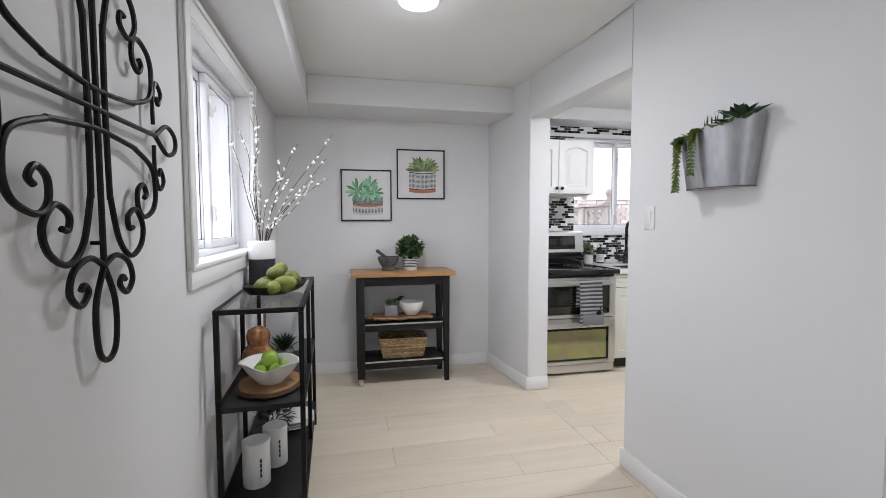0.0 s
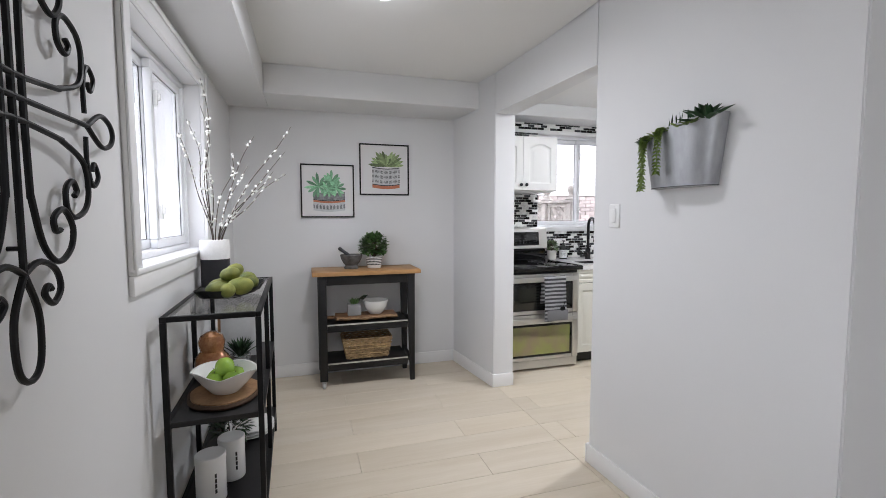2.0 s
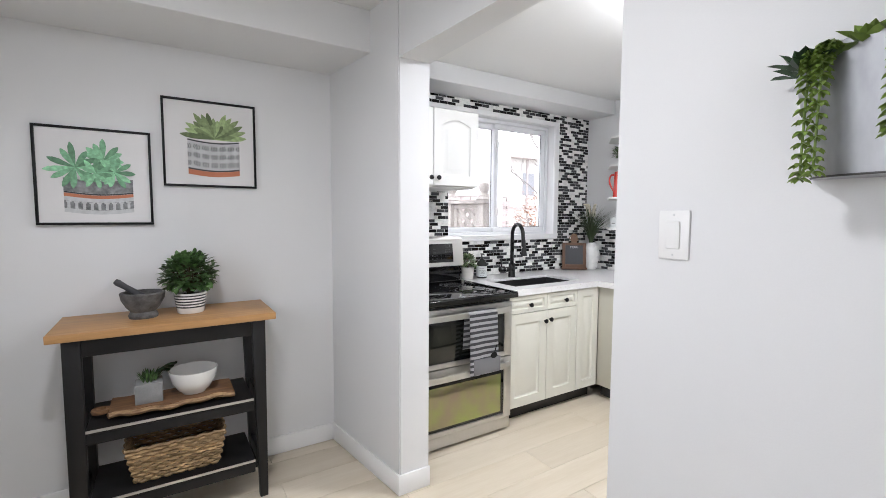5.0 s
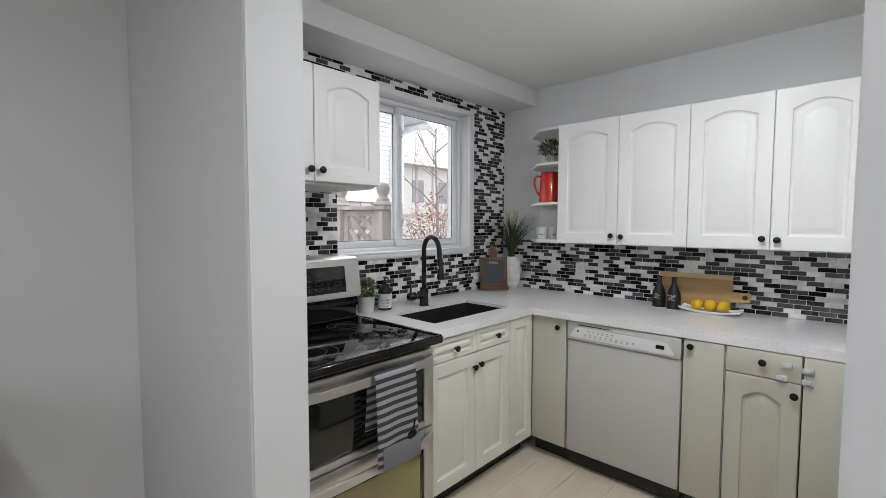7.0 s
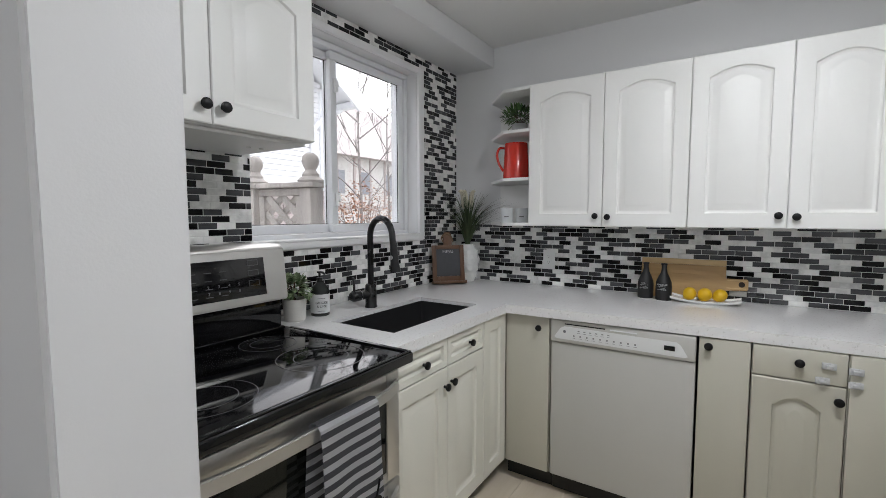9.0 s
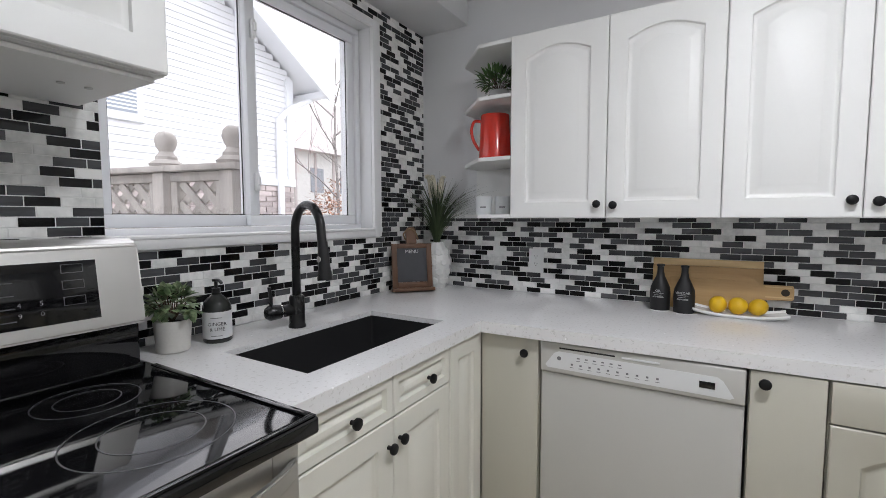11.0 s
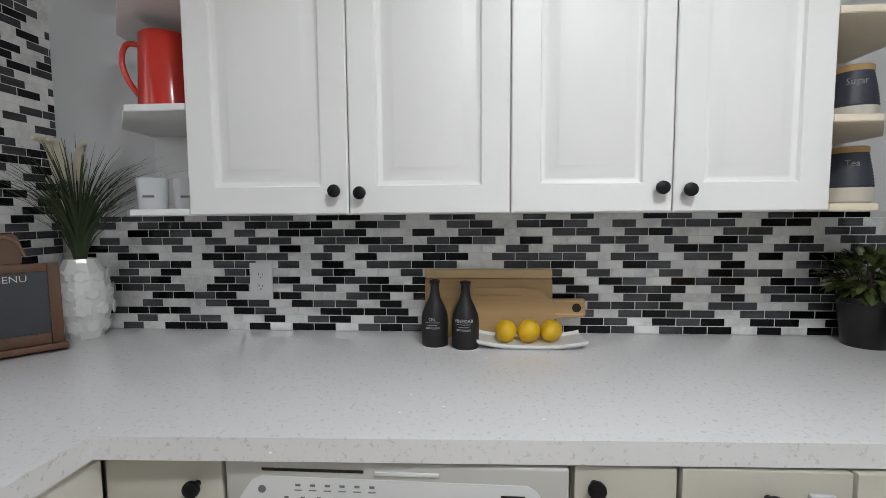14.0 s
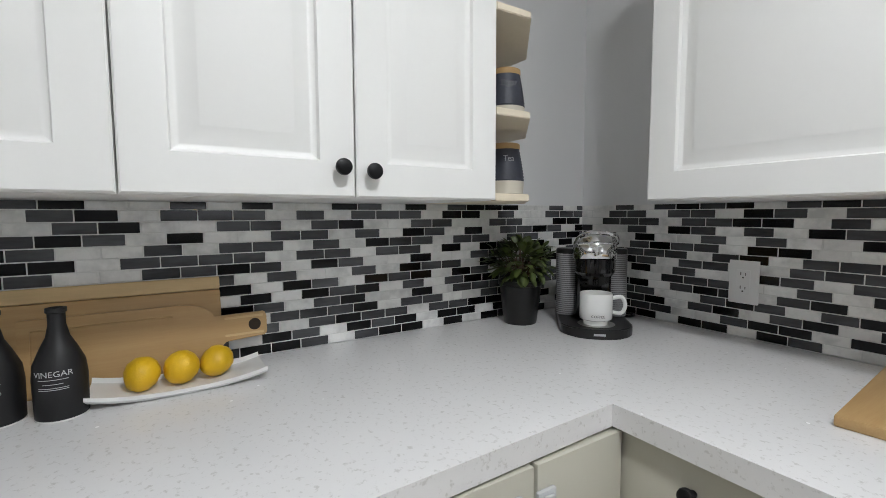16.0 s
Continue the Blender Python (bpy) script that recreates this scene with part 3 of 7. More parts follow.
# undermount sink
def basin_loop(b, grow, z, r):
    """Rounded rectangle round the sink opening, at one height."""
    x0, x1, y0, y1 = SX0 - grow, SX1 + grow, SY0 - grow, SY1 + grow
    ring = []
    for cx, cy, a0 in ((x1 - r, y1 - r, 0), (x0 + r, y1 - r, 90), (x0 + r, y0 + r, 180), (x1 - r, y0 + r, 270)):
        for i in range(6):
            a = radians(a0 + 18 * i)
            ring.append(b.verts.new((cx + r * math.cos(a), cy + r * math.sin(a), z)))
    return ring


b = bmesh.new()
rings = [basin_loop(b, g, z, r) for g, z, r in ((0.02, 0.66, 0.03), (0.02, CT0 - 0.002, 0.03), (-0.0015, CT0 - 0.002, 0.006), (-0.0015, CT1 - 0.018, 0.006), (-0.005, CT1 - 0.018, 0.008), (-0.007, 0.705, 0.014), (-0.016, 0.69, 0.02))]
for p, q in zip(rings, rings[1:]):
    for i in range(24):
        b.faces.new((p[i], p[(i + 1) % 24], q[(i + 1) % 24], q[i]))
b.faces.new(rings[0][::-1]), b.faces.new(rings[-1])
sink = thing("kitchen_sink", (0, 0, 0), "black composite undermount sink set in the counter", "sink")
part("basin", b, SINKM, sink)
part("drain", lathe([(0, 0.6905), (0.04, 0.6905), (0.042, 0.693), (0.0, 0.694)], 24, (4.53, 5.74, 0)), BLACK, sink)

# ---- appliances ----
MARK = mat("grey_print", (0.2, 0.2, 0.21), 0.6)
DIMMARK = mat("dim_print", (0.09, 0.09, 0.095), 0.4)
PALEMARK = mat("pale_print", (0.55, 0.56, 0.58), 0.6)
DWHITE = mat("bisque_enamel", (0.52, 0.515, 0.485), 0.3, vary=0.01)
DGREY = mat("pale_grey_panel", (0.72, 0.73, 0.73), 0.35, vary=0.01)

# double-oven range; local origin at the floor, front-left, face towards -y
rg = thing("kitchen_range", (3.297, 5.40, 0), "stainless steel double-oven electric range with black glass top", "range")
RW = 0.752
part("body", box(0.004, 0.06, 0.03, RW - 0.004, 0.765, 0.872), PLASTICBLACK, rg)
part("side_panel", box(RW - 0.004, 0.05, 0.03, RW, 0.75, 0.872), STEEL, rg)
part("cooktop", box(0, -0.036, 0.888, RW + 0.001, 0.60, 0.922, 0.007, 3), GLOSSBLACK, rg, "black ceramic glass cooktop")
for a in ((0.004, -0.032, RW - 0.004, -0.018), (0.004, -0.0178, 0.018, 0.545), (RW - 0.018, -0.0178, RW - 0.003, 0.545)):
    part("cooktop_rim", box(a[0], a[1], 0.9222, a[2], a[3], 0.9265, 0.002), GLOSSBLACK, rg)
for x, y, r in ((0.2, 0.16, 0.115), (0.56, 0.17, 0.13), (0.2, 0.43, 0.085), (0.56, 0.43, 0.09)):
    for rr in (r, r * 0.62):
        part("burner_ring", lathe([(rr - 0.0012, 0.9222), (rr - 0.0012, 0.9226), (rr + 0.0012, 0.9226), (rr + 0.0012, 0.9222)], 64, (x, y, 0)), DIMMARK, rg)
b = box(0.02, 0.025, 0.858, RW - 0.02, 0.058, 0.887, 0.002)
part("vent_trim", b, PLASTICBLACK, rg)
for i in range(3):
    part("vent_louvre", box(0.05, 0.018, 0.860 + i * 0.0095, RW - 0.05, 0.030, 0.865 + i * 0.0095, 0.001), GLOSSBLACK, rg)


def bowed_bar(z, out, h):
    """Flat handle bar bowing out from the door, ends fixed to it."""
    b = bmesh.new()
    n = 18
    rows = []
    for i in range(n + 1):
        f = i / n
        x = 0.012 + f * (RW - 0.024)
        y = 0.026 - out * (1 - (2 * f - 1) ** 4) - 0.012
        zz = z + 0.006 * (1 - (2 * f - 1) ** 2)
        rows.append([b.verts.new(p) for p in ((x, y, zz), (x, y + 0.014, zz), (x, y + 0.014, zz + h), (x, y, zz + h))])
    for a, c in zip(rows, rows[1:]):
        for k in range(4):
            b.faces.new((a[k], a[(k + 1) % 4], c[(k + 1) % 4], c[k]))
    b.faces.new(rows[0]), b.faces.new(rows[-1][::-1])
    bmesh.ops.bevel(b, geom=[e for e in b.edges], offset=0.003, segments=2, affect="EDGES")
    return b


OVENTINT = mat("iridescent_oven_glass", (0.34, 0.42, 0.1), 0.14, 0.55, vary=0.3, scale=5, fine=12, color2=(0.34, 0.27, 0.2))
OVENGLASS = mat("oven_window", (0.02, 0.022, 0.018), 0.06, vary=0.3, spec=0.7)
for z0, z1, g0, g1, nm in ((0.505, 0.855, 0.535, 0.782, "upper"), (0.095, 0.498, 0.125, 0.415, "lower")):
    d = box(0.002, 0.022, z0, 0.062, 0.058, z1, 0.004)
    box(RW - 0.062, 0.022, z0, RW - 0.002, 0.058, z1, 0.004, bm=d)
    box(0.063, 0.022, z0, RW - 0.063, 0.058, g0, 0.003, bm=d)
    box(0.063, 0.022, g1, RW - 0.063, 0.058, z1, 0.003, bm=d)
    door = part("oven_door", d, STEEL, rg)
    part("window_frame", box(0.063, 0.026, g0 + 0.001, RW - 0.063, 0.05, g1 - 0.001, 0.002), GLOSSBLACK, door)
    part("oven_window", box(0.088, 0.0225, g0 + 0.02, RW - 0.088, 0.0255, g1 - 0.02, 0.001), OVENGLASS if nm == "upper" else OVENTINT, door, "reflective oven window")
    part("handle", bowed_bar(z1 - 0.062, 0.052, 0.036), STEEL, door, "curved stainless handle")
part("kick_panel", box(0.004, 0.03, 0.02, RW - 0.004, 0.058, 0.091, 0.004), STEEL, rg)
for x in (0.05, RW - 0.05):
    part("foot", lathe([(0, 0), (0.018, 0), (0.018, 0.006), (0.008, 0.008), (0.008, 0.03), (0, 0.03)], 12, (x, 0.12, 0)), PLASTICBLACK, rg)
# backguard
part("backguard_base", box(0.02, 0.585, 0.918, RW - 0.02, 0.765, 1.05, 0.006), GLOSSBLACK, rg)
part("rear_rim", box(0.03, 0.55, 0.922, RW - 0.03, 0.59, 0.934, 0.005), GLOSSBLACK, rg)
bk = bmesh.new()
prof = [(0.52, 1.042), (0.545, 1.232), (0.565, 1.245), (0.76, 1.245), (0.76, 1.05), (0.60, 1.035)]
lo = [bk.verts.new((0.028, y, z)) for y, z in prof]
hi = [bk.verts.new((RW - 0.032, y, z)) for y, z in prof]
bk.faces.new(lo), bk.faces.new(hi[::-1])
for i in range(len(prof)):
    j = (i + 1) % len(prof)
    bk.faces.new((lo[i], hi[i], hi[j], lo[j]))
bmesh.ops.bevel(bk, geom=list(bk.edges), offset=0.006, segments=3, affect="EDGES")
panel = part("control_panel", bk, STEEL, rg, "brushed steel control panel")
lean = Matrix.Translation((0, 0.532, 1.137)) @ Matrix.Rotation(math.atan2(0.025, 0.19), 4, "X").inverted()


def on_panel(bm):
    return turn(bm, lean)


disp = part("display", on_panel(box(0.11, -0.0022, -0.066, RW - 0.125, 0.001, 0.066, 0.001)), GLOSSBLACK, panel, "black glass control display")
for r in range(4):
    for k in range(7):
        part("key_mark", on_panel(box(0.16 + 0.05 * k, -0.0028, -0.05 + 0.026 * r, 0.184 + 0.05 * k, -0.0023, -0.0475 + 0.026 * r)), DIMMARK, disp)
for k, z in enumerate((-0.03, 0.005, 0.04)):
    b = box(RW - 0.19, -0.0028, z, RW - 0.15, -0.0023, z + 0.0015)
    box(RW - 0.19, -0.0028, z + 0.018, RW - 0.15, -0.0023, z + 0.0195, bm=b)
    box(RW - 0.19, -0.0028, z, RW - 0.1885, -0.0023, z + 0.0195, bm=b)
    box(RW - 0.1515, -0.0028, z, RW - 0.15, -0.0023, z + 0.0195, bm=b)
    part("key_outline", on_panel(b), DIMMARK, disp)
face_m = Matrix.Rotation(radians(90), 4, "X")
for i, ch in enumerate("2345"):
    words("key_digit", ch, 0.014, lean @ Matrix.Translation((0.42 + 0.035 * i, -0.0026, -0.018)) @ face_m, MARK, disp)
for i, ch in enumerate("7890"):
    words("key_digit", ch, 0.014, lean @ Matrix.Translation((0.42 + 0.035 * i, -0.0026, -0.04)) @ face_m, MARK, disp)

# striped towel over the upper handle
tw = bmesh.new()
pts = [(0.015, 0.60), (0.006, 0.70), (-0.002, 0.80), (-0.013, 0.838), (-0.036, 0.843), (-0.052, 0.83), (-0.056, 0.78), (-0.058, 0.70), (-0.06, 0.60), (-0.06, 0.52), (-0.058, 0.455)]
NX = 14
grid = []
for (y, z) in pts:
    row = []
    for i in range(NX + 1):
        f = i / NX
        dip = 0.006 * math.sin(f * 9 + z * 5) * max(0, 0.84 - z) * 2.2
        row.append(tw.verts.new((3.655 + 0.21 * f + 0.02 * max(0, 0.8 - z) * (1 if y < -0.03 else 0), 5.40 + y + dip - 0.0, z + (0.012 * (f - 0.5) if z < 0.5 else 0))))
    grid.append(row)
for a, c in zip(grid, grid[1:]):
    for i in range(NX):
        tw.faces.new((a[i], a[i + 1], c[i + 1], c[i]))
bmesh.ops.solidify(tw, geom=list(tw.faces), thickness=0.004)
for v in tw.verts:
    v.co -= Vector((3.76, 5.36, 0.455))
TOWEL = banded("striped_towel", (0.62, 0.62, 0.64), (0.1, 0.1, 0.11), 2, 30, 0.5, 0.9)
towel = thing("dish_towel", (3.76, 5.36, 0.455), "grey and white striped dish towel hanging on the oven handle", "towel")
part("cloth", tw, TOWEL, towel)
GREYCLOTH = mat("grey_cloth", (0.2, 0.2, 0.21), 0.9, fine=400, bump=0.3)
part("hem_band", box(-0.077, -0.026, 0.002, 0.123, -0.0235, 0.095, 0.001), GREYCLOTH, towel, "plain grey lower band")
b = lathe([(0, 0), (0.022, 0.0), (0.026, 0.0012), (0.0, 0.0014)], 20)
turn(b, Matrix.Translation((0.07, -0.0262, 0.105)) @ Matrix.Rotation(radians(90), 4, "X") @ Matrix.Diagonal((1.0, 0.7, 1, 1)))
tube([(0.075, -0.027, 0.12), (0.085, -0.027, 0.15), (0.088, -0.027, 0.165)], 0.003, bm=b)
part("whisk_print", b, BLACK, towel, "dark printed whisk")

# dishwasher
dw = thing("dishwasher", (4.952, 5.239, 0), "bisque built-in dishwasher with a control strip", "dishwasher")
dw.matrix_world = Matrix.Translation((4.972, 5.239, 0)) @ TURN_E
part("tub", box(0.004, 0.03, 0.10, 0.598, 0.60, 0.868), PLASTICBLACK, dw)
part("door", box(0.003, -0.012, 0.105, 0.599, 0.03, 0.758, 0.008, 3), DWHITE, dw)
cp = part("control_panel", box(0.003, -0.022, 0.762, 0.599, 0.03, 0.866, 0.006, 3), DWHITE, dw)
b = prism([(0.022, 0.012), (0.03, 0.004), (0.562, 0.0), (0.572, 0.006), (0.545, 0.05), (0.53, 0.06), (0.07, 0.064), (0.052, 0.056)], 0, 0.0015, 0.0004)
turn(b, Matrix.Translation((0, -0.0222, 0.775)) @ face_m)
part("control_strip", b, DGREY, cp, "pale grey control strip")
part("vent_slot", box(0.07, -0.0232, 0.848, 0.25, -0.0215, 0.853), PLASTICBLACK, cp)
part("release_bar", box(0.27, -0.0255, 0.846, 0.38, -0.0215, 0.852, 0.001), DGREY, cp)
part("indicator_window", box(0.485, -0.0252, 0.797, 0.525, -0.0236, 0.817, 0.0005), GLOSSBLACK, cp)
part("round_emblem", turn(lathe([(0, 0), (0.007, 0), (0.007, 0.0008), (0, 0.0008)], 20), Matrix.Translation((0.07, -0.0237, 0.815)) @ face_m), MARK, cp)
for k in range(6):
    part("button_mark", box(0.13 + 0.026 * k, -0.0245, 0.822, 0.139 + 0.026 * k, -0.0236, 0.826), MARK, cp)
    part("button_mark", box(0.128 + 0.026 * k, -0.0245, 0.814, 0.141 + 0.026 * k, -0.0236, 0.8155), MARK, cp)
for k in range(10):
    part("button_mark", box(0.11 + 0.029 * k, -0.0245, 0.797, 0.117 + 0.029 * k, -0.0236, 0.803), MARK, cp)
    part("button_mark", box(0.107 + 0.029 * k, -0.0245, 0.789, 0.120 + 0.029 * k, -0.0236, 0.7905), MARK, cp)
part("kick_plate", box(0.003, 0.04, 0.012, 0.599, 0.055, 0.098, 0.002), PLASTICBLACK, dw)
for x in (0.06, 0.54):
    part("foot", lathe([(0, 0), (0.015, 0), (0.015, 0.01), (0.006, 0.012), (0.006, 0.1), (0, 0.1)], 10, (x, 0.3, 0)), PLASTICBLACK, dw)

# child locks on the drawer and its neighbour
LOCK = mat("frosted_plastic", (0.72, 0.73, 0.74), 0.25, vary=0.01, trans=0.3)
for y, z in ((4.236, 0.822), (4.165, 0.815), (4.165, 0.768), (4.252, 0.768)):
    e = thing("child_lock", (4.957, y, z), "frosted plastic child safety lock stuck to a drawer front", "lock", "child locks")
    part("base", box(-0.008, -0.02, -0.012, 0.001, 0.02, 0.012, 0.003), LOCK, e)
    part("latch", box(-0.015, -0.010, -0.006, -0.0085, 0.010, 0.006, 0.002), LOCK, e)

# ---- faucet ----
FBLACK = mat("matt_black_faucet", (0.013, 0.013, 0.014), 0.28, vary=0.1)
fa = thing("kitchen_faucet", (4.522, 5.972, CT1), "matt black gooseneck pull-down kitchen faucet behind the sink", "faucet")
part("base", lathe([(0, 0), (0.03, 0), (0.03, 0.006), (0.027, 0.012), (0.026, 0.105), (0.022, 0.112), (0, 0.112)], 28), FBLACK, fa)
arc = [(0, 0, 0.10), (0, 0, 0.26), (0, 0, 0.335)]
for i in range(1, 13):
    a = math.pi * i / 12
    arc.append((0.0, -0.088 + 0.088 * math.cos(a), 0.335 + 0.088 * math.sin(a)))
arc += [(0, -0.18, 0.31), (0, -0.184, 0.29)]
part("neck", tube(smoothline(arc, 3), 0.0145, 16), FBLACK, fa)
hd = turn(lathe([(0, 0.03), (0.0155, 0.03), (0.017, 0.0), (0.019, -0.05), (0.0245, -0.085), (0.0245, -0.092), (0, -0.092)], 24), Matrix.Translation((0, -0.186, 0.275)) @ Matrix.Rotation(radians(-6), 4, "X"))
head = part("spray_head", hd, FBLACK, fa)
part("spray_button", turn(lathe([(0, 0), (0.010, 0), (0.010, 0.004), (0.0, 0.005)], 16), Matrix.Translation((-0.015, -0.188, 0.25)) @ Matrix.Rotation(radians(-90), 4, "Y")), STEEL, head)
part("handle_hub", turn(lathe([(0, 0), (0.02, 0), (0.021, 0.05), (0.021, 0.052), (0.024, 0.054), (0.026, 0.088), (0.018, 0.1), (0, 0.102)], 24), Matrix.Translation((-0.01, 0, 0.062)) @ Matrix.Rotation(radians(-90), 4, "Y")), FBLACK, fa)
part("trim_ring", turn(lathe([(0.0215, 0), (0.0235, 0), (0.0235, 0.003), (0.0215, 0.003)], 24), Matrix.Translation((-0.058, 0, 0.062)) @ Matrix.Rotation(radians(-90), 4, "Y")), CHROME, fa)
fa.rotation_euler = (0, 0, radians(-14))
part("lever", tube([(-0.092, 0, 0.07), (-0.092, 0, 0.11), (-0.098, -0.002, 0.15)], 0.0058, 10), FBLACK, fa)

# ---- ceiling lamps ----


def ceiling_lamp(x, y, label):
    e = thing("ceiling_lamp", (x, y, CZ), label, "ceiling light", "ceiling lamps")
    part("rim", lathe([(0, -0.001), (0.105, -0.001), (0.105, -0.018), (0.097, -0.021), (0.097, -0.017), (0, -0.017)], 40), WHITEP, e)
    part("diffuser", lathe([(0.0965, -0.0175), (0.094, -0.026), (0.075, -0.034), (0.04, -0.038), (0, -0.039)], 40), LAMPGLOW, e, "glowing opal diffuser")


# The third, over the living room, is an unseen addition with a glowing diffuser.
for _x, _y in ((2.09, 4.17), (4.15, 4.42), (2.9, 0.8)):
    ceiling_lamp(_x, _y, "round flush white ceiling lamp switched on")

# ---- switches and outlets ----


def outlet(m):
    e = thing("power_outlet", (0, 0, 0), "white duplex power outlet on the tiled backsplash", "outlet", "outlets")
    e.matrix_world = m
    part("cover_plate", box(-0.038, -0.006, -0.06, 0.038, 0, 0.06, 0.003), WHITEP, e)
    part("insert", box(-0.017, -0.0085, -0.034, 0.017, -0.0055, 0.034, 0.001), WHITEP, e)
    for z in (-0.019, 0.019):
        for x, h in ((-0.006, 0.009), (0.006, 0.007)):
            part("slot", box(x - 0.001, -0.009, z, x + 0.001, -0.0083, z + h), PLASTICBLACK, e)
        part("earth_hole", box(-0.002, -0.009, z - 0.008, 0.002, -0.0083, z - 0.004), PLASTICBLACK, e)


outlet(Matrix.Translation((EX - 0.0125, 5.486, 1.079)) @ TURN_E)
outlet(Matrix.Translation((5.057, SY + 0.0125, 1.071)) @ TURN_S)
sw = thing("light_switch", (3.1915, 3.876, 1.357), "white rocker light switch on the grey wall", "switch")
sw.matrix_world = Matrix.Translation((3.1915, 3.876, 1.357)) @ Matrix.Rotation(radians(-88.2), 4, "Z")
part("cover_plate", box(-0.037, -0.006, -0.058, 0.037, 0, 0.058, 0.003), WHITEP, sw)
part("rocker", turn(box(-0.0165, -0.005, -0.033, 0.0165, 0.0, 0.033, 0.002), Matrix.Translation((0, -0.006, 0)) @ Matrix.Rotation(radians(3), 4, "X")), WHITEP, sw)
for z in (-0.048, 0.048):
    part("screw", turn(lathe([(0, 0), (0.003, 0), (0.002, 0.001), (0, 0.001)], 10), Matrix.Translation((0, -0.0062, z)) @ face_m), DGREY, sw)

# ---- plants ----
rng = random.Random(11)
LEAF = mat("boxwood_leaf", (0.115, 0.22, 0.07), 0.5, vary=0.3, scale=30, island=0.55)
LEAFPALE = mat("succulent_green", (0.23, 0.34, 0.07), 0.45, vary=0.2, scale=40, island=0.3)
LEAFDARK = mat("dark_succulent", (0.03, 0.075, 0.03), 0.45, vary=0.3, scale=40, island=0.35)
SOIL = mat("soil", (0.03, 0.022, 0.016), 0.95, fine=150, bump=0.6)
STEM = mat("brown_stem", (0.09, 0.06, 0.04), 0.8, fine=150, bump=0.3)


def leaf_into(b, at, way, length, width, fold=0.25, droop=0.0):
    """One pointed leaf of six faces, with a folded midrib."""
    d = Vector(way).normalized()
    s = d.cross(Vector((0, 0, 1)))
    if s.length < 0.05:
        s = Vector((1, 0, 0))
    s.normalize()
    n = s.cross(d).normalized()
    p = Vector(at)
    rows = []
    for f, w in ((0.0, 0.18), (0.35, 1.0), (0.7, 0.8), (1.0, 0.0)):
        c = p + d * length * f + Vector((0, 0, -droop * length * f * f))
        if w == 0:
            rows.append([b.verts.new(c)])
        else:
            h = width * w / 2
            rows.append([b.verts.new(c - s * h + n * h * fold), b.verts.new(c), b.verts.new(c + s * h + n * h * fold)])
    for a, c in zip(rows, rows[1:]):
        if len(c) == 1:
            b.faces.new((a[0], a[1], c[0])), b.faces.new((a[1], a[2], c[0]))
        else:
            b.faces.new((a[0], a[1], c[1], c[0])), b.faces.new((a[1], a[2], c[2], c[1]))


def bush(parent, z, rx, rz, n, length, width, material, spike=False, up=0.0):
    """Stems with many small leaves, an uneven ball of foliage round (0, 0, z)."""
    b = bmesh.new()
    st = bmesh.new()
    for i in range(n):
        a, c = rng.uniform(0, 2 * math.pi), rng.uniform(-0.75, 1)
        rr = math.sqrt(max(0, 1 - c * c))
        k = rng.uniform(0.55, 1.0) * (1 + 0.12 * math.sin(3 * a + 2 * c))
        p = Vector((rx * rr * math.cos(a) * k, rx * rr * math.sin(a) * k, z + rz * c * k))
        d = Vector((rr * math.cos(a), rr * math.sin(a), c + up)) + Vector((rng.uniform(-0.6, 0.6), rng.uniform(-0.6, 0.6), rng.uniform(-0.4, 0.6)))
        leaf_into(b, p, d, length * rng.uniform(0.7, 1.25), width * rng.uniform(0.8, 1.2), 0.3, 0.1)
        if i % 9 == 0:
            tube([(p.x * 0.1, p.y * 0.1, z - rz * 0.95), (p.x * 0.6, p.y * 0.6, z - rz * 0.3), tuple(p)], 0.0014, 4, bm=st)
    tagged(part("stems", st, STEM, parent), kind="stuff")
    return part("foliage", b, material, parent)


def pot_profile(r0, r1, h, t=0.005):
    return [(0, 0), (r0 - 0.004, 0), (r0, 0.004), (r1, h - 0.003), (r1 - 0.001, h), (r1 - t, h), (r1 - t - 0.002, h * 0.86), (0, h * 0.86)]


def soil(parent, r, z):
    part("soil", lathe([(r, z - 0.004), (r * 0.7, z), (0, z + 0.003)], 20), SOIL, parent)


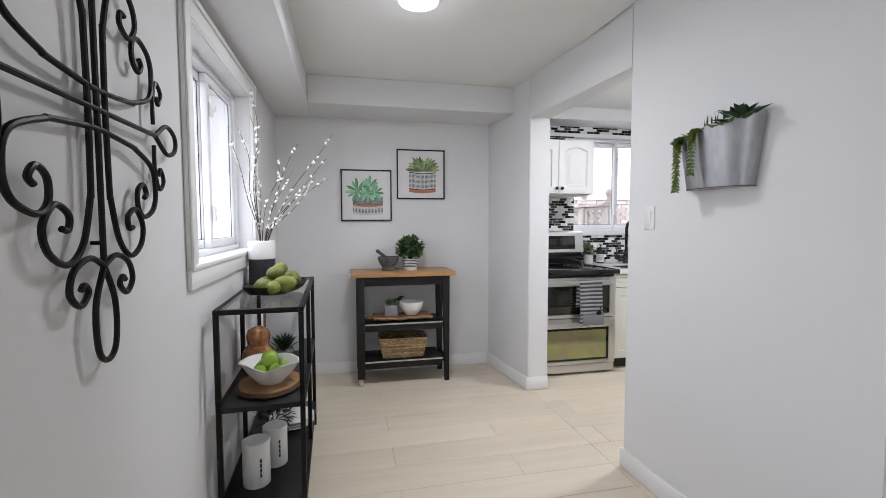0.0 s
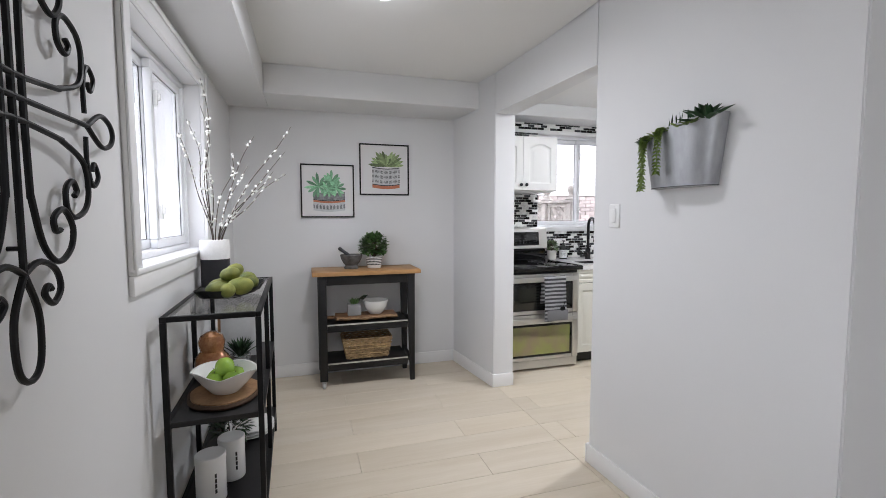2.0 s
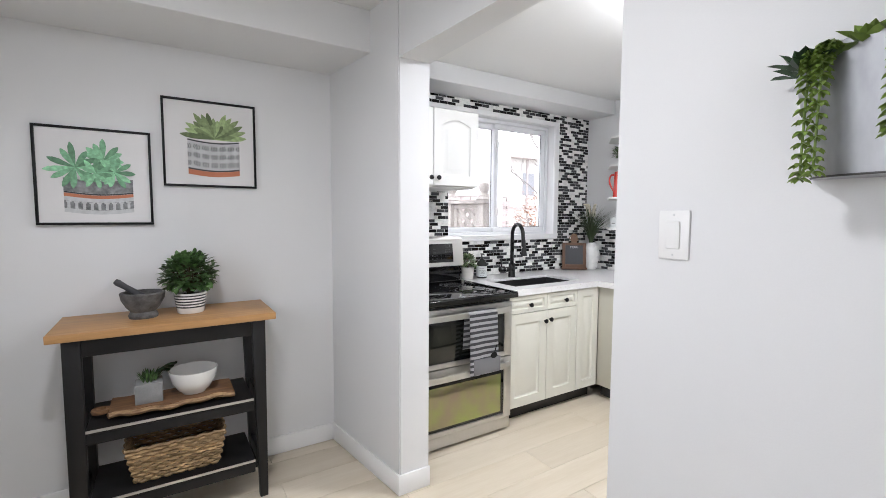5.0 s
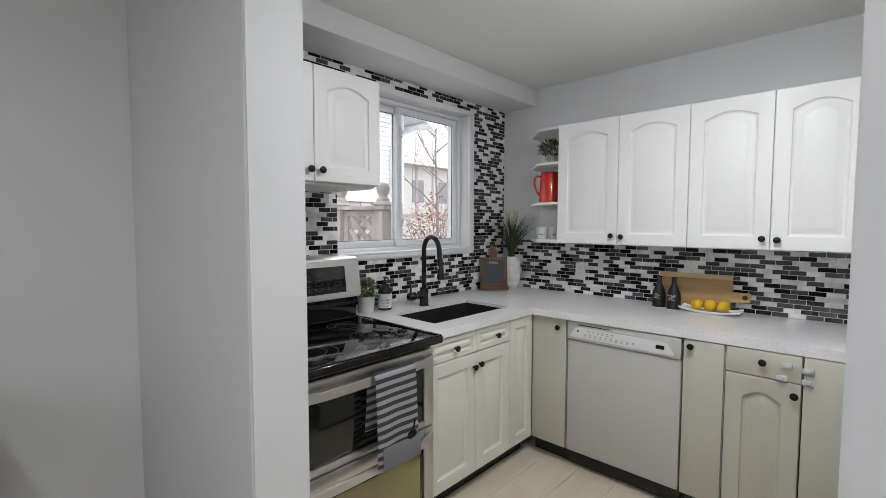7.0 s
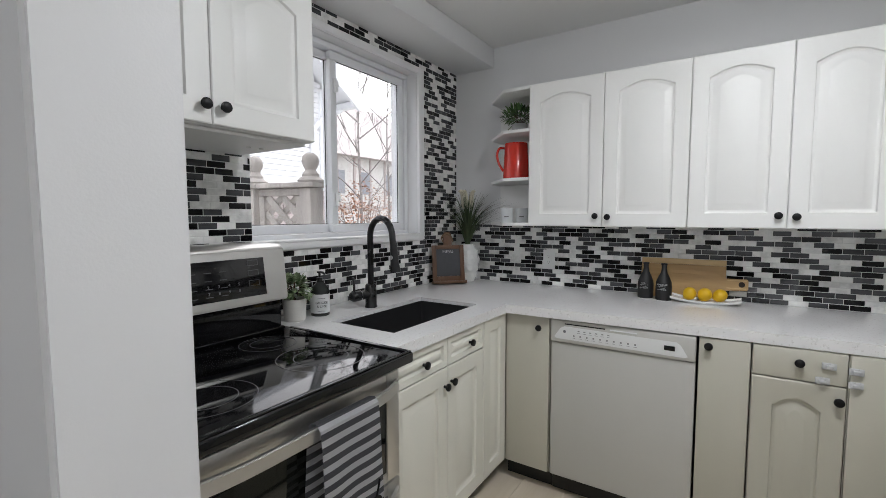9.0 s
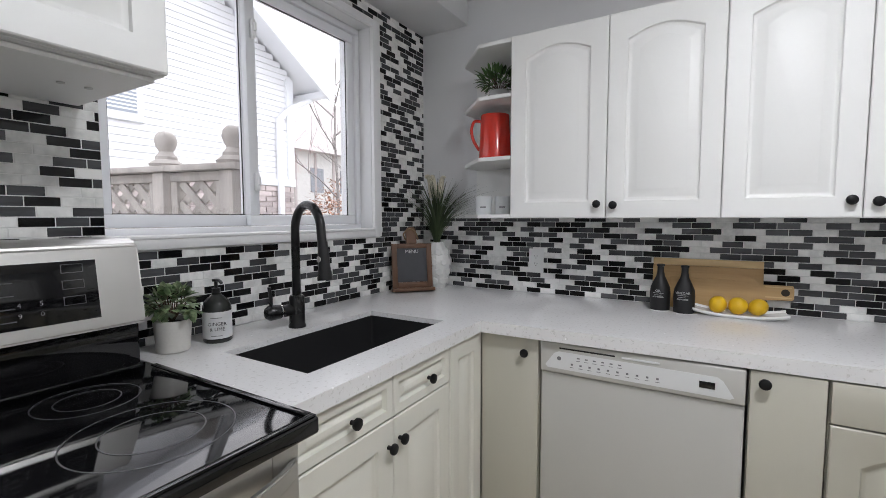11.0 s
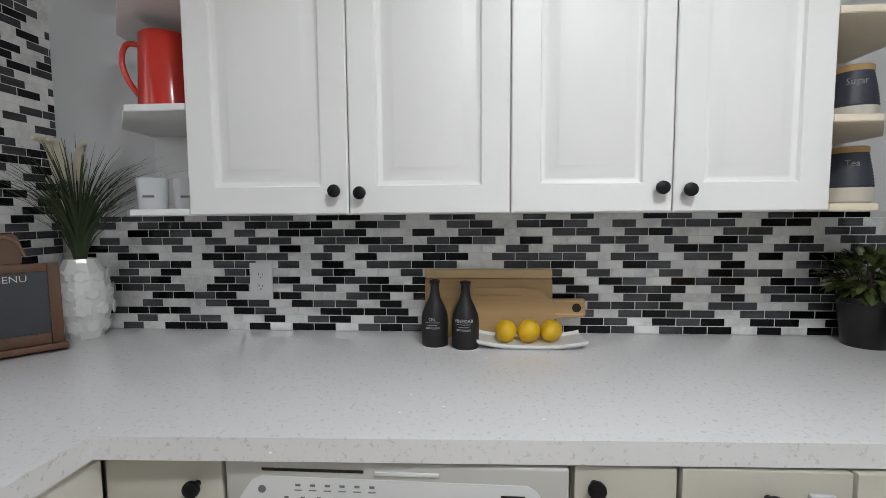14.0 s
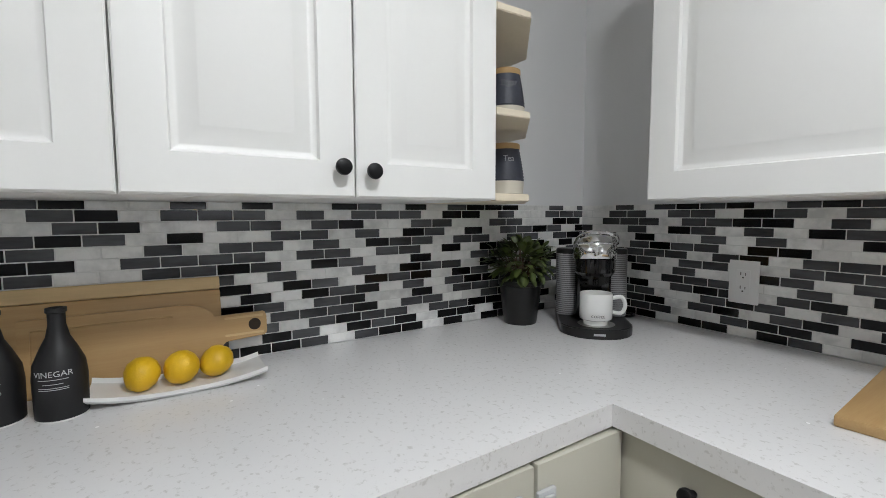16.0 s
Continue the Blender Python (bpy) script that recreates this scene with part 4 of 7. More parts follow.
# ---- kitchen cart ----
ct = thing("kitchen_cart", (1.757, 5.505, 0), "black painted kitchen cart with an oak top and two shelves", "kitchen cart")
CTW, CTD = 0.853, 0.392
top = part("tabletop", box(0, 0, 0.896, CTW, CTD, 0.929, 0.003), OAKTOP, ct, "oiled oak block top")
for x0 in (0.045, CTW - 0.045 - 0.06):
    for y0 in (0.025, CTD - 0.075):
        left = x0 < 0.2
        b = box(x0, y0, 0.062 if left else 0.0, x0 + 0.06, y0 + 0.05, 0.8955, 0.003)
        for v in b.verts:
            if v.co.z < 0.3 and not left:
                v.co.x = x0 + 0.03 + (v.co.x - x0 - 0.03) * 0.62 + 0.008
                v.co.y = y0 + 0.025 + (v.co.y - y0 - 0.025) * 0.7
        part("leg", b, BLACKWOOD, ct)
        if left:
            w = turn(lathe([(0.006, -0.011), (0.022, -0.011), (0.026, -0.007), (0.026, 0.007), (0.022, 0.011), (0.006, 0.011)], 24), Matrix.Translation((x0 + 0.03, y0 + 0.02, 0.026)) @ Matrix.Rotation(radians(90), 4, "Y"))
            caster = part("caster", w, mat("grey_rubber", (0.62, 0.63, 0.63), 0.5), ct, "pale grey swivel caster")
            part("fork", box(x0 + 0.012, y0 + 0.008, 0.02, x0 + 0.017, y0 + 0.035, 0.0615, 0.001, bm=box(x0 + 0.043, y0 + 0.008, 0.02, x0 + 0.048, y0 + 0.035, 0.0615, 0.001, bm=box(x0 + 0.0165, y0 + 0.008, 0.0565, x0 + 0.0435, y0 + 0.035, 0.0615))), STEEL, caster)
part("front_apron", box(0.106, 0.03, 0.822, CTW - 0.106, 0.05, 0.8955, 0.002), BLACKWOOD, ct)
part("back_apron", box(0.106, CTD - 0.05, 0.822, CTW - 0.106, CTD - 0.03, 0.8955, 0.002), BLACKWOOD, ct)
for x0 in (0.065, CTW - 0.085):
    part("side_apron", box(x0, 0.076, 0.822, x0 + 0.02, CTD - 0.076, 0.8955, 0.002), BLACKWOOD, ct)
for z in (0.203, 0.512):
    sh = part("shelf", box(0.106, 0.03, z - 0.018, CTW - 0.106, CTD - 0.03, z, 0.002), BLACKWOOD, ct)
    part("metal_edge", box(0.106, 0.0255, z - 0.010, CTW - 0.106, 0.0295, z + 0.002, 0.001), STEEL, sh)
    part("shelf_rail", box(0.106, 0.03, z - 0.062, CTW - 0.106, 0.048, z - 0.019, 0.002), BLACKWOOD, ct)
    for x0 in (0.062, CTW - 0.082):
        part("side_rail", box(x0, 0.076, z - 0.062, x0 + 0.02, CTD - 0.076, z + 0.0, 0.002), BLACKWOOD, ct)
CTT, CM, CB = 0.9295, 0.5125, 0.2035

# mortar and pestle
STONE = mat("grey_granite", (0.16, 0.155, 0.15), 0.85, vary=0.3, scale=30, fine=160, bump=0.5)
mo = thing("mortar_and_pestle", (2.072, 5.71, CTT), "grey stone mortar with a pestle resting in it", "mortar")
part("mortar", lathe([(0, 0), (0.056, 0), (0.059, 0.012), (0.05, 0.03), (0.066, 0.05), (0.084, 0.085), (0.089, 0.112), (0.086, 0.117), (0.076, 0.117), (0.068, 0.085), (0.05, 0.06), (0, 0.052)], 36), STONE, mo)
part("pestle", turn(lathe([(0, 0), (0.014, 0.003), (0.018, 0.016), (0.0145, 0.06), (0.0125, 0.13), (0.015, 0.16), (0.011, 0.172), (0, 0.174)], 18), Matrix.Translation((0.035, -0.005, 0.068)) @ Matrix.Rotation(radians(-52), 4, "Y")), mat("dark_slate", (0.05, 0.05, 0.055), 0.7, fine=150, bump=0.3), mo, "dark stone pestle")
# striped pot with a boxwood ball
sp = thing("potted_plant", (2.262, 5.725, CTT), "boxwood ball in a black and white striped ceramic pot", "potted plant")
STRIPE = mat("black_stripe", (0.03, 0.03, 0.035), 0.4)
pt = part("pot", lathe(pot_profile(0.058, 0.07, 0.098), 32), CERAMIC, sp, "white pot with black stripes")
for k in range(5):
    z = 0.028 + k * 0.0135
    r = 0.058 + 0.012 * z / 0.098
    part("stripe", lathe([(r + 0.0002, z), (r + 0.0012, z + 0.001), (r + 0.0014, z + 0.006), (r + 0.0008, z + 0.007)], 32), STRIPE, pt)
soil(sp, 0.062, 0.088)
bush(sp, 0.185, 0.112, 0.096, 950, 0.03, 0.022, LEAF)
# live-edge board, small pot, white bowl on the middle shelf
BARK = mat("walnut_bark", (0.10, 0.055, 0.03), 0.8, vary=0.3, fine=90, bump=0.5)
SPLITWOOD = mat("split_pale_edge", (0.5, 0.33, 0.17), 0.75, vary=0.3, scale=20, fine=60, stretch=(0.5, 3, 3), bump=0.5, color2=(0.12, 0.06, 0.03))
ACACIA = mat("live_edge_wood", (0.30, 0.16, 0.075), 0.5, vary=0.3, scale=6, fine=40, stretch=(0.8, 7, 7), color2=(0.14, 0.07, 0.035))
lb = thing("serving_board", (1.915, 5.575, CM), "live-edge wooden serving board with bark and a handle", "serving board")
n = 22
front_edge = [(0.02 + 0.49 * i / n, 0.012 * math.sin(i * 1.1) + 0.01 * math.sin(i * 0.37 + 1)) for i in range(n + 1)]
back_edge = [(0.51 - 0.49 * i / n, 0.185 + 0.01 * math.sin(i * 0.9)) for i in range(n + 1)]
part("board", prism(front_edge + back_edge, 0.018, 0.044, 0.003), ACACIA, lb)
part("bark_edge", tube([(x, y - 0.001, 0.03) for x, y in front_edge], 0.0125, 6), SPLITWOOD, lb, "rough pale and brown bark edge")
part("handle", turn(lathe([(0.02, -0.008), (0.034, -0.008), (0.036, 0), (0.034, 0.008), (0.02, 0.008), (0.02, -0.008)], 20), Matrix.Translation((-0.012, 0.09, 0.030))), ACACIA, lb)
for fx in (0.08, 0.43):
    part("foot", box(fx, 0.03, 0.0, fx + 0.03, 0.16, 0.0185, 0.002), BARK, lb)
CONC = mat("grey_concrete", (0.27, 0.27, 0.27), 0.85, vary=0.12, fine=140, bump=0.3)
gp = thing("potted_plant", (2.082, 5.655, CM + 0.0445), "small succulent in a square grey concrete pot", "potted plant")
part("pot", box(-0.053, -0.053, 0, 0.053, 0.053, 0.088, 0.004), CONC, gp)
b = bmesh.new()
for i in range(90):
    a = rng.uniform(0, 6.283)
    r = rng.uniform(0, 0.036)
    leaf_into(b, (r * math.cos(a), r * math.sin(a), 0.088), (math.cos(a) * rng.uniform(0.2, 1.0), math.sin(a) * rng.uniform(0.2, 1), 1), rng.uniform(0.03, 0.06), 0.008)
part("foliage", b, LEAF, gp)
b, st = bmesh.new(), bmesh.new()
for s in range(3):
    path = smoothline([(0.02, 0, 0.088), (0.04 + 0.012 * s, -0.01 * s, 0.125 + 0.01 * s), (0.075 + 0.014 * s, -0.015, 0.122 + 0.014 * s)], 5)
    tube(path, 0.0012, 4, bm=st)
    for p in path[2:]:
        for w in (-1, 1):
            leaf_into(b, p, (0.5, w, 0.5), 0.022, 0.015)
part("sprig", b, LEAFDARK, gp, "trailing dark green sprig")
part("sprig_stem", st, STEM, gp)
wb = tagged(part("bowl", lathe([(0, 0), (0.05, 0), (0.052, 0.006), (0.07, 0.02), (0.093, 0.06), (0.103, 0.108), (0.1035, 0.112), (0.1, 0.112), (0.089, 0.06), (0.065, 0.022), (0, 0.014)], 40), CERAMIC), "white ceramic bowl on the wooden board", "bowl")
wb.location = (2.26, 5.665, CM + 0.0445)
# woven basket
WICKER = mat("woven_seagrass", (0.52, 0.35, 0.18), 0.8, vary=0.25, scale=25, fine=90, bump=0.4, island=0.35)
bs = thing("wicker_basket", (2.183, 5.695, CB), "rectangular woven seagrass basket on the lower shelf", "basket")
b, core = bmesh.new(), bmesh.new()
H, N = 0.168, 11
for r in range(N):
    f = r / (N - 1)
    hx, hy = 0.165 + 0.03 * f, 0.095 + 0.025 * f
    z = 0.008 + f * (H - 0.012)
    m = 44
    loop = []
    per = 2 * (2 * hx + 2 * hy)
    for i in range(m * 2):
        s = per * i / (m * 2)
        if s < 2 * hx:
            p, nn = (-hx + s, -hy), (0, -1)
        elif s < 2 * hx + 2 * hy:
            p, nn = (hx, -hy + s - 2 * hx), (1, 0)
        elif s < 4 * hx + 2 * hy:
            p, nn = (hx - (s - 2 * hx - 2 * hy), hy), (0, 1)
        else:
            p, nn = (-hx, hy - (s - 4 * hx - 2 * hy)), (-1, 0)
        o = 0.0042 * (1 if (i // 2 + r) % 2 else -1)
        loop.append((p[0] + nn[0] * o, p[1] + nn[1] * o, z + 0.0015 * math.sin(i * 2.3 + r)))
    tube(loop, 0.0082, 5, bm=b, closed=True)
part("weave", b, WICKER, bs)
part("base", box(-0.163, -0.093, 0, 0.163, 0.093, 0.008, 0.002), WICKER, bs)
rim = [(-0.195, -0.12, H), (0.195, -0.12, H), (0.195, 0.12, H), (-0.195, 0.12, H)]
part("lining", box(-0.16, -0.09, 0.009, 0.16, 0.09, 0.02, 0.004), BARK, bs)

# ---- metal and glass shelf ----
X0, X1, Y0, Y1, HT = 1.197, 1.546, 3.862, 4.935, 0.985
ms = thing("console_shelf", (X0, Y0, 0), "black metal console shelf with a clear glass top", "shelf unit")
ms.rotation_euler = (0, 0, radians(1.6))
W, D, B = X1 - X0, Y1 - Y0, 0.021
for x in (0, W - B):
    for y in (0, D - B):
        part("post", box(x, y, 0, x + B, y + B, HT - B - 0.0005, 0.002), BLACK, ms)
    part("post", box(x, D / 2 - B / 2, 0.161, x + B, D / 2 + B / 2, HT - B - 0.0005, 0.002), BLACK, ms)
for x in (0, W - B):
    part("top_rail", box(x, 0, HT - B, x + B, D, HT, 0.002), BLACK, ms)
for y in (0, D - B):
    part("top_rail", box(B, y, HT - B, W - B, y + B, HT - 0.0003, 0.002), BLACK, ms)
g = part("glass_top", box(B - 0.004, B - 0.004, HT - 0.008, W - B + 0.004, D - B + 0.004, HT - 0.002), GLASS, ms, "clear glass top")
for z in (0.160, 0.580):
    part("shelf", box(B * 0.5, 0.002, z - 0.022, W - B * 0.5, D - 0.002, z, 0.002), BLACKWOOD, ms, "black-brown shelf board")
    for x in (0, W - B):
        part("shelf_rail", box(x, B + 0.0005, z - 0.024, x + B, D - B - 0.0005, z + 0.001, 0.001), BLACK, ms)
ZL, ZM, ZT = 0.161, 0.581, HT - 0.0018

# black tray of green fruit on the glass
MANGO = mat("green_mango_skin", (0.27, 0.27, 0.05), 0.6, vary=0.3, scale=14, fine=300, color2=(0.06, 0.09, 0.018), bump=0.12, rand=0.25)
tr = thing("fruit_tray", (1.385, 4.275, ZT), "black leaf-shaped metal tray on the glass top", "tray")
b = bmesh.new()
rings = []
for f, z in ((0, 0.012), (0.55, 0.012), (0.85, 0.024), (1.0, 0.042), (1.03, 0.043), (0.86, 0.018), (0.5, 0.004), (0, 0.004)):
    ring = []
    for i in range(40):
        a = 2 * math.pi * i / 40
        rr = f * (1 + 0.05 * math.sin(6 * a + 0.5))
        ring.append(b.verts.new((0.1 * rr * math.cos(a), 0.17 * rr * math.sin(a) * (1 + 0.12 * abs(math.sin(a))), z + (0.012 * abs(math.sin(a)) if f > 0.9 else 0))))
    rings.append(ring)
for a, c in zip(rings, rings[1:]):
    for i in range(40):
        b.faces.new((a[i], a[(i + 1) % 40], c[(i + 1) % 40], c[i]))
bmesh.ops.remove_doubles(b, verts=b.verts, dist=0.0001)
turn(b, Matrix.Rotation(radians(-32), 4, "Z"))
part("dish", b, BLACK, tr)
part("foot", lathe([(0.03, 0), (0.045, 0), (0.05, 0.0055), (0.03, 0.0055)], 24), BLACK, tr)


def fruit(name, at, r, stretch, rot, material, label, category, group):
    b = lathe([(0, -1), (0.3, -0.95), (0.62, -0.78), (0.88, -0.45), (1, 0), (0.93, 0.4), (0.7, 0.73), (0.35, 0.93), (0.08, 0.985), (0, 0.95)], 24)
    turn(b, Matrix.Translation(at) @ Euler([radians(v) for v in rot]).to_matrix().to_4x4() @ Matrix.Diagonal((r, r * 0.94, r * stretch, 1)))
    c = Vector(at)
    for v in b.verts:
        v.co -= c
        v.co += v.co.normalized() * 0.0015 * noise.noise(v.co * 60 + c * 10)
    ob = part(name, b, material)
    ob.location = at
    return tagged(ob, label, category, group)


ZF = ZT + 0.014
for dx, dy, z, r, s, rot in ((-0.045, -0.14, 0.04, 0.04, 1.3, (80, 0, 70)), (0.0, -0.16, 0.036, 0.036, 1.25, (85, 0, 20)), (0.045, -0.085, 0.045, 0.045, 1.4, (86, 0, 115)), (-0.045, -0.03, 0.042, 0.042, 1.35, (85, 0, 100)),
                             (0.035, 0.02, 0.04, 0.04, 1.25, (80, 0, 40)), (0.07, 0.07, 0.042, 0.042, 1.25, (82, 0, 150)), (-0.02, 0.09, 0.046, 0.046, 1.25, (85, 0, 60)), (0.05, 0.165, 0.045, 0.045, 1.2, (60, 0, 40)),
                             (0.0, -0.04, 0.1, 0.037, 1.3, (80, 0, 80)), (0.01, 0.05, 0.11, 0.036, 1.25, (78, 0, 140))):
    fruit("mango", (1.385 + dx * 0.98, 4.275 + dy * 0.8, ZF + z * 0.95), r * 0.95, s, rot, MANGO, "green and yellow mango lying in the black tray", "fruit", "mangoes in the tray")

# two-tone vase with willow branches
vz = thing("vase", (1.256, 4.63, ZT), "white and charcoal cylinder vase holding pussy-willow branches", "vase")
CHAR = mat("charcoal_glaze", (0.028, 0.027, 0.032), 0.45, vary=0.2, fine=120)
WGLAZE = mat("rough_white_glaze", (0.8, 0.79, 0.78), 0.5, vary=0.05, scale=30, fine=120, bump=0.3)
part("lower_body", lathe([(0, 0), (0.066, 0), (0.071, 0.005), (0.071, 0.155)], 36), CHAR, vz, "charcoal lower half")
part("upper_body", lathe([(0.0712, 0.15), (0.0735, 0.16), (0.0735, 0.235), (0.069, 0.25), (0.05, 0.252), (0.048, 0.245), (0.048, 0.12), (0, 0.12)], 36), WGLAZE, vz, "white upper half")
TWIG = mat("dark_twig", (0.075, 0.055, 0.045), 0.75, fine=120, bump=0.3)
BUD = mat("white_catkin", (0.8, 0.8, 0.76), 0.8, fine=300, bump=0.2)
buds = bmesh.new()


def branch(pts, r, count):
    line = smoothline(pts, 6)
    part("branch", tube(line, r, 5, taper=r * 0.35), TWIG, vz)
    for i in range(count):
        k = rng.randint(int(len(line) * 0.28), len(line) - 2)
        p, d = line[k], (line[k + 1] - line[k]).normalized()
        side = Vector((rng.uniform(-1, 1), rng.uniform(-1, 1), rng.uniform(-0.3, 0.6))).normalized()
        q = p + side * 0.005
        bb = lathe([(0, -0.009), (0.005, -0.006), (0.0062, 0), (0.0048, 0.007), (0, 0.011)], 8)
        turn(bb, Matrix.Translation(q) @ (d + side * 0.7).to_track_quat("Z", "Y").to_matrix().to_4x4())
        join(buds, bb)


for tipx, tipy, tipz, kn, cnt in ((-0.03, -0.5, 0.72, 0.25, 14), (-0.025, -0.38, 0.8, 0.25, 14), (-0.01, -0.15, 1.05, 0.3, 20), (0.0, -0.22, 0.9, 0.3, 14), (0.09, 0.05, 0.72, 0.35, 10), (0.16, 0.14, 0.66, 0.35, 12), (0.40, -0.02, 0.86, 0.35, 20),
                                 (0.36, 0.10, 0.74, 0.3, 14), (0.30, 0.02, 0.62, 0.35, 12), (0.37, -0.06, 0.6, 0.4, 12), (0.03, -0.3, 0.6, 0.3, 10), (0.2, 0.1, 0.82, 0.35, 16)):
    branch([(tipx * 0.02, tipy * 0.02, 0.125), (tipx * 0.12 + rng.uniform(-0.008, 0.008), tipy * 0.12, 0.30), (tipx * 0.42 + rng.uniform(-0.02, 0.03), tipy * 0.45 + rng.uniform(-0.04, 0.04), 0.30 + (tipz - 0.30) * 0.42),
            (tipx * 0.72 + rng.uniform(-0.01, 0.03), tipy * 0.76 + rng.uniform(-0.03, 0.03), 0.30 + (tipz - 0.30) * 0.75), (tipx, tipy, tipz)], 0.0034, cnt)
tagged(part("catkin_cluster", buds, BUD, vz, "small white catkins"), kind="stuff")

# middle shelf: wood slice, bowl of apples, amber jar, succulent, framed card
SLICE = mat("wood_slice", (0.36, 0.21, 0.1), 0.55, vary=0.2, scale=9, fine=70, color2=(0.17, 0.085, 0.035), bump=0.08)
ws = thing("wood_slice_board", (1.372, 4.085, ZM), "round live-edge wooden serving slice with bark rim", "serving board")
b = bmesh.new()
pr = [(0.135 * (1 + 0.03 * math.sin(3 * a) + 0.015 * math.sin(7 * a)) * math.cos(a), 0.16 * (1 + 0.02 * math.sin(4 * a)) * math.sin(a)) for a in [2 * math.pi * i / 40 for i in range(40)]]
part("top", prism(pr, 0.006, 0.026, 0.002), SLICE, ws)
part("bark", tube([(x * 1.01, y * 1.01, 0.012) for x, y in pr], 0.0115, 6, closed=True), BARK, ws, "dark bark rim")
fb = thing("fruit_bowl", (1.375, 4.075, ZM + 0.0265), "white square-lipped ceramic bowl on the wooden slice", "bowl")
b = bmesh.new()
rings = []
for r, z in ((0, 0), (0.06, 0), (0.066, 0.004), (0.1, 0.045), (0.133, 0.09), (0.137, 0.093), (0.128, 0.092), (0.094, 0.048), (0.06, 0.012), (0, 0.009)):
    ring = []
    for i in range(48):
        a = 2 * math.pi * i / 48
        q = (abs(math.cos(a)) ** 3 + abs(math.sin(a)) ** 3) ** (-1 / 3)
        k = 1 + (q - 1) * min(1, z / 0.06)
        ring.append(b.verts.new((r * k * math.cos(a) * 0.84, r * k * math.sin(a) * 0.95, z * 0.95 + (0.014 * abs(math.cos(2 * a)) if z > 0.085 else 0))))
    rings.append(ring)
for a, c in zip(rings, rings[1:]):
    for i in range(48):
        b.faces.new((a[i], a[(i + 1) % 48], c[(i + 1) % 48], c[i]))
bmesh.ops.remove_doubles(b, verts=b.verts, dist=0.0001)
part("bowl_body", turn(b, Matrix.Rotation(radians(42), 4, "Z")), CERAMIC, fb)
APPLE = mat("green_apple_skin", (0.3, 0.46, 0.055), 0.25, vary=0.15, scale=16, fine=250, rand=0.1, color2=(0.2, 0.36, 0.04))
APPLE_PROFILE = [(0.0, 0.72), (0.12, 0.84), (0.35, 0.95), (0.65, 0.88), (0.9, 0.55), (1.0, 0.1), (0.95, -0.3), (0.75, -0.7), (0.45, -0.92), (0.2, -0.95), (0, -0.85)]
for dx, dy, dz, r in ((-0.034, -0.026, 0.056, 0.036), (0.03, -0.034, 0.056, 0.036), (-0.03, 0.034, 0.058, 0.037), (0.036, 0.03, 0.058, 0.036), (0.002, -0.006, 0.104, 0.039)):
    e = thing("apple", (1.375 + dx, 4.075 + dy, ZM + 0.0265 + dz), "shiny green apple piled in the white bowl", "apple", "apples in the bowl")
    rot = Euler((rng.uniform(-0.7, 0.7), rng.uniform(-0.7, 0.7), rng.uniform(0, 6))).to_matrix().to_4x4()
    part("flesh", turn(lathe([(a * r, b * r) for a, b in APPLE_PROFILE], 24), rot), APPLE, e)
    part("stalk", turn(tube([(0, 0, r * 0.7), (0.002, 0, r * 1.15)], 0.0012, 5), rot), STEM, e)
AMBER = mat("amber_glass", (0.66, 0.34, 0.15), 0.16, 0.55, vary=0.25, scale=24, fine=70, bump=0.9, color2=(0.3, 0.1, 0.035), coat=0.6)
aj = tagged(part("glass_bird", lathe([(0, 0), (0.056, 0), (0.066, 0.012), (0.08, 0.06), (0.074, 0.1), (0.052, 0.128), (0.056, 0.15), (0.06, 0.175), (0.049, 0.205), (0.02, 0.222), (0, 0.225)], 32, squash=(1, 0.9)), AMBER), "amber mercury-glass bird ornament on the middle shelf", "ornament")
aj.location = (1.275, 4.36, ZM)
CRYSTAL = mat("ribbed_clear_glass", (0.75, 0.78, 0.78), 0.08, vary=0.1, trans=0.75)
gs = thing("potted_plant", (1.385, 4.46, ZM + 0.0), "spiky succulent in a ribbed glass pot", "potted plant")
b = lathe(pot_profile(0.036, 0.05, 0.072), 40)
for v in b.verts:
    a = math.atan2(v.co.y, v.co.x)
    k = 1 + 0.05 * math.cos(10 * a)
    v.co.x, v.co.y = v.co.x * k, v.co.y * k
part("pot", b, CRYSTAL, gs)
b = bmesh.new()
for i in range(34):
    a, e1 = i * 2.4, 0.35 + 1.1 * (i / 34)
    leaf_into(b, (0.008 * math.cos(a), 0.008 * math.sin(a), 0.06), (math.cos(a), math.sin(a), e1 * 1.8), 0.1, 0.018, 0.5)
part("foliage", b, LEAFDARK, gs)
fc = thing("box_frame", (1.35, 4.66, ZM), "small pale boxed print leaning behind the succulent", "picture")
part("panel", turn(box(-0.09, 0, 0, 0.09, 0.02, 0.225, 0.002), Matrix.Rotation(radians(-6), 4, "X")), mat("pale_grey_card", (0.55, 0.56, 0.56), 0.6), fc)
part("wood_edge", turn(box(-0.105, 0.0, 0, -0.0905, 0.026, 0.225, 0.002), Matrix.Rotation(radians(-6), 4, "X")), ACACIA, fc)
